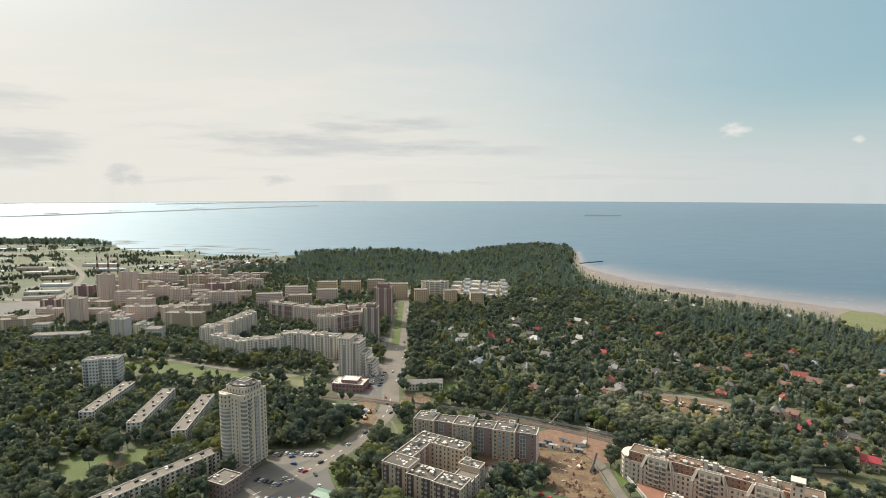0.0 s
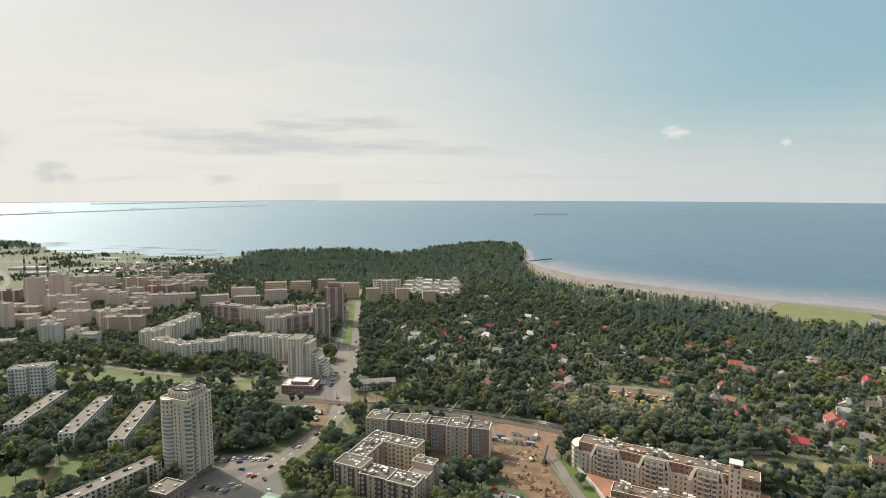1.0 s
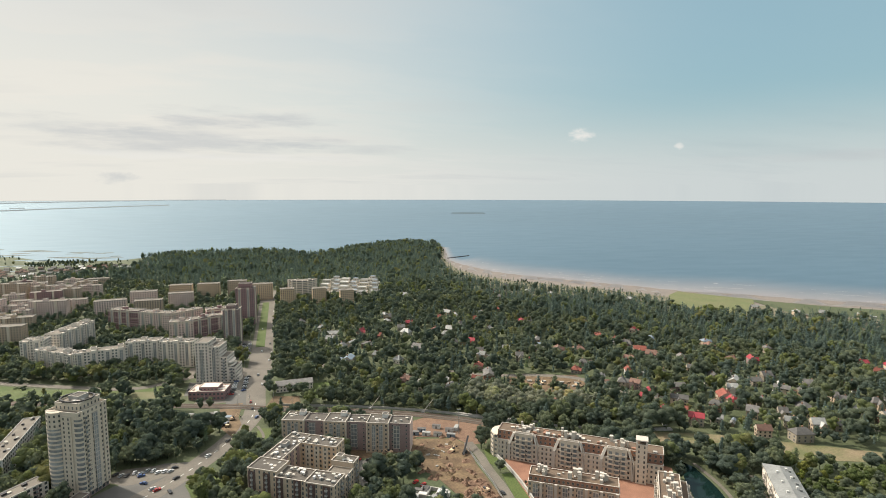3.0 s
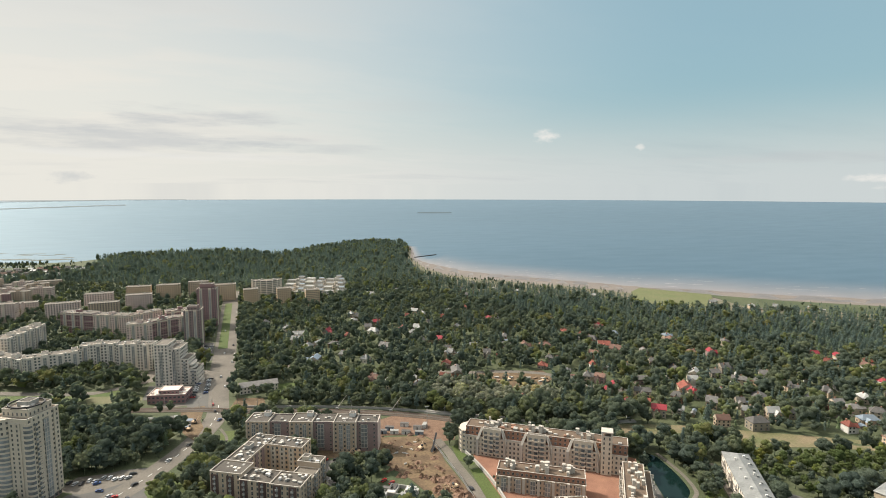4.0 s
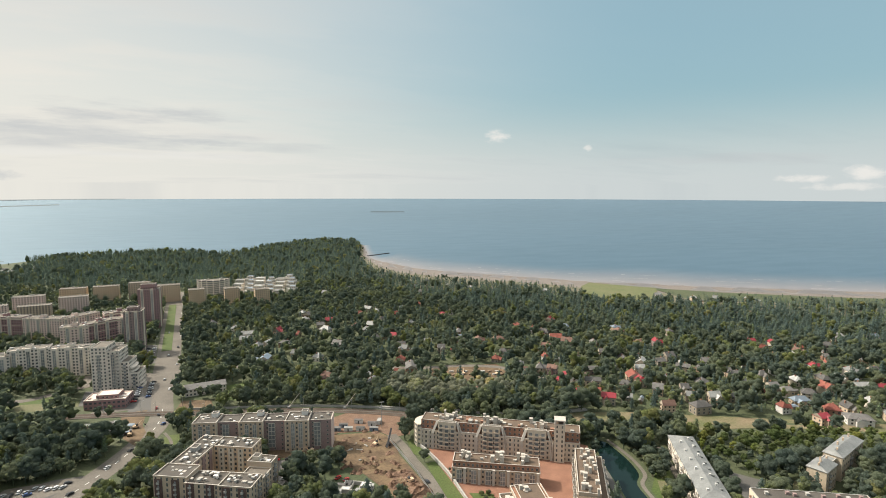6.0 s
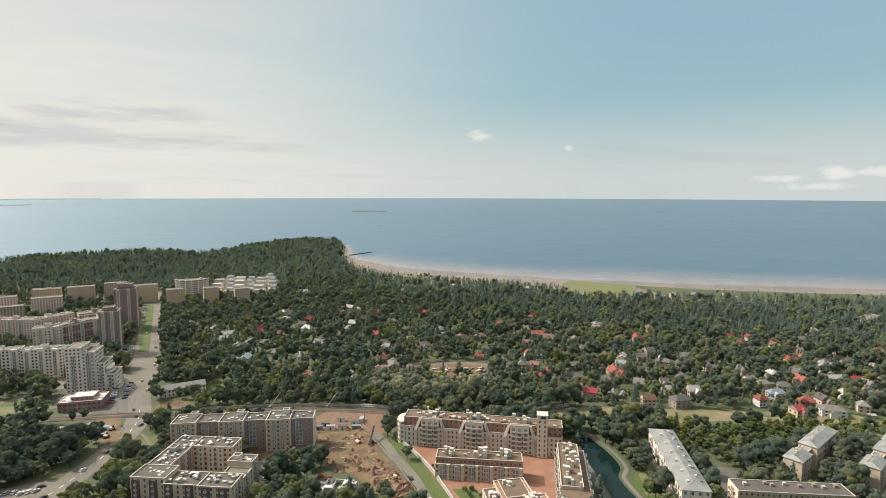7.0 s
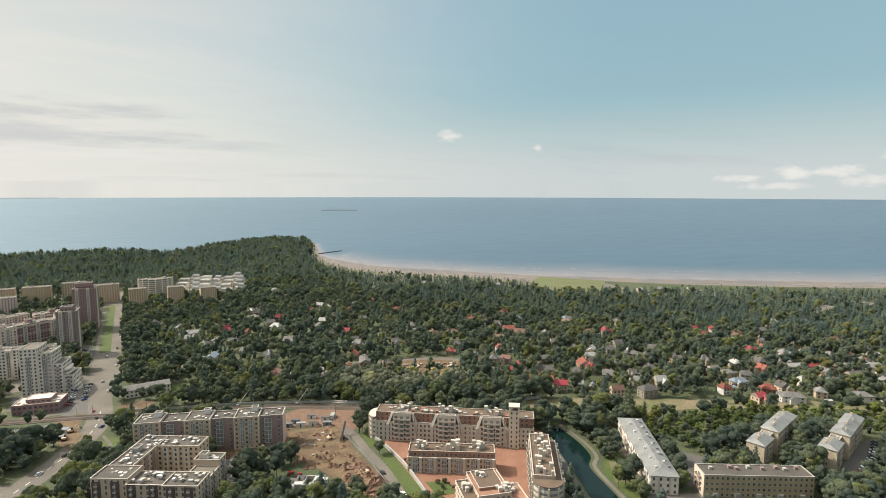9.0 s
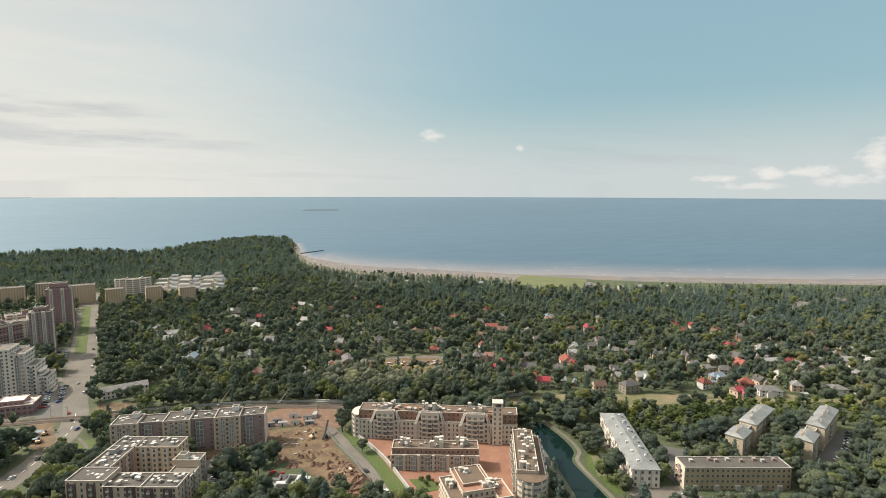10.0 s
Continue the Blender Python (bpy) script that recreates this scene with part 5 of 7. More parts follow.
def yellow_flats(x, y, a, first, second, seed):
    th = thing("yellow_flats", "pale yellow flats in two offset wings with zinc roofs", "building", pose(x, y, 0, 0, 0, a), "pale yellow flats")
    for (u0, v0, u1, v1, h) in (first, second):
        footprint(x, y, a, u0, v0, u1, v1)
        wall = block(th, u0, v0, u1, v1, 0, h, M["yellow"], 4, 3.0, (1.1, 1.5), "fbr", parapet=0)
        hipped(th, u0, v0, u1, v1, h + 0.1, 2.4, M["tinroof"], 0.5, 0.5)
        me = window_mesh(0.9, 1.3)
        for j in range(4):
            part("window", me, None, wall, "", pose(u0, (v0 + v1) / 2, 1.2 + j * 3.3, 0, 0, -90))
        r = random.Random(seed + u0)
        for k in range(4):
            b = Build()
            b.box(-0.5, -0.4, -1, 0.5, 0.4, 1.4)
            part("chimney", b, M["beige"], th, "", pose(u0 + (u1 - u0) * (k + 0.5) / 4, (v0 + v1) / 2 + r.uniform(-2, 2), h + 2.2))
        balconies(th, (u0 + u1) / 2 - 3, v0, 3.4, 3, 3.3, 2.6, 1.0, "yellow", 0, "concrete")
    block(th, first[2], first[1] + 3.0, second[0], first[3] - 1.0, 0, first[4] - 0.6, M["yellow"], 4, 2.4, (1.1, 1.5), "fb", True, M["tinroof"], 0.2, label="recessed stair between the wings")


tower_block(), courtyard_block(), long_brown_block(), terrace_long(), terrace_short(), terrace_wing(), terrace_front(), white_slab(), tan_slab()
yellow_flats(309, 198, 14.7, (0, -9.5, 16, 0.5, 14.0), (25, -9.5, 62, 0.5, 15.0), 11)
yellow_flats(340, 174, 15, (0, -9.0, 16, 0.5, 14.4), (26, -10.0, 66, 0.0, 15.4), 23)


def slab_block(x, y, a, L, D, h, floors, mat, label, roof="roofpale", pitch=3.0, group="", cat="building", seed=0, name="apartment_slab", joined=True, each_vent=6):
    th = thing(name, label, cat, pose(x, y, 0, 0, 0, a), group)
    footprint(x, y, a, 0, 0, L, D)
    block(th, 0, 0, L, D, 0, h, M[mat], floors, pitch, (1.5, 1.5), "fblr", joined, M[roof], 0.3, M["concrete"])
    vents(th, 0, 0, L, D, h, each_vent, seed + 300)
    return th


# slabs of the park quarter, seen along their length
for k, (x, y, a, L) in enumerate([(-276, 407, 94.0, 68), (-227, 388, 97.5, 72), (-187, 375, 97.0, 70)]):
    th = slab_block(x, y, a, L, 10.5, 12.8, 5, "greywall", "long grey five-storey panel block among trees", group="grey panel blocks", seed=k)
    for j in range(8):
        b = Build()
        b.box(-0.9, -0.6, 0, 0.9, 0.6, 1.1)
        part("roof_hatch", b, M["darkmetal"], th, "", pose(5 + j * L / 8, 3.2 if j % 2 else 7.0, 12.8))
th = slab_block(-205, 262, 55.0, 98, 10.0, 13.0, 5, "white", "long pale five-storey panel block beside trees", seed=9)
for j in range(9):
    balconies(th, 8 + j * 10.4, 0, 3.0, 4, 2.6, 3.0, 1.1, "greywall", 0, "brownwall")
    b = Build()
    b.box(-1.3, -0.6, 0, 1.3, 0.6, 1.2)
    part("roof_hatch", b, M["darkmetal"], th, "", pose(6 + j * 10.4, 6.5, 13.0))
th = thing("apartment_slab", "grey nine-storey panel block of two stepped halves over trees", "building", pose(-338, 490, 0, 0, 0, 8))
footprint(-338, 490, 8, 0, 0, 30, 16)
block(th, 0, -1.5, 14, 12, 0, 28, M["greywall"], 9, 2.6, (1.5, 1.5), "flr", True, M["roofpale"], 0.5, M["concrete"])
block(th, 16, 1.0, 30, 15, 0, 28, M["greywall"], 9, 2.6, (1.5, 1.5), "flr", True, M["roofpale"], 0.5, M["concrete"])
block(th, 14, 3.0, 16, 13, 0, 28, M["greywall"], 9, 1.6, (1.0, 1.2), "f", True, M["roofpale"], 0.5, M["concrete"])
vents(th, 0, 0, 14, 12, 28, 5, 313)
vents(th, 16, 2, 30, 14, 28, 5, 314)
balconies(th, 3.4, -1.5, 3.0, 8, 3.1, 3.0, 1.1, "concrete", 0, "concrete")
balconies(th, 26.6, 1.0, 3.0, 8, 3.1, 3.0, 1.1, "concrete", 0, "concrete")
BARE.append(([(-338, 488), (-306, 493), (-300, 470), (-326, 462)], 1.0))

# white winding block and stepped tower
for k, (x, y, a, L, D, h) in enumerate([(-288, 622, 0, 21, 18, 26), (-262, 646, 78, 62, 16, 26), (-268, 604, -33, 56, 13, 22), (-223, 574, 16, 46, 13, 23), (-182, 590, 2, 32, 14, 27), (-151, 590, -14, 34, 14, 26)]):
    th = slab_block(x, y, a, L, D, h, 9 if h > 24 else 8, "white", "white nine-storey winding apartment block", "roofpale", 2.7, "white winding block", seed=20 + k, each_vent=11)
    for j in range(max(1, int(L / 10))):
        u = (j + 0.5) * L / max(1, int(L / 10))
        b = Build()
        b.box(u - 2.2, -1.1, 0, u + 2.2, 0.1, h + (1.6 if j % 2 else 0.7))
        part("bay", b, M["white"], th)
        glazed_bay(th, u, -1.1, 2.5, h - 1.2, 2.6, 0.15, 0, 8)
        if j % 2:
            block(th, u - 2.5, 3, u + 2.5, 9, h, h + 2.8, M["white"], 0, parapet=0.3)
th = thing("stepped_tower", "white stepped apartment tower with curved front", "building", pose(-106, 531, 0, 0, 0, -12))
footprint(-106, 531, -12, 0, 0, 36, 40)
for k, (u0, u1, h) in enumerate([(0, 12, 38), (12, 22, 34), (22, 29, 24), (29, 36, 14)]):
    block(th, u0, k * 0.6, u1, 20, 0, h, M["white"], int(h / 2.9), 2.5, (1.3, 1.5), "fblr" if k == 0 else "fbr", roof=M["roofpale"], joined=True)
block(th, -6, 18, 10, 44, 0, 30, M["white"], 10, 2.6, (1.3, 1.5), "flr", joined=True)
for k, (u, z, n_) in enumerate(((25.5, 2.6, 7), (32.5, 2.6, 4), (20.0, 2.6, 11))):
    balconies(th, u, k * 0 + 1.2, z, n_, 2.9, 3.2, 1.6, "white")
for j in range(7):
    b = Build()
    b.prism([(29, 3), (33 - j * 0.3, 1.5), (38 - j * 0.9, 4), (39 - j, 10), (37 - j, 18), (29, 19)], j * 3.0, j * 3.0 + 1.1)
    part("terrace", b, M["white"], th, "curved terrace")
vents(th, 1, 2, 20, 18, 34, 6, 41)
for u in (6, 17):
    glazed_bay(th, u, 0.3, 3, 32, 2.6, 0.7, 0, 11)

# wine-brick quarter by the avenue
for k, (x, y, a, L, D, h, m) in enumerate([(-258, 776, -27, 46, 15, 25, "wine"), (-216, 754, -24, 44, 15, 24, "pink"), (-162, 677, 3, 26, 14, 26, "pink"), (-136, 680, 38, 30, 14, 27, "wine"), (-114, 700, 30, 24, 14, 26, "pink"),
                                           (-176, 736, 40, 46, 14, 23, "pink"), (-132, 742, 18, 36, 15, 25, "wine")]):
    th = slab_block(x, y, a, L, D, h, 9, m, "wine and beige brick apartment block beside an avenue", "roofpale", 2.9, "wine brick blocks", seed=50 + k, each_vent=11)
    b = Build()
    b.prism([(-0.15, -0.15), (L + 0.15, -0.15), (L + 0.15, D + 0.15), (-0.15, D + 0.15)], h - 2.4, h - 0.9)
    part("top_band", b, M["cream"], th, "cream band under the eaves")
    for z in (h * 0.32, h * 0.62):
        b = Build()
        b.prism([(-0.12, -0.12), (L + 0.12, -0.12), (L + 0.12, D + 0.12), (-0.12, D + 0.12)], z - 0.25, z + 0.25)
        part("string_course", b, M["cream"], th)
    for j in range(int(L / 12)):
        b = Build()
        b.box(5 + j * 12, -0.7, 0, 9 + j * 12, 0.1, h + 0.8)
        part("bay", b, M["cream"], th, "cream projecting bay")
        glazed_bay(th, 7 + j * 12, -0.7, 3, h - 1, 2.2, 0.15, 0, 8)
    block(th, L * 0.4, 5, L * 0.4 + 5, 10, h, h + 3, M[m], 0, parapet=0.3)
for (x, y, a, W_, D, h, m, top) in ((-98, 646, -6, 17, 18, 44, "brownwall", 4), (-98, 755, -6, 23, 20, 49, "wine", 6)):
    th = thing("apartment_tower", "slim dark brick apartment tower beside the avenue", "building", pose(x, y, 0, 0, 0, a), "dark brick towers")
    footprint(x, y, a, 0, 0, W_, D)
    block(th, 0, 0, W_, D, 0, h, M[m], 15, 2.4, (1.2, 1.5), "flr", True)
    for u in (W_ * 0.22, W_ * 0.7):
        b = Build()
        b.box(u - 1.6, -0.6, 0, u + 1.6, 0.1, h + 1.2)
        part("bay", b, M["cream"], th, "cream projecting bay")
        glazed_bay(th, u, -0.6, 3, h - 1, 2.0, 0.2, 0, 14)
    b = Build()
    b.box(W_ - 0.1, D * 0.35, 0, W_ + 0.5, D * 0.6, h + 1.0)
    part("bay", b, M["cream"], th)
    block(th, 3, 4, W_ - 4, D - 4, h, h + top, M[m], 1, 2.4, (1.2, 1.5), "fr", joined=True)

# ochre, white and round blocks at the end of the avenue
for k, (x, y, a, L, D, h, m) in enumerate([(-268, 900, 5, 36, 14, 25, "pink"), (-224, 945, 0, 34, 14, 26, "ochre"), (-182, 948, 2, 34, 14, 26, "ochre"), (-138, 968, 0, 30, 14, 26, "beige"), (-104, 925, 3, 42, 14, 26, "ochre"),
                                           (-300, 850, 10, 40, 14, 22, "pink"), (-246, 840, 5, 36, 14, 22, "beige"), (-210, 880, 5, 34, 14, 24, "pink")]):
    slab_block(x, y, a, L, D, h, 9, m, "ochre and pink nine-storey panel block", "roofpale", 3.0, "far panel blocks", seed=80 + k, each_vent=4)
for k, (x, y) in enumerate([(-47, 874), (2, 868), (44, 842)]):
    BARE.append(([(x - 4, y), (x + 24, y), (x + 22, y - 22), (x - 2, y - 22)], 1.0))
    slab_block(x, y, 5, 21, 14, 25, 9, "ochre", "small ochre point block among trees", "roofpale", 2.6, "ochre point blocks", seed=95 + k, each_vent=3)
th = thing("round_apartments", "pale crescent-shaped apartment block", "building", pose(-14, 905, 0))
footprint(-14, 905, 0, -32, -4, 32, 34)
n, R, H_ = 16, 23.0, 32.0
ring = [(R * math.cos(math.pi * (1 + i / n)), 20 + 20 * math.sin(math.pi * (1 + i / n))) for i in range(n + 1)]
b = Build()
b.prism(ring, 0, H_)
body = part("glazed_body", b, M["loggiaglass"], th)
out_ = [(p[0] * 1.02, 20 + (p[1] - 20) * 1.02) for p in ring]
b = Build()
b.prism(out_, 0, 1.45)
me = b.mesh("band", M["cream"])
for j in range(11):
    part("band", me, None, body, "", pose(0, 0, j * H_ / 11))
for j in range(0, n + 1, 2):
    b = Build()
    b.box(out_[j][0] - 0.7, out_[j][1] - 0.7, 0, out_[j][0] + 0.7, out_[j][1] + 0.7, H_ + 0.8)
    part("pier", b, M["white"], body)
b = Build()
b.prism(out_, H_ - 0.2, H_ + 0.5)
part("roof", b, M["roofpale"], th)
vents(th, -14, 6, 14, 18, H_ + 0.5, 6, 411, ("trimwhite", "concrete"), (1.5, 4.0), 2.4)
# white terraced resort
r = random.Random(77)
BARE.append(([(8, 924), (100, 890), (130, 1020), (20, 1080)], 2.0))
for k in range(24):
    i, j = k % 6, k // 6
    x, y = 12 + i * 16.5 + j * 3 + r.uniform(-3, 3), 926 - i * 5.5 + j * 36 + r.uniform(-4, 4)
    h = 8 + (k % 3) * 2.2 + j
    th = thing("white_terrace_house", "white terraced block with glazed fronts and stepped roof", "building", pose(x, y, 0, 0, 0, -18 + r.uniform(-8, 8)), "white terraced blocks")
    block(th, 0, 0, 15, 14, 0, h, M["white"], 3, 2.5, (1.6, 1.6), "fr", True, M["paleroof"], 0.3)
    if k % 2:
        block(th, 3, 5, 12, 14, h, h + 4.5, M["white"], 1, 2.5, (1.6, 1.6), "fr", True, M["blueroof"], 0)
# pink city quarter on the low ground: x, y, width, height, wall
CITY = [(-558, 873, 23, 50, 'p'), (-532, 891, 24, 52, 'p'), (-498, 838, 44, 28, 'p'), (-484, 896, 34, 26, 'p'), (-437, 873, 29, 26, 'p'), (-468, 1001, 38, 29, 'b'), (-378, 730, 24, 26, 'p'), (-511, 730, 24, 38, 'p'), (-604, 851, 25, 16, 'p'), (-467, 633, 61, 13, 'c'), (-532, 694, 20, 11, 'c'), (-407, 658, 19, 27, 'c'), (-469, 730, 21, 18, 'p'), (-461, 770, 37, 12, 'w'), (-446, 791, 23, 13, 'p'), (-449, 1031, 30, 24, 'p')]
CITY += [(-471, 1111, 32, 24, 'b'), (-399, 1001, 33, 23, 'p'), (-377, 1044, 30, 22, 'b'), (-424, 1111, 28, 17, 'p'), (-568, 851, 20, 14, 'p'), (-570, 1031, 34, 13, 'b'), (-526, 1043, 40, 11, 'b'), (-455, 972, 28, 15, 'p'), (-390, 680, 20, 15, 'c'), (-368, 666, 19, 13, 'c'), (-394, 810, 23, 15, 'b'), (-537, 791, 23, 10, 'p'), (-614, 945, 18, 20, 'p'), (-436, 1111, 32, 13, 'p'), (-507, 983, 25, 15, 'w'), (-385, 838, 21, 16, 'p')]
r = random.Random(61)
for k in range(160):
    x, y = r.uniform(-620, -350), r.uniform(690, 1130)
    if min(math.hypot(x - q[0], y - q[1]) for q in CITY) > 27 and x < -330 - (y - 700) * 0.1:
        CITY.append((round(x), round(y), round(r.uniform(24, 52)), round(r.uniform(13, 26)), r.choice("ppbbw")))
r = random.Random(31)
for k, (x, y, w, h, c) in enumerate(CITY):
    mat = {"p": "pink", "b": "beige", "c": "greywall", "w": "wine"}[c]
    ang = r.uniform(-6, 14)
    th = slab_block(x - w / 2, y, ang, w, 14, h, max(3, round(h / 2.9)), mat, {"p": "pinkish", "b": "beige", "c": "grey", "w": "wine-red"}[c] + " panel apartment block in the far quarter", "roofpale", 2.8, "far quarter blocks", seed=120 + k, each_vent=2 if k < 32 else 0)
    if h > 14:
        block(th, w * 0.35, 4, w * 0.35 + 5, 10, h, h + 3, M[mat], 0, parapet=0.2)
        for u in (w * 0.15, w * 0.7):
            b = Build()
            b.box(u, -0.8, 0, u + 2.5, 0.1, h)
            part("bay", b, M["cream"], th)
# long halls with pale roofs and two striped stacks, farther out
for k, (x, y, a, L, D) in enumerate([(-760, 960, 8, 60, 18), (-690, 1010, 5, 50, 18), (-850, 1120, 10, 60, 20), (-820, 1250, 4, 70, 22), (-940, 1190, 12, 50, 20), (-1010, 1260, 6, 60, 20), (-720, 1130, 0, 40, 16), (-900, 1330, 3, 80, 22), (-640, 1090, 4, 40, 16), (-800, 860, 15, 40, 16), (-720, 905, 12, 46, 14), (-700, 1070, 6, 34, 14), (-790, 1040, 9, 52, 16), (-880, 1010, 12, 44, 15), (-660, 960, 4, 36, 14)]):
    th = thing("warehouse", "low warehouse with a pale flat roof", "building", pose(x, y, 0, 0, 0, a), "warehouses")
    footprint(x, y, a, 0, 0, L, D)
    block(th, 0, 0, L, D, 0, 5 + k % 3, M[("greywall", "pink", "beige")[k % 3]], 1, 5, (3, 1.2), "flr", True, M[("paleroof", "slate", "roofpale", "blueroof")[k % 4]], 0.3)
for x in (-785, -760, -738):
    th = thing("chimney_stack", "tall red and white banded chimney", "chimney", pose(x, 1210, 0), "banded chimneys")
    for j in range(6):
        b = Build()
        b.tube((0, 0, j * 8), (0, 0, j * 8 + 8), 2.6 - j * 0.2, 2.4 - j * 0.2, 10)
        part("band", b, M["trimwhite"] if j % 2 else M["redroof"], th)
th = thing("kiosk", "low kiosk with a pale green metal roof", "kiosk", pose(-80, 308, 0, 0, 0, -28))
footprint(-80, 308, -28, 0, 0, 16, 8)
block(th, 0, 0, 15, 7.5, 0, 3.4, M["white"], 1, 2.6, (1.6, 1.4), "flr", True, parapet=0)
hipped(th, 0, 0, 15, 7.5, 3.5, 1.0, M["greenroof"], 0.6, 0.6)
rk = random.Random(14)
for k in range(22):
    x, y = -98 + (k % 8) * 4.6 + rk.uniform(-1.2, 1.2), 428 + (k // 8) * 10 + rk.uniform(-2, 2)
    th = thing("stall", "small pale metal trading stall", "stall", pose(x, y, 0, 0, 0, rk.uniform(-25, 5)), "trading stalls")
    b = Build()
    b.box(-2.0, -1.4, 0, 2.0, 1.4, 2.4)
    part("body", b, M[("greywall", "slate", "brownwall")[k % 3]], th)
    b = Build()
    b.face([(-2.2, -1.7, 2.42), (2.2, -1.7, 2.42), (2.2, 1.6, 2.8), (-2.2, 1.6, 2.8)])
    b.face([(-2.2, -1.7, 2.36), (-2.2, 1.6, 2.74), (2.2, 1.6, 2.74), (2.2, -1.7, 2.36)])
    part("roof", b, M[("slate", "paleroof", "slate", "blueroof")[k % 4]], th)
BARE.append(([(-104, 420), (-60, 420), (-60, 456), (-104, 456)], 1.0))
# red-roofed market and pale L-shaped hall by the avenue
th = thing("market_hall", "low red brick shopping hall with pale roof units", "building", pose(-104, 487, 0, 0, 0, -10))
footprint(-104, 487, -10, 0, 0, 32, 22)
block(th, 0, 0, 30, 18, 0, 7, M["wine"], 2, 3.0, (1.8, 1.5), "fblr", True, roof=M["pink"], parapet=0.5)
block(th, 8, 3, 24, 15, 7, 10, M["wine"], 1, 3.0, (1.8, 1.2), "flr", roof=M["pink"], parapet=0.3)
vents(th, 1, 1, 29, 17, 7, 14, 141, ("trimwhite", "paleroof", "trimwhite"), (1.2, 3.6), 1.6)
th = thing("long_hall", "low pale green-grey hall with a ridged roof", "building", pose(-32, 487, 0, 0, 0, 6))
footprint(-32, 487, 6, 0, 0, 34, 16)
block(th, 0, 0, 32, 13, 0, 6, M["white"], 2, 2.8, (1.2, 1.5), "fblr", True, parapet=0)
hipped(th, 0, 0, 32, 13, 6.1, 2.6, M["slate"], 0.4, 0.0)
for (x, y, a, L, D, h) in ((783 - 18, 389, 10, 40, 14, 9), (862, 386, 5, 26, 14, 7)):
    slab_block(x, y, a, L, D, h, 3, "cream", "pale flat-roofed sanatorium block in the pine wood", "roofpale", 3.0, seed=int(x), each_vent=2)


HIGHWAY = smooth([(-540, 600), (-584, 694), (-588, 740), (-610, 800), (-660, 868), (-740, 915), (-900, 930), (-1200, 880)], 5)
slab("road", ribbon(HIGHWAY, 16), 0.14, M["lightroad"], "pale curving dual road at the town's edge", "road")
slab("road", ribbon(smooth([(-660, 868), (-690, 960), (-800, 1180), (-1000, 1420)], 5), 10), 0.13, M["lightroad"], "pale straight road over the flats", "road")
slab("car_park", [(-640, 770), (-620, 850), (-690, 900), (-760, 880), (-720, 790)], 0.1, M["asphalt"], "wide pale car park beside the road", "car park")
slab("footbridge", ribbon([(-425, 534), (-380, 546)], 3), 3.0, M["concrete"], "pale flat walkway between trees", "walkway")

# ---- mud islets and pools on the marshy shore of the bay ----
rm = random.Random(31)


def ragged(x, y, w, d, n=14):
    return [(x + w * math.cos(k * 6.2832 / n) * rm.uniform(0.55, 1.1), y + d * math.sin(k * 6.2832 / n) * rm.uniform(0.55, 1.1)) for k in range(n)]


for k in range(26):
    x = rm.uniform(-1250, -440)
    y = 1560 + max(0, -x - 560) * 0.52 + rm.uniform(10, 190)
    slab("mud_islet", ragged(x, y, rm.uniform(12, 60), rm.uniform(4, 14)), -0.95, M["marsh"], "low reedy mud islet in the shallow bay", "islet", keep_bare=False)
for k in range(14):
    x, y = rm.uniform(-1500, -600), rm.uniform(1230, 1600)
    slab("pool", ragged(x, y, rm.uniform(25, 85), rm.uniform(5, 13)), 0.12, M["shoal"], "still pale pool in the marsh", "pool")


# ---- garden houses: x, y, roof and size ----
HOUSES = [(340, 579, 'r3'), (276, 429, 's2'), (286, 423, 'b2'), (293, 404, 'R3'), (320, 409, 's2'), (300, 381, 's2'), (268, 357, 'R2'), (287, 344, 'R2'), (303, 343, 'p1'), (342, 377, 'r3'), (340, 366, 'R2'), (380, 408, 'p2'), (399, 404, 's2'), (418, 411, 's2'), (444, 455, 'R2'), (427, 464, 'b2'), (447, 527, 'B2'), (368, 421, 's2'), (364, 365, 'p1'), (338, 343, 's2'), (384, 339, 's3'), (341, 302, 's3'), (353, 321, 'p1'), (368, 313, 'p1'), (385, 309, 's2'), (427, 324, 'p2'), (407, 382, 's2'), (356, 498, 'b2'), (322, 489, 'b2'), (352, 515, 'r2')]
HOUSES += [(330, 447, 's2'), (393, 557, 'B2'), (493, 485, 's2'), (438, 314, 's2'), (478, 377, 'p2'), (471, 315, 'p2'), (529, 338, 'R2'), (546, 333, 'r2'), (554, 369, 'b2'), (496, 308, 's2'), (511, 303, 'p2'), (473, 291, 'r2'), (510, 284, 'p3'), (515, 271, 'R2'), (477, 258, 'p2'), (430, 284, 'B2'), (450, 290, 's2'), (431, 260, 'r3'), (407, 252, 'R2'), (434, 243, 's3'), (451, 260, 's2'), (498, 246, 'p2'), (552, 261, 'p1'), (583, 263, 's2'), (573, 249, 'p2'), (589, 240, 'p2'), (537, 233, 'p2'), (482, 217, 's3'), (502, 206, 's2'), (514, 199, 's2')]
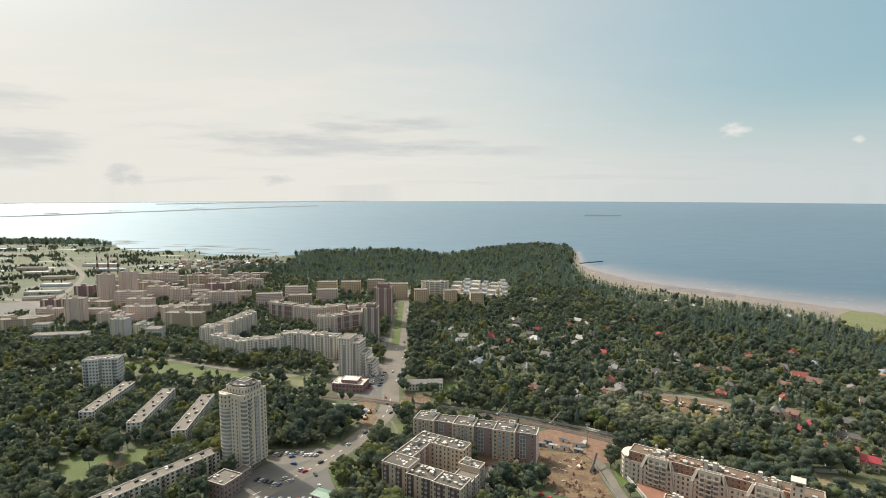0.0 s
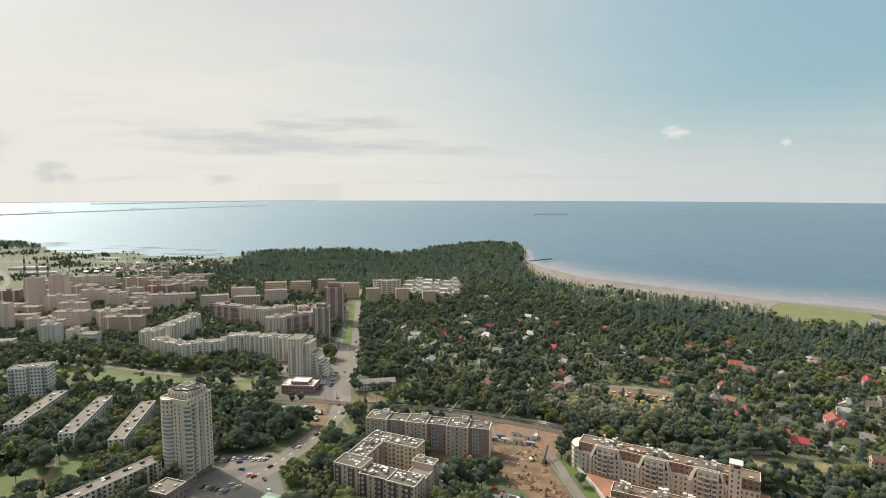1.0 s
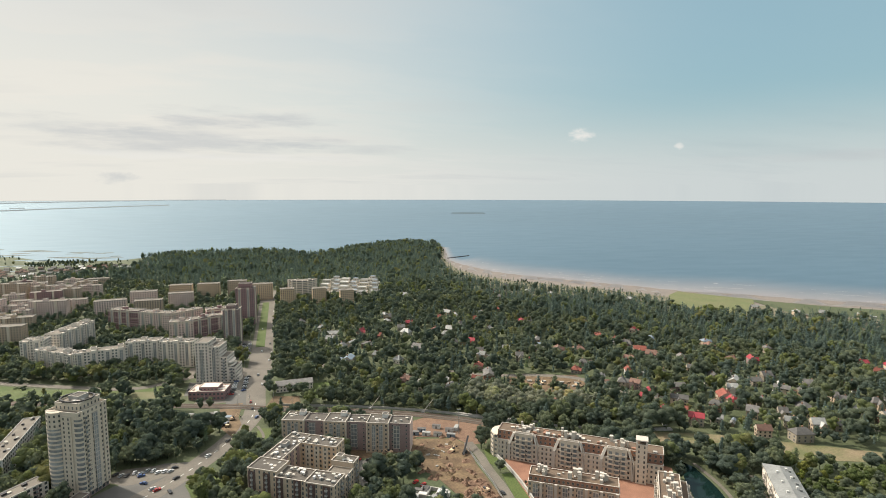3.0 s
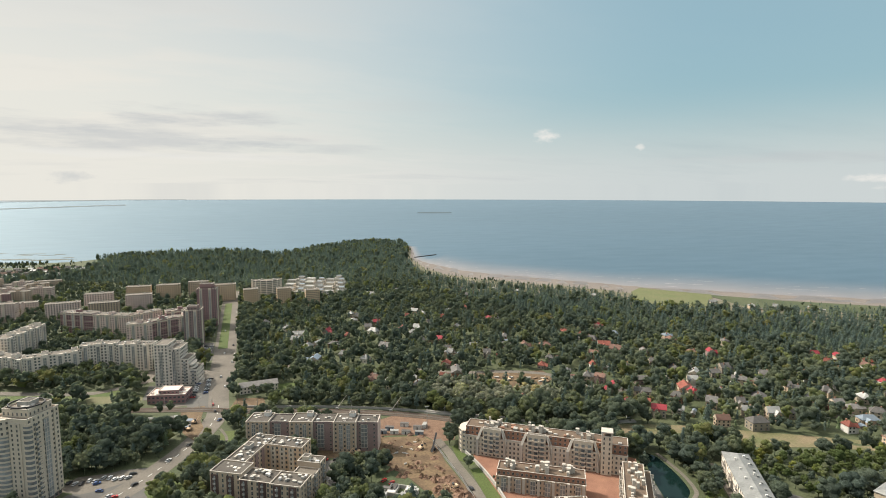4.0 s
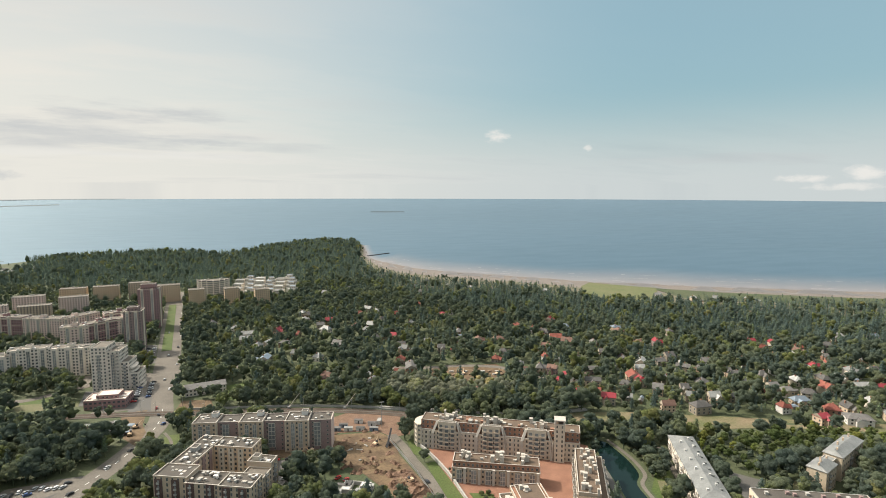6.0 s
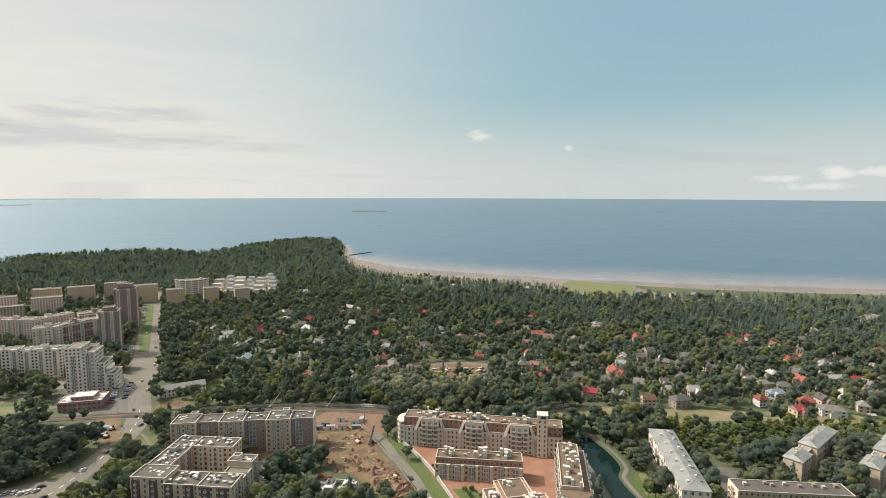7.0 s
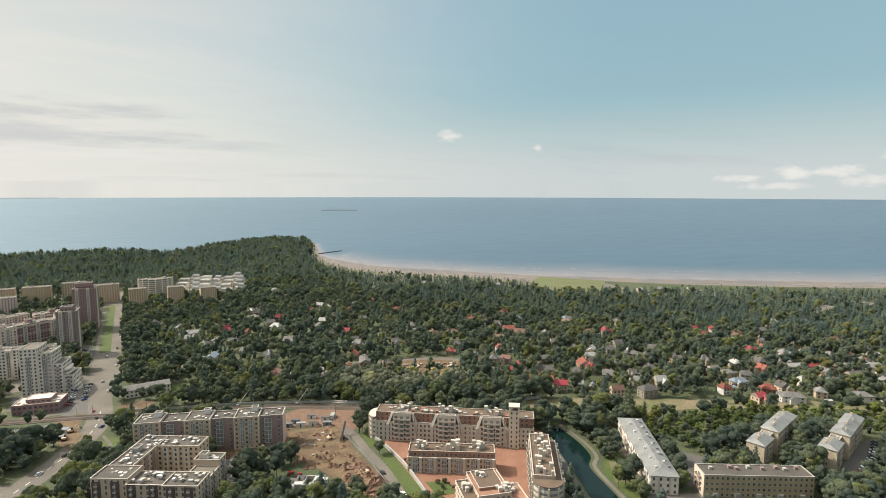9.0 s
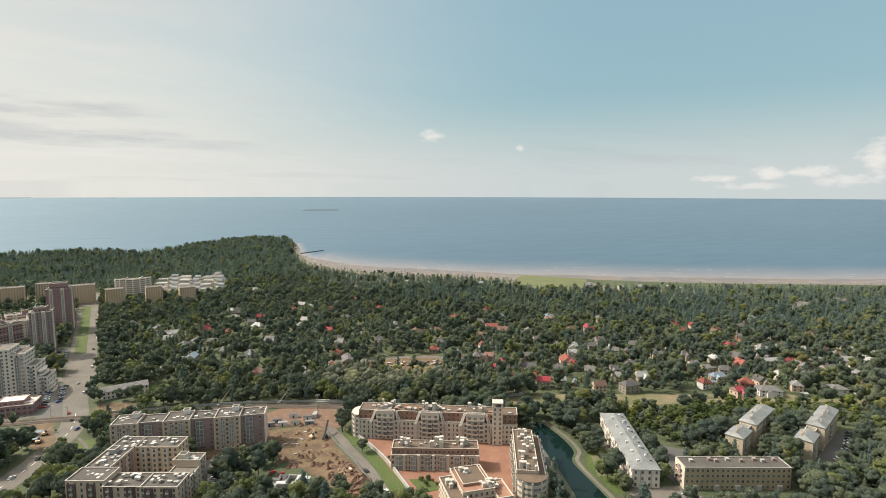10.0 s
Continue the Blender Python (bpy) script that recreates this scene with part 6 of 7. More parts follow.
HOUSES += [(589, 281, 'r2'), (637, 315, 'b2'), (565, 306, 's2'), (657, 394, 'p2'), (691, 376, 'B2'), (481, 341, 's2'), (539, 309, 'p2'), (85, 483, 'b2'), (96, 468, 'p2'), (117, 474, 'p2'), (120, 455, 'p2'), (178, 596, 'R3'), (179, 555, 's2'), (162, 506, 'r2'), (163, 476, 's3'), (191, 745, 'p3'), (196, 722, 'p2'), (240, 732, 'p2'), (112, 678, 's2'), (113, 646, 'p2'), (152, 888, 'p3'), (313, 891, 's2'), (352, 940, 's2'), (298, 836, 's2'), (328, 863, 's2'), (369, 874, 'p2'), (213, 523, 's2'), (211, 558, 'p1'), (263, 535, 'b2'), (246, 544, 's2')]
HOUSES += [(25, 666, 'p3'), (21, 642, 'p2'), (33, 606, 'p2'), (44, 617, 'p2'), (27, 555, 'B3'), (37, 561, 'B2'), (-14, 731, 's2'), (12, 696, 'p2'), (62, 607, 's2'), (66, 570, 'p1'), (399, 844, 'p1'), (502, 768, 'p2'), (203, 919, 'p1'), (104, 734, 's2'), (288, 535, 'b2'), (271, 492, 's1'), (189, 669, 's1'), (381, 484, 's2'), (367, 451, 's1'), (394, 436, 'b2'), (441, 386, 's1'), (434, 356, 's1'), (362, 338, 's1'), (320, 314, 'b1'), (320, 362, 's1'), (434, 346, 's1'), (453, 335, 's2'), (442, 303, 's1'), (545, 264, 's1'), (516, 262, 's2')]
HOUSES += [(546, 228, 's1'), (559, 221, 's2'), (685, 625, 'p2'), (714, 609, 'p2'), (764, 594, 'p1'), (656, 672, 'p2'), (607, 374, 's1'), (530, 245, 's2')]
ROOFS = {"R": ("brightred", "bright red metal"), "r": ("redroof", "dull red tiled"), "b": ("brownroof", "brown tiled"), "s": ("slate", "grey slate"), "p": ("paleroof", "pale metal"), "B": ("blueroof", "blue-grey metal")}
WALLS = [("housewall", "cream rendered"), ("white", "white"), ("beige", "beige brick"), ("wood", "timber"), ("yellow", "yellow rendered"), ("brownwall", "brown brick"), ("greywall", "pale grey rendered"), ("terracotta", "red brick")]
rh = random.Random(12)


def house(x, y, code):
    roof, rname = ROOFS[code[0]]
    wall, wname = rh.choice(WALLS[:3] if code[0] in "pB" else WALLS[:1] * 2 + WALLS[2:])
    s = {"1": 0.75, "2": 1.0, "3": 1.35}[code[1]]
    w, d, h = rh.uniform(7.5, 13.5) * s, rh.uniform(6.5, 9.5) * s, rh.uniform(3.8, 6.2) * (0.85 + 0.2 * s)
    a = rh.choice((-30, 60)) + rh.uniform(-22, 22)
    th = thing("house", "%s house with %s roof among trees" % (wname, rname), "house", pose(x, y, 0, 0, 0, a), "garden houses")
    footprint(x, y, a, -w / 2, -d / 2, w / 2, d / 2, 1.0)
    D = Vector((-x, -y)).normalized() * (8 if y < 450 else 13)
    BARE.append(([(x - D.y * 0.5, y + D.x * 0.5), (x + D.y * 0.5, y - D.x * 0.5), (x + D.x + D.y * 0.4, y + D.y - D.x * 0.4), (x + D.x - D.y * 0.4, y + D.y + D.x * 0.4)], 2.0))
    b = Build()
    b.prism([(-w / 2, -d / 2), (w / 2, -d / 2), (w / 2, d / 2), (-w / 2, d / 2)], 0, h)
    wl = part("wall", b, M[wall], th)
    rise = rh.uniform(2.4, 4.2)
    gable = rh.random() < 0.6
    rf = hipped(th, -w / 2, -d / 2, w / 2, d / 2, h + 0.15, rise, M[roof], 0.5, 0.0 if gable else 0.8)
    if rh.random() < 0.55:      # cross wing or porch
        b = Build()
        u = rh.uniform(-w * 0.2, w * 0.2)
        b.prism([(u - 2.2, -d / 2 - 2.6), (u + 2.2, -d / 2 - 2.6), (u + 2.2, -d / 2), (u - 2.2, -d / 2)], 0, h * 0.8)
        part("wing", b, M[wall], th)
        b = Build()
        z0, z1 = h * 0.8, h + rise * 0.55
        A, B_, C_, D_ = (u - 2.6, -d / 2 - 3, z0), (u + 2.6, -d / 2 - 3, z0), (u + 2.6, 0, z0), (u - 2.6, 0, z0)
        r0, r1 = (u, -d / 2 - 3, z1), (u, 0, z1)
        b.face([B_, C_, r1, r0])
        b.face([D_, A, r0, r1])
        b.face([A, B_, r0], 1)
        part("wing_roof", b, [M[roof], M[wall]], th)
    b = Build()
    b.box(-0.4, -0.4, 0, 0.4, 0.4, 2.2)
    b.box(-0.5, -0.5, 2.2, 0.5, 0.5, 2.35)
    part("chimney", b, M["terracotta"], rf, "", pose(w * rh.uniform(-0.3, 0.3), d * 0.12, h + rise * 0.5))
    b = Build()
    for j in range(1 if h < 4.6 else 2):
        z = 1.0 + j * 2.6
        for k in range(3):
            u = -w / 2 + w * (k + 0.5) / 3
            b.box(u - 0.65, -d / 2 - 0.06, z, u + 0.65, -d / 2 + 0.02, z + 1.4)
        for k in range(2):
            v = -d / 2 + d * (k + 0.5) / 2
            b.box(w / 2 - 0.02, v - 0.65, z, w / 2 + 0.06, v + 0.65, z + 1.4)
            b.box(-w / 2 - 0.06, v - 0.65, z, -w / 2 + 0.02, v + 0.65, z + 1.4)
    tagged(part("glazing", b, M["glass"], wl), kind="stuff")
    if code[1] == "3":
        b = Build()
        b.box(w * 0.25, -d / 2 - 0.08, 0, w * 0.25 + 1.0, -d / 2 + 0.02, 2.1)
        part("door", b, M["wood"], wl)


# more houses half hidden in the gardens
GARDENS = [(-30, 600), (80, 520), (180, 410), (245, 345), (400, 270), (520, 180), (700, 100), (760, 200), (640, 330), (560, 420), (480, 510), (420, 590), (360, 660), (310, 760), (300, 900), (120, 800), (-20, 760)]
while len(HOUSES) < 176:
    x, y = rh.uniform(40, 700), rh.uniform(190, 760)
    if inside(np.array([x]), np.array([y]), GARDENS)[0] and min(math.hypot(x - q[0], y - q[1]) for q in HOUSES) > 17 and not any(inside(np.array([x]), np.array([y]), q[0])[0] for q in BARE):
        HOUSES.append((round(x), round(y), rh.choice(("s2", "r2", "b2", "p2", "s1", "r1", "R2", "p1"))))
for x, y, code in HOUSES:
    house(x, y, code)
rg = random.Random(44)
made = 0
while made < 90:
    hx, hy, _ = rg.choice(HOUSES)
    x, y = hx + rg.uniform(-14, 14), hy + rg.uniform(-16, 6)
    if y > 620 or any(math.hypot(x - q[0], y - q[1]) < 8 for q in HOUSES) or any(inside(np.array([x]), np.array([y]), q[0])[0] for q in BARE if len(q[0]) > 4):
        continue
    made += 1
    w, d, h, a = rg.uniform(3, 6), rg.uniform(2.5, 4), rg.uniform(2.2, 2.8), rg.choice((-30, 60)) + rg.uniform(-15, 15)
    roof = rg.choice(("paleroof", "paleroof", "slate", "redroof", "brownroof", "blueroof"))
    th = thing("garden_shed", "small garden shed with a %s roof" % {"paleroof": "pale metal", "slate": "grey", "redroof": "red", "brownroof": "brown", "blueroof": "blue-grey"}[roof], "shed", pose(x, y, 0, 0, 0, a), "garden sheds")
    footprint(x, y, a, -w / 2, -d / 2, w / 2, d / 2, 1.5)
    b = Build()
    b.prism([(-w / 2, -d / 2), (w / 2, -d / 2), (w / 2, d / 2), (-w / 2, d / 2)], 0, h)
    part("wall", b, M[rg.choice(("wood", "white", "housewall", "greywall"))], th)
    hipped(th, -w / 2, -d / 2, w / 2, d / 2, h + 0.1, rg.uniform(0.6, 1.4), M[roof], 0.3, 0.0)
# suburb rows on the low ground by the bay
for k in range(70):
    x, y = -690 + (k % 14) * 24 + rh.uniform(-6, 6), 1270 + (k // 14) * 34 + rh.uniform(-6, 6)
    th = thing("house", "small far house with a pale roof", "house", pose(x, y, 0, 0, 0, rh.uniform(-10, 10)), "far suburb houses")
    b = Build()
    b.prism([(-5, -4), (5, -4), (5, 4), (-5, 4)], 0, 4)
    part("wall", b, M["housewall"], th)
    hipped(th, -5, -4, 5, 4, 4.1, 2.8, M[rh.choice(("paleroof", "slate", "brownroof"))], 0.4, 0.0)
    footprint(x, y, 0, -5, -4, 5, 4, 1)


# ---- trees ----
PHI = (1 + 5 ** 0.5) / 2
ICO_V = np.array([(-1, PHI, 0), (1, PHI, 0), (-1, -PHI, 0), (1, -PHI, 0), (0, -1, PHI), (0, 1, PHI), (0, -1, -PHI), (0, 1, -PHI), (PHI, 0, -1), (PHI, 0, 1), (-PHI, 0, -1), (-PHI, 0, 1)]) / math.hypot(1, PHI)
ICO_F = [(0, 11, 5), (0, 5, 1), (0, 1, 7), (0, 7, 10), (0, 10, 11), (1, 5, 9), (5, 11, 4), (11, 10, 2), (10, 7, 6), (7, 1, 8), (3, 9, 4), (3, 4, 2), (3, 2, 6), (3, 6, 8), (3, 8, 9), (4, 9, 5), (2, 4, 11), (6, 2, 10), (8, 6, 7), (9, 8, 1)]


def finer(v, f):
    """An icosphere split once."""
    v, mid, out = [tuple(p) for p in v], {}, []
    for a, b, c in f:
        m = []
        for p, q in ((a, b), (b, c), (c, a)):
            k = (min(p, q), max(p, q))
            if k not in mid:
                w = (np.array(v[p]) + v[q]) / 2
                mid[k] = len(v)
                v.append(tuple(w / np.linalg.norm(w)))
            m.append(mid[k])
        out += [(a, m[0], m[2]), (b, m[1], m[0]), (c, m[2], m[1]), tuple(m)]
    return np.array(v), out


BALL = [(ICO_V, ICO_F), finer(ICO_V, ICO_F)]


def lump(g, c, r, flat=0.8, rough=0.25, fine=0):
    v, f = BALL[fine]
    v = v * r * (1 + 0.7 * rough * g.uniform(-1, 1, (len(v), 1))) * (1, 1, flat)
    return v + c, np.array(f)


def leaf_tris(g, centre, radius, n, size, flat=0.85):
    """Clumps of leaves: tilted triangles standing out from a rounded crown."""
    d = g.normal(size=(n, 3))
    d[:, 2] = np.abs(d[:, 2]) * 0.9 - 0.25
    d /= np.linalg.norm(d, axis=1)[:, None]
    p = centre + d * radius * g.uniform(0.92, 1.22, (n, 1)) * (1, 1, flat)
    a = np.cross(d, g.normal(size=(n, 3)))
    a /= np.linalg.norm(a, axis=1)[:, None]
    b = np.cross(d, a) + d * g.uniform(-0.35, 0.35, (n, 1))
    s = size * g.uniform(0.7, 1.3, (n, 1))
    v = np.stack([p - a * s, p + a * s - b * s * 0.3, p + b * s * 1.2], 1).reshape(-1, 3)
    return v, np.arange(3 * n).reshape(n, 3)


def merge(bits):
    vs, fs, k = [], [], 0
    for v, f in bits:
        vs.append(v)
        fs.append(f + k)
        k += len(v)
    return np.concatenate(vs), np.concatenate(fs)


def leafy(seed, lod):
    """Broad billowing crown of a 12 m tree: boughs of leaf clumps round a core, loose leaves along the outline."""
    g = np.random.default_rng(seed)
    zc = 7.0
    n, leaves, size, fine = ((14, 330, 0.42, 1), (8, 112, 0.5, 0), (4, 26, 0.75, 0), (2, 6, 1.1, 0))[lod]
    wide, tall = (g.uniform(3.0, 4.1) if lod < 2 else g.uniform(2.6, 3.6)), g.uniform(4.2, 5.2)
    bits = [lump(g, np.array((0, 0, zc - 0.3)), wide * 0.74, tall / wide, 0.3, 1 if lod < 1 else 0)]
    for k in range(n):
        t, up_ = k * 2.4 + g.uniform(-0.5, 0.5), 1 - 1.55 * (k + 0.4) / n
        q = math.sqrt(max(0.05, 1 - up_ * up_)) * 0.66
        c = np.array((wide * q * math.cos(t), wide * q * math.sin(t), zc + tall * up_ * 0.66))
        rr = wide * g.uniform(0.34, 0.52) * (1.25 if lod > 1 else 1.0)
        bits.append(lump(g, c, rr, 0.85, 0.3, fine if k % 2 else 0))
        bits.append(leaf_tris(g, c, rr, max(3, leaves // n), size))
    return merge(bits)


def speck(seed):
    """A far crown: one ragged lump."""
    g = np.random.default_rng(seed)
    return merge([lump(g, np.array((0, 0, 5.6)), 3.4, 1.6, 0.5), lump(g, np.array((g.uniform(-1.5, 1.5), g.uniform(-1.5, 1.5), 9.0)), 2.4, 1.1, 0.4)])


def piney(seed, lod):
    """A 17 m pine: bare lower stem, tapering ragged crown in tiers."""
    g = np.random.default_rng(seed)
    tiers, pts, tuft = ((7, 9, 90), (6, 8, 30), (5, 7, 12), (4, 5, 5))[lod]
    bits = []
    for k in range(tiers):
        f = k / (tiers - 1)
        z0, r = 5.0 + f * 8.6, 2.6 * (1 - f * 0.58) * g.uniform(0.85, 1.15)
        t = np.arange(pts) * 6.2832 / pts + g.uniform(0, 1)
        rad = r * np.where(np.arange(pts) % 2, 0.62, 1.0) * g.uniform(0.85, 1.15, pts)
        ring = np.stack([rad * np.cos(t), rad * np.sin(t), np.full(pts, z0) + g.uniform(-0.5, 0.3, pts)], 1)
        v = np.concatenate([ring, [(g.uniform(-0.3, 0.3), g.uniform(-0.3, 0.3), z0 + 2.7 - f * 1.0)]])
        bits.append((v, np.array([(i, (i + 1) % pts, pts) for i in range(pts)])))
    bits.append(leaf_tris(g, np.array((0, 0, 10.0)), 1.9, tuft, 0.6 if lod < 2 else 1.0, 1.7))
    return merge(bits)


def stem(h, r, n=4):
    t = np.arange(n) * 6.2832 / n
    lo = np.stack([r * np.cos(t), r * np.sin(t), np.zeros(n)], 1)
    v = np.concatenate([lo, lo * (0.6, 0.6, 1) + (0, 0, h)])
    return v, np.array([(i, (i + 1) % n, n + i) for i in range(n)] + [((i + 1) % n, n + (i + 1) % n, n + i) for i in range(n)])


def big_mesh(name, v, f, mats, tint=None, index=None):
    me = bpy.data.meshes.new(name)
    me.vertices.add(len(v))
    me.vertices.foreach_set("co", np.ascontiguousarray(v, np.float32).ravel())
    me.loops.add(3 * len(f))
    me.loops.foreach_set("vertex_index", np.ascontiguousarray(f, np.int32).ravel())
    me.polygons.add(len(f))
    me.polygons.foreach_set("loop_start", np.arange(0, 3 * len(f), 3, dtype=np.int32))
    for m in mats:
        me.materials.append(m)
    if index is not None:
        me.polygons.foreach_set("material_index", index.astype(np.int32))
    if tint is not None:
        a = me.attributes.new("tint", "FLOAT", "POINT")
        a.data.foreach_set("value", tint.astype(np.float32))
    me.update(calc_edges=True)
    return me


def grove(name, label, x, y, h, kinds, mats, g):
    """Many trees as one mesh. kinds: templates for each material, chosen per tree by the number in the third column of kinds."""
    V, F, T, I, base = [], [], [], [], 0
    which, temps, unit = kinds
    pick = g.integers(0, 1 << 30, len(x))
    rot, wide, tint = g.uniform(0, 6.2832, len(x)), g.uniform(0.75, 1.3, len(x)), g.uniform(0, 1, len(x))
    for mi, tl in enumerate(temps):
        for ti, (tv, tf) in enumerate(tl):
            sel = np.where((which == mi) & (pick % len(tl) == ti))[0]
            if not len(sel):
                continue
            s = h[sel] / unit[mi]
            c, sn, w = np.cos(rot[sel]), np.sin(rot[sel]), s * wide[sel]
            px = (tv[None, :, 0] * c[:, None] - tv[None, :, 1] * sn[:, None]) * w[:, None] + x[sel, None]
            py = (tv[None, :, 0] * sn[:, None] + tv[None, :, 1] * c[:, None]) * w[:, None] + y[sel, None]
            pz = tv[None, :, 2] * s[:, None]
            V.append(np.stack([px, py, pz], 2).reshape(-1, 3))
            F.append((tf[None] + (np.arange(len(sel)) * len(tv))[:, None, None]).reshape(-1, 3) + base)
            T.append(np.repeat(tint[sel], len(tv)))
            I.append(np.full(len(sel) * len(tf), mi))
            base += len(sel) * len(tv)
    if not V:
        return None
    me = big_mesh(name, np.concatenate(V), np.concatenate(F), mats, np.concatenate(T), np.concatenate(I))
    return tagged(new(name, me), label, "trees", kind="stuff")


gen = np.random.default_rng(4)


def scatter(x0, y0, x1, y1, step):
    X, Y = np.meshgrid(np.arange(x0, x1, step), np.arange(y0, y1, step))
    X = X.ravel() + gen.uniform(-0.5, 0.5, X.size) * step * 0.95
    Y = Y.ravel() + gen.uniform(-0.5, 0.5, Y.size) * step * 0.95
    ok = inside(X, Y, land) | inside(X, Y, DUNES)
    az = np.degrees(np.arctan2(X, Y))
    ok &= (az > -47) & (az < 76)
    return X[ok], Y[ok]


def clear(X, Y, grow):
    ok = np.ones(len(X), bool)
    for poly, m in BARE:
        xs, ys = [p[0] for p in poly], [p[1] for p in poly]
        box = np.where((X > min(xs) - 6) & (X < max(xs) + 6) & (Y > min(ys) - 6) & (Y < max(ys) + 6))[0]
        if len(box):
            bad = inside(X[box], Y[box], poly)
            if m and grow:
                bad |= near_line(X[box], Y[box], poly + poly[:1], m * grow)
            ok[box[bad]] = False
    return ok


RAIL = smooth([(-420, 560), (-250, 515), (-170, 495), (-110, 476), (-60, 462), (-24, 448), (35, 430), (80, 412), (109, 397), (132, 382), (165, 364), (205, 346), (240, 336)], 5)
BARE.append((ribbon(RAIL, 13), 1.0))
LOD = {l: ([leafy(10 * l + k, l) for k in range(5)], [piney(50 + 10 * l + k, l) for k in range(4)]) for l in range(4)}
LOD[4] = ([speck(90 + k) for k in range(5)], LOD[3][1])
trunk = stem(6.5, 0.22)
LOD[1] = tuple([merge([t, trunk]) for t in ts] for ts in LOD[1])
THIN = [[(-262, 328), (-263, 370), (-231, 361), (-219, 318), (-242, 312)], [(-234, 370), (-212, 374), (-195, 334), (-210, 324)], [(-360, 580), (-273, 562), (-235, 543), (-174, 535), (-127, 528), (-125, 513), (-189, 508), (-262, 512), (-323, 535)]]      # lawns with trees standing about
PINE_ZONE = [(230, 1040), (330, 1000), (430, 960), (560, 850), (700, 700), (900, 560), (1200, 420), (1900, 60), (1500, 0), (900, 190), (640, 330), (560, 420), (480, 510), (420, 590), (360, 660), (310, 760), (270, 880)]
WILLOWS = [(124, 428), (140, 446), (174, 425), (210, 412), (232, 398), (222, 378), (190, 388), (150, 398)]
SCRUB = [(262, 268), (330, 262), (400, 236), (470, 200), (450, 160), (410, 185), (360, 215), (300, 215), (280, 235)]
CITY_ZONE = [(-340, 620), (-120, 600), (-90, 990), (-400, 1200), (-620, 1150), (-660, 700)]
FLATS = [(-660, 600), (-620, 1150), (-400, 1350), (-400, 1560), (-1000, 1800), (-4700, 2400), (-4700, 500)]


def plant(X, Y, d0, d1, lod, name, label):
    d = np.hypot(X, Y)
    k = (d >= d0) & (d < d1)
    X, Y = X[k], Y[k]
    ok = clear(X, Y, 1.0)
    X, Y = X[ok], Y[ok]
    u = gen.uniform(0, 1, len(X))
    pine, gard, will, scr, city, flat, dune = [inside(X, Y, z) for z in (PINE_ZONE, GARDENS, WILLOWS, SCRUB, CITY_ZONE, FLATS, DUNES)]
    far = (Y > 1000) & ~flat & ~city
    keep = np.ones(len(X))
    keep[gard] = 0.74
    keep[city] = 0.85
    clump = np.sin(X * 0.021 + np.sin(Y * 0.013) * 2.0) + np.sin(Y * 0.034 + np.sin(X * 0.017) * 2.0) + 0.5 * np.sin(X * 0.09 + Y * 0.07)
    keep[flat] = np.where(clump[flat] > 0.5, 0.85, 0.04)
    keep[dune] = np.where(np.abs(X[dune] - 660) < 75, 0.06, 0.62)
    for z, k in zip(THIN, (0.07, 0.07, 0.16)):
        keep[inside(X, Y, z)] = k
    ok = u < keep
    which = np.zeros(len(X), int)
    pr = gen.uniform(0, 1, len(X))
    # far trees mostly take the needle colour with the haze painted in
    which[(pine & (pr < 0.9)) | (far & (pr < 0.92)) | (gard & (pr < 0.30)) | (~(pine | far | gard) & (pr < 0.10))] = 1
    which[will] = 2
    which[scr & (pr < 0.8)] = 3
    h = gen.normal(12.5, 2.8, len(X))
    h[gard] = gen.normal(12.0, 3.0, gard.sum())
    h[pine | far] = gen.normal(14.5, 2.6, (pine | far).sum())
    h[which == 1] += 1.5
    h[will] = gen.normal(13.5, 1.5, will.sum())
    h[scr] = gen.normal(8.0, 1.8, scr.sum())
    h[flat] = gen.normal(6.0, 1.5, flat.sum())
    h[city] = gen.normal(10.5, 2.0, city.sum())
    h[gard & (pr > 0.88)] += 5.0
    h[~(gard | city | flat | dune | scr | will) & (pr > 0.9)] += 4.0
    h[dune] = gen.normal(6.5, 1.6, dune.sum())
    h *= gen.uniform(0.8, 1.18, len(X))
    h = np.clip(h, 3.0, 20.0)
    lf, pn = LOD[lod]
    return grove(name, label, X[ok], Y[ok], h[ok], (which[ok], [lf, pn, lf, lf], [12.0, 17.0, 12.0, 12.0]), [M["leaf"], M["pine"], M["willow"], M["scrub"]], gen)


X, Y = scatter(-420, 60, 760, 620, 6.4)
NEAR = np.hypot(X, Y) < 352
nx, ny = X[NEAR], Y[NEAR]
ok = clear(nx, ny, 1.3)
nx, ny = nx[ok], ny[ok]
pick = gen.permutation(len(nx))
single = pick[:210]
plant(np.concatenate([X[~NEAR], nx[pick[210:]]]), np.concatenate([Y[~NEAR], ny[pick[210:]]]), 0, 450, 1, "park_trees", "dense leafy park and garden trees")
X, Y = scatter(-700, 60, 900, 870, 6.5)
plant(X, Y, 450, 860, 2, "town_trees", "dense mixed trees over gardens and streets")
X, Y = scatter(-1700, 60, 1900, 2050, 7.2)
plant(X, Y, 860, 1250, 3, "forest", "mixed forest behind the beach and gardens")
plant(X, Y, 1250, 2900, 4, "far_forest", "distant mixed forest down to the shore")

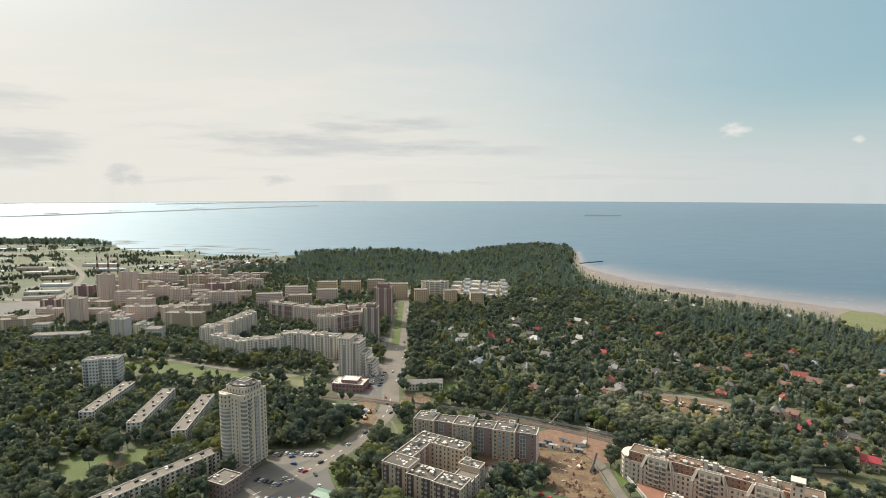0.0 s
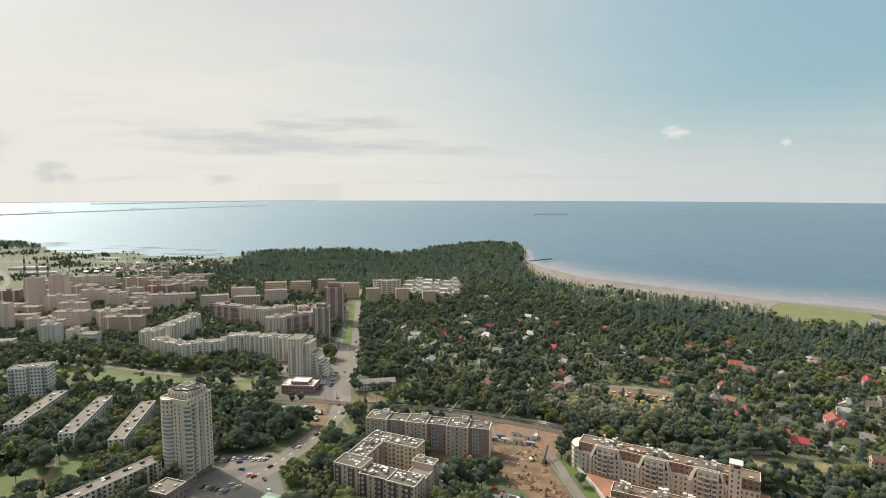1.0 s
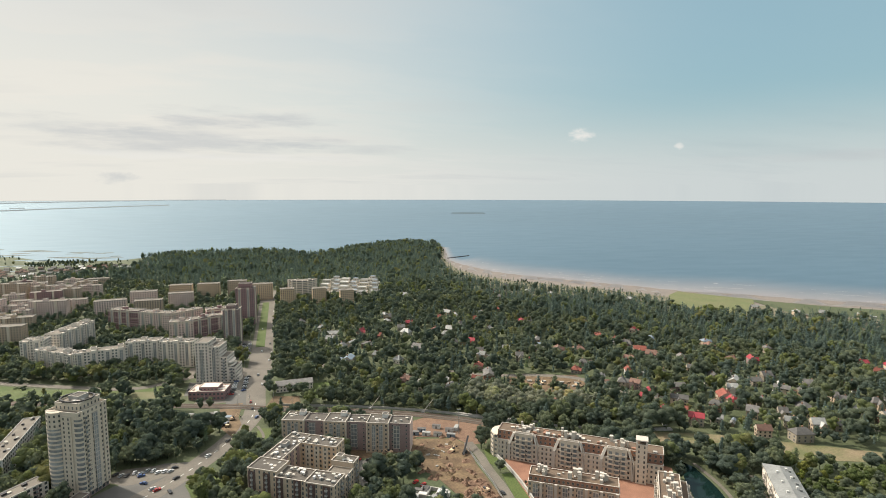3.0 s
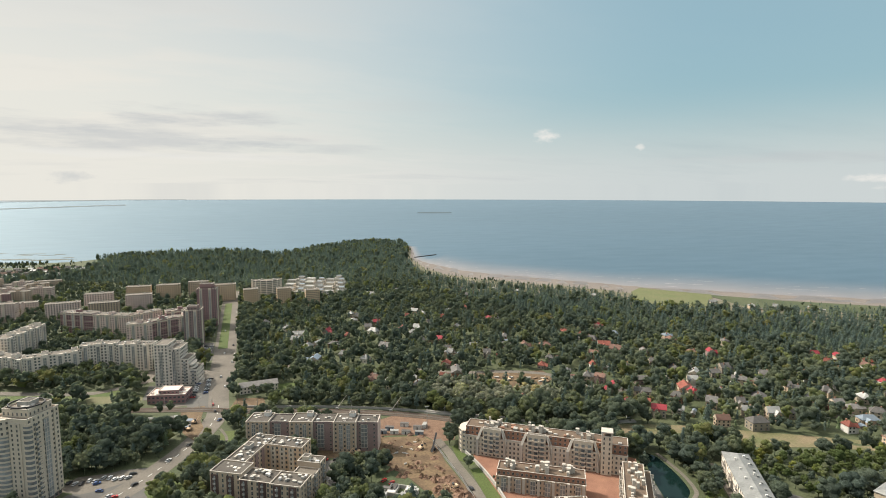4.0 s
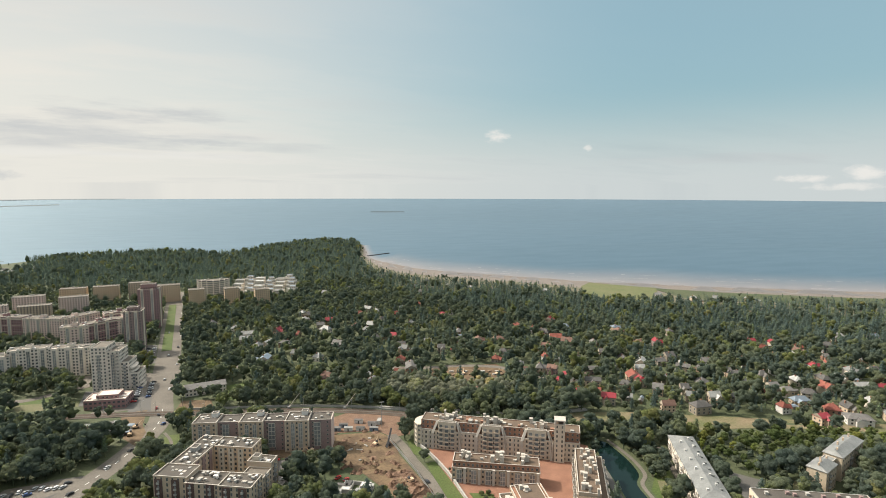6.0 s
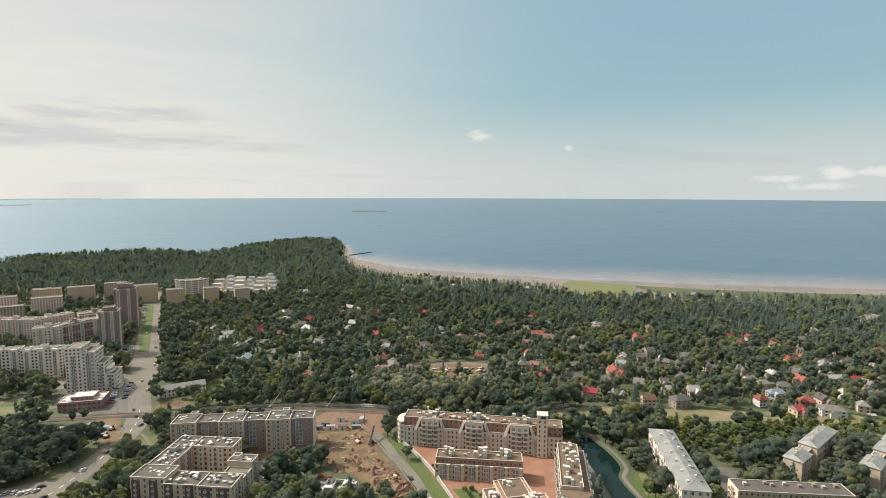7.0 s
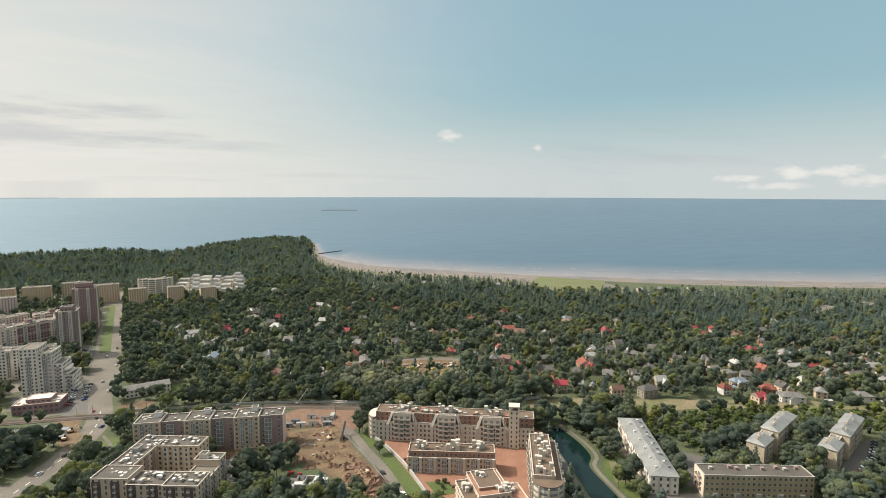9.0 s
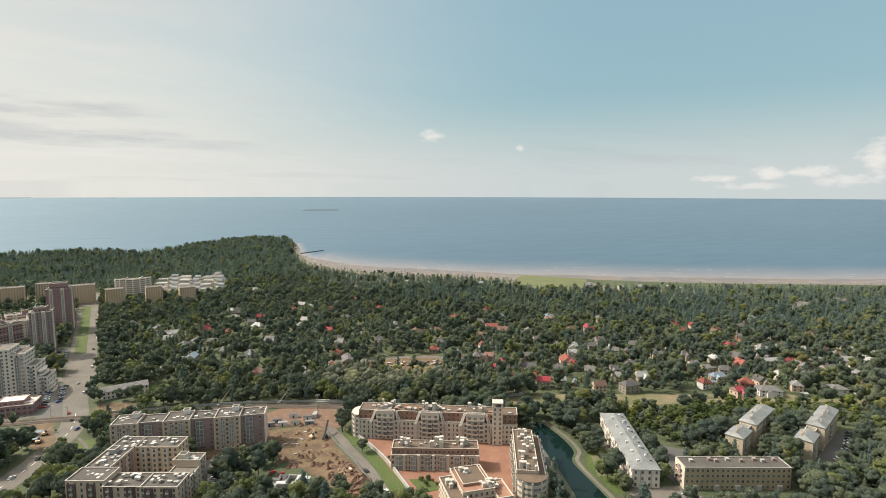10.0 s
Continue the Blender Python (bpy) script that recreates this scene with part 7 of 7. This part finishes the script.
# trees near enough to tell apart
KINDS = []
for k in range(6):
    v, f = leafy(200 + k, 0)
    crown = big_mesh("crown", v, f, [M["treeleaf"]])
    b = Build()
    b.tube((0, 0, 0), (0.1, 0, 4.2), 0.28, 0.2, 7)
    g = random.Random(k)
    b.tube((0.1, 0, 4.0), (0.0, 0.1, 9.0), 0.2, 0.07, 6)
    for j in range(5):
        t = j * 1.26 + g.uniform(0, 0.6)
        z = 3.4 + j * 0.7
        b.tube((0.05, 0, z), (2.0 * math.cos(t), 2.0 * math.sin(t), z + 2.4), 0.11, 0.03, 5)
    KINDS.append((crown, b.mesh("trunk", M["bark"])))
for i in single:
    crown, trunk_me = KINDS[int(gen.integers(0, 6))]
    s = float(gen.uniform(0.65, 1.3))
    th = thing("tree", "leafy green deciduous tree with a rounded crown", "tree", pose(nx[i], ny[i], 0, 0, 0, float(gen.uniform(0, 360))), "leafy trees")
    th.scale = (s * 1.05, s * 1.05, s)
    part("trunk", trunk_me, None, th)
    part("crown", crown, None, th)

gb = random.Random(52)
for k in range(20):
    t = k / 19
    x, y = 224 + 30 * t + gb.uniform(-3.5, 4.5), 204 + 78 * t + gb.uniform(-3, 3)
    crown, trunk_me = KINDS[gb.randrange(6)]
    s = gb.uniform(0.34, 0.72)
    th = thing("tree", "young leafy tree on the green river bank", "tree", pose(x, y, 0, 0, 0, gb.uniform(0, 360)), "river bank trees")
    th.scale = (s, s, s)
    part("trunk", trunk_me, None, th)
    part("crown", crown, None, th)


# ---- railway ----
def along(line, step, offset=0.0):
    """Points with headings at even steps along a line."""
    out, carry = [], 0.0
    for p, q in zip(line, line[1:]):
        p, q = Vector(p), Vector(q)
        L = (q - p).length
        d = (q - p) / L
        s = carry
        while s < L:
            c = p + d * s + Vector((-d.y, d.x)) * offset
            out.append((c.x, c.y, math.degrees(math.atan2(d.y, d.x))))
            s += step
        carry = s - L
    return out


slab("track_bed", ribbon(RAIL, 9.0), 0.35, M["gravel"], "stone ballast bed of a double railway line", "railway", keep_bare=False)
for k, off in enumerate((-3.0, -1.5, 1.5, 3.0)):
    b = Build()
    line = [(x, y) for x, y, a in along(RAIL, 12, off)]
    b.prism(ribbon(line, 0.16), 0.36, 0.55)
    tagged(new("rail", b.mesh("rail", M["rust"])), "worn steel rail on ballast", "rail", "railway rails")
b = Build()
b.tube((0, 0, 0), (0, 0, 8.4), 0.16, 0.12, 6)
post_me = b.mesh("pole", M["steel"])
b = Build()
b.tube((0, 0, 7.2), (0, -3.6, 7.6), 0.07, 0.05, 5)
b.tube((0, 0, 6.2), (0, -3.4, 7.3), 0.05, 0.05, 5)
arm_me = b.mesh("arm", M["steel"])
for x, y, a in along(RAIL, 38, 5.0):
    th = thing("catenary_mast", "slim grey railway mast with a bracket arm", "mast", pose(x, y, 0, 0, 0, a), "railway masts")
    part("pole", post_me, None, th)
    part("arm", arm_me, None, th)
b = Build()
b.prism(ccw(ribbon([(x, y) for x, y, a in along(RAIL, 15, 7.2) if x > -40], 0.35)), 0, 1.9)
tagged(new("trackside_wall", b.mesh("trackside_wall", M["concrete"])), "long grey concrete wall beside the railway", "wall")
slab("platform", ribbon([(112, 405), (135, 391), (168, 374)], 5.0), 1.1, M["concrete"], "pale concrete railway platform", "platform", 1.1, False)
slab("platform", ribbon([(200, 356), (236, 344), (262, 340)], 4.0), 0.9, M["concrete"], "pale concrete strip beside the railway", "platform", 0.9, False)
th = thing("light_mast", "tall slim light mast with a crossbar", "mast", pose(104, 371, 0))
b = Build()
b.tube((0, 0, 0), (0, 0, 19), 0.3, 0.16, 7)
part("pole", b, M["steel"], th)
b = Build()
b.box(-1.6, -0.2, 18.4, 1.6, 0.2, 18.9)
part("crossbar", b, M["steel"], th)
for (x, y, lean) in ((45, 431, 35), (86, 414, 30)):
    th = thing("boom", "pale leaning boom beside the tracks", "boom", pose(x, y, 0, 0, 0, -20))
    b = Build()
    b.tube((0, 0, 0.8), (8.5, 0, 12.5), 0.3, 0.16, 6)
    part("pole", b, M["trimwhite"], th)
    b = Build()
    b.box(-1.2, -0.9, 0, 1.2, 0.9, 1.6)
    part("base", b, M["steel"], th)

# ---- building site ----
rs = random.Random(9)
def mound(x, y, w, h, mat="dirt"):
    b = Build()
    n, m = 14, 5
    rings = []
    for j in range(m + 1):
        f = j / m
        rings.append([(w * (1 - f) * math.cos(6.2832 * k / n) * rs.uniform(0.7, 1.25), w * 0.8 * (1 - f) * math.sin(6.2832 * k / n) * rs.uniform(0.7, 1.25), h * math.sin(f * 1.5708) * rs.uniform(0.65, 1.25) if j else 0) for k in range(n)])
    for p, q in zip(rings, rings[1:]):
        for k in range(n):
            b.face([p[k], p[(k + 1) % n], q[(k + 1) % n], q[k]])
    return tagged(new("earth_mound", b.mesh("earth_mound", M[mat])), "loose heap of brown earth and rubble", "mound", "earth mounds"), x, y
for k in range(112):
    if k < 52:
        x, y, w, h = 97 + rs.uniform(-11, 8), 276 + rs.uniform(-10, 30), rs.uniform(1.2, 4.6), rs.uniform(0.8, 2.6)
    elif k < 84:
        x, y, w, h = 84 + rs.uniform(-16, 16), 340 + rs.uniform(-28, 36), rs.uniform(1.0, 3.8), rs.uniform(0.4, 1.6)
    else:
        t = rs.uniform(0, 1)
        x, y, w, h = 66 + t * 34 + rs.uniform(-3, 3), 322 - t * 10 + rs.uniform(-9, 9), rs.uniform(1.0, 3.2), rs.uniform(0.6, 2.2)
    ob, x, y = mound(x, y, w, h, "rubble" if k < 52 or k % 3 else "dirt")
    ob.matrix_basis = pose(x, y, 0.1, 0, 0, rs.uniform(0, 360))
ob, x, y = mound(99, 277, 10.5, 5.0, "rubble")
ob.matrix_basis = pose(x, y, 0.1, 0, 0, 30)
for k, (x, y, a) in enumerate([(72, 377, -20), (80, 374, -20), (88, 371, -24), (97, 367, -24), (60, 300, -30), (66, 290, 50), (78, 381, -20), (56, 293, 60), (70, 283, -30), (68, 386, -20), (90, 384, -24), (104, 378, 60), (64, 300, 58), (74, 294, -30), (98, 376, -24)]):
    th = thing("site_hut", "grey metal site hut with a low roof", "hut", pose(x, y, 0, 0, 0, a), "site huts")
    b = Build()
    b.box(-3, -1.3, 0, 3, 1.3, 2.6)
    part("body", b, M["greywall"] if k % 3 else M["blueroof"], th)
    b = Build()
    b.box(-3.15, -1.45, 2.6, 3.15, 1.45, 2.8)
    part("roof", b, M["paleroof"] if k % 2 else M["slate"], th)
    b = Build()
    b.box(-0.5, -1.36, 0.1, 0.4, -1.28, 2.1)
    part("door", b, M["darkmetal"], th)


def excavator(x, y, a):
    th = thing("excavator", "yellow tracked excavator on sandy ground", "excavator", pose(x, y, 0.12, 0, 0, a), "excavators")
    for s in (-1.1, 1.1):
        b = Build()
        b.prism([(-1.9, s - 0.3), (1.9, s - 0.3), (1.9, s + 0.3), (-1.9, s + 0.3)], 0, 0.8)
        part("track", b, M["rubber"], th)
    b = Build()
    b.box(-1.8, -1.3, 0.8, 1.4, 1.3, 2.0)
    part("body", b, M["ochre"], th)
    b = Build()
    b.box(0.2, -1.2, 2.0, 1.5, 0.0, 3.2)
    part("cab", b, M["glass"], th)
    b = Build()
    b.tube((1.2, 0.5, 1.6), (4.0, 0.5, 4.6), 0.28, 0.2, 5)
    b.tube((4.0, 0.5, 4.6), (6.2, 0.5, 1.8), 0.2, 0.16, 5)
    part("boom", b, M["ochre"], th)
    b = Build()
    b.box(5.7, 0.0, 0.9, 6.6, 1.0, 1.8)
    part("bucket", b, M["darkmetal"], th)


for q in ((92, 345, 40), (99, 292, 200), (-64, 424, 90), (-62, 436, 10), (222, 446, 150), (236, 440, 20), (50, 352, 190), (207, 452, 60)):
    excavator(*q)
for k in range(14):
    x, y = 198 + (k % 7) * 7 + rs.uniform(-1, 1), 462 - (k % 7) * 2.6 - (k // 7) * 9
    th = thing("timber_stack", "low stack of building material on sand", "stack", pose(x, y, 0.1, 0, 0, rs.uniform(-30, 30)), "building material stacks")
    for j in range(3):
        b = Build()
        b.box(-2.2, -1.0, j * 0.4, 2.2, 1.0, j * 0.4 + 0.32)
        part("layer", b, M["wood"] if k % 2 else M["concrete"], th)
for k in range(34):
    t = rs.uniform(0, 1)
    x, y = (94 + rs.uniform(-10, 10), 268 + rs.uniform(-7, 34)) if k % 2 else (88 + rs.uniform(-14, 14), 345 + rs.uniform(-24, 22))
    b = Build()
    L, W_, H_ = rs.uniform(1.2, 4.5), rs.uniform(0.3, 1.2), rs.uniform(0.15, 0.5)
    b.box(-L / 2, -W_ / 2, 0, L / 2, W_ / 2, H_)
    b.box(-L / 2, -W_ / 2 - 0.1, H_, L * 0.1, W_ / 2, H_ * 1.8)
    ob = tagged(new("debris", b.mesh("debris", M[("concrete", "wood", "rust", "concrete")[k % 4]])), "broken slabs and boards lying on bare ground", "debris", "site debris")
    ob.matrix_basis = pose(x, y, 0.12, rs.uniform(-6, 6), rs.uniform(-8, 8), rs.uniform(0, 180))
th = thing("foundation", "grey concrete footings of an unfinished building", "foundation", pose(58, 296, 0.1, 0, 0, -30))
for u0, v0, u1, v1 in ((0, 0, 16, 0.6), (0, 9.4, 16, 10), (0, 0.6, 0.6, 9.4), (15.4, 0.6, 16, 9.4), (5, 0.6, 5.5, 9.4), (10, 0.6, 10.5, 9.4), (0.6, 4.6, 5, 5.1), (10.5, 4.6, 15.4, 5.1)):
    b = Build()
    b.box(u0, v0, 0, u1, v1, 2.2)
    part("footing", b, M["concrete"], th)
for u0, v0, u1, v1 in ((0.6, 0.6, 5, 4.6), (10.5, 5.1, 15.4, 9.4)):
    b = Build()
    b.box(u0, v0, 2.0, u1, v1, 2.3)
    part("floor_slab", b, M["greywall"], th)
b = Build()
line = [(103, 352), (104, 330), (106, 300), (105.5, 268)]
b.prism(ribbon(line, 0.12), 0.1, 2.0)
tagged(new("fence", b.mesh("fence", M["steel"])), "grey site fence along the path", "fence")


# ---- vehicles ----
def car_kit():
    b = Build()
    w, L = 0.88, 2.15
    b.box(-L, -w, 0.3, L, w, 0.85)
    b.face([(-L, -w, 0.85), (L, -w, 0.85), (1.2, -w * 0.96, 0.98), (-1.9, -w * 0.96, 0.98)])
    body = b
    prof = [(-1.85, 0.85), (-1.35, 1.42), (0.35, 1.45), (1.15, 0.9)]
    b = Build()
    for s in (-1, 1):
        pts = [(px, s * (w * (0.97 if pz < 1 else 0.8)), pz) for px, pz in prof]
        b.face(pts if s < 0 else pts[::-1])
    for (p, q) in zip(prof, prof[1:]):
        f = lambda c, s: (c[0], s * w * (0.97 if c[1] < 1 else 0.8), c[1])
        b.face([f(p, -1), f(q, -1), f(q, 1), f(p, 1)][::-1])
    glass = b
    b = Build()
    b.box(-1.3, -w * 0.78, 1.42, 0.32, w * 0.78, 1.5)
    top = b
    b = Build()
    b.tube((0, -0.1, 0), (0, 0.1, 0), 0.33, 0.33, 10)
    return body, glass.mesh("glasshouse", M["glass"]), top, b.mesh("wheel", M["rubber"])


_body, GLASS_ME, _top, WHEEL_ME = car_kit()
BODY_ME = [_body.mesh("body", p) for p in PAINTS]
TOP_ME = [_top.mesh("roof", p) for p in PAINTS]
PAINT_NAMES = ("white", "silver", "black", "red", "blue")
rc = random.Random(21)


def car(x, y, a, z=0.12):
    k = rc.choice((0, 0, 0, 1, 1, 1, 2, 2, 2, 2, 3, 4))
    th = thing("car", "%s parked passenger car on asphalt" % PAINT_NAMES[k], "car", pose(x, y, z, 0, 0, a), "cars")
    part("body", BODY_ME[k], None, th)
    part("glasshouse", GLASS_ME, None, th)
    part("roof", TOP_ME[k], None, th)
    for u in (-1.35, 1.35):
        for v in (-0.82, 0.82):
            part("wheel", WHEEL_ME, None, th, "", pose(u, v, 0.33))


for k in range(13):
    car(-70 + rc.uniform(-0.5, 0.5), 492 + k * 5.6, rc.uniform(-8, 8))
for k in range(9):
    if k != 4:
        car(-80 + rc.uniform(-0.6, 0.6), 498 + k * 6.4, rc.uniform(-10, 10))
for k in range(12):
    car(-108 + k * 3.0, 512 - k * 1.2 + rc.uniform(-0.7, 0.7), 80 + rc.uniform(-8, 8))
for k in range(9):
    car(-61 + rc.uniform(-0.6, 0.6), 500 + k * 4.6, 20 + rc.uniform(-10, 10))
for x, y, a in ((-45, 585, 92), (-52, 540, 90), (-46, 512, 92), (-52, 470, 95), (-49, 455, 100), (-44, 436, 60), (-60, 398, 60), (-70, 378, 55), (-95, 342, 50), (-103, 331, 52), (-55, 620, 91), (-62, 720, 93), (-48, 650, 271)):
    car(x, y, a)
for k in range(10):
    car(-122 + k * 3.6, 364 + rc.uniform(-2.5, 2.5), 66 + rc.uniform(-25, 25))
for k in range(9):
    car(-128 + k * 3.4, 306 + rc.uniform(-0.6, 0.6) - k * 0.4, 78 + rc.uniform(-5, 5))
for k in range(6):
    car(-120 + k * 3.2, 330 - k * 1.4 + rc.uniform(-0.6, 0.6), 70 + rc.uniform(-5, 5))
for k in range(12):
    t = k / 11
    car(410 - t * 52, 176 - t * 16 + math.sin(t * 3.1) * -2.0, 110 + t * 40, 0.15)
for x, y, a in ((108, 288, 100), (110, 262, 96), (30, 322, -35), (36, 318, -35), (22, 352, -25), (28, 349, -25), (35, 346, -25), (262, 214, 60), (268, 210, 60), (250, 182, -30), (60, 312, 40), (64, 308, 40)):
    car(x, y, a, 0.15)

for k in range(16):
    car(-112 + (k % 8) * 4.6 + rc.uniform(-1, 1), 300 + (k // 8) * 7 + rc.uniform(-0.8, 0.8), 84 + rc.uniform(-8, 8))
for x, y, a in ((-92, 340, 40), (-84, 352, 50), (-98, 328, 48), (-78, 322, 120), (-88, 366, 10), (-102, 350, 160), (-70, 298, 130), (-106, 360, 20), (-84, 336, 300)):
    car(x, y, a)
for k in range(12):
    car(-77 + (k % 2) * 5.5 + rc.uniform(-0.6, 0.6), 604 + (k // 2) * 10 + rc.uniform(-1.5, 1.5), rc.uniform(-12, 12))
# inclined conveyor on the building site
th = thing("site_conveyor", "dark green inclined conveyor on a tracked base", "conveyor", pose(100, 341, 0.12, 0, 0, 62))
for s in (-1.2, 1.2):
    b = Build()
    b.prism([(-2.2, s - 0.35), (2.2, s - 0.35), (2.2, s + 0.35), (-2.2, s + 0.35)], 0, 0.9)
    part("track", b, M["rubber"], th)
b = Build()
b.box(-1.6, -1.1, 0.9, 1.6, 1.1, 2.0)
part("body", b, M["darkmetal"], th)
b = Build()
b.tube((-5, -0.5, 1.0), (11, -0.5, 7.5), 0.22, 0.22, 4)
b.tube((-5, 0.5, 1.0), (11, 0.5, 7.5), 0.22, 0.22, 4)
for k in range(9):
    b.tube((-5 + 2 * k, -0.5, 1.0 + 0.81 * k), (-5 + 2 * k, 0.5, 1.0 + 0.81 * k), 0.1, 0.1, 4)
part("frame", b, M["darkmetal"], th)
b = Build()
b.face([(-5, -0.4, 1.15), (11, -0.4, 7.65), (11, 0.4, 7.65), (-5, 0.4, 1.15)])
b.face([(-5, -0.4, 1.10), (-5, 0.4, 1.10), (11, 0.4, 7.60), (11, -0.4, 7.60)])
part("belt", b, M["rubber"], th)
b = Build()
b.tube((1.2, 0, 2.0), (4.5, 0, 4.8), 0.15, 0.15, 5)
part("strut", b, M["steel"], th)

# ---- street lamps along the avenue ----
b = Build()
b.tube((0, 0, 0), (0, 0, 9), 0.12, 0.07, 6)
lamp_pole = b.mesh("pole", M["steel"])
b = Build()
b.tube((0, 0, 9), (1.6, 0, 9.4), 0.05, 0.04, 5)
b.box(1.4, -0.15, 9.3, 2.3, 0.15, 9.5)
lamp_arm = b.mesh("lamp_head", M["steel"])
for side, turn in ((14.5, 180), (-14.5, 0)):
    for x, y, a in along(AVENUE[:20], 34, side):
        th = thing("street_lamp", "slim grey street lamp beside the avenue", "street lamp", pose(x, y, 0, 0, 0, a + 90 + turn), "street lamps")
        part("pole", lamp_pole, None, th)
        part("lamp_head", lamp_arm, None, th)

# ---- far islands and shore ----
def islet(spot, w, d, h, label):
    b = Build()
    n = 26
    r_ = random.Random(int(w))
    edge = [(w * math.cos(6.2832 * k / n) * r_.uniform(0.85, 1.1), d * math.sin(6.2832 * k / n)) for k in range(n)]
    top = [(0.92 * p[0], 0.6 * p[1], h * r_.uniform(0.3, 1.0)) for p in edge]
    for k in range(n):
        j = (k + 1) % n
        b.face([(*edge[k], -1.5), (*edge[j], -1.5), top[j], top[k]])
    b.face(top)
    # the island glows too, its hazed tone put into the emission
    ob = tagged(new("island", b.mesh("island", M["farshore_glow"])), label, "island", kind="structure")
    ob.matrix_basis = pose(*spot, 0, 0, -math.degrees(math.atan2(spot.x, spot.y)))


for az, dip, w in ((16.6, 2.40, 122), (-36.0, 1.87, 48), (-31.3, 1.71, 40), (-24.4, 1.55, 40)):
    spot = at_sea(az, dip)
    islet(spot, w, 20 if w > 100 else 12, 8 if w > 100 else 5, "low dark wooded island far out at sea")

# ---- shrubs in the courtyard beds ----
rb = random.Random(2)
for k in range(26):
    if k < 14:
        x, y = rb.uniform(127, 137), rb.uniform(252, 265)
    else:
        x, y = rb.uniform(124, 130), rb.uniform(282, 296)
    crown, trunk_me = KINDS[k % 6]
    th = thing("shrub", "clipped dark green shrub in a planted bed", "shrub", pose(x, y, 0.1, 0, 0, rb.uniform(0, 360)), "courtyard shrubs")
    q = rb.uniform(0.14, 0.26)
    th.scale = (q, q, q)
    part("trunk", trunk_me, None, th)
    part("crown", crown, None, th)
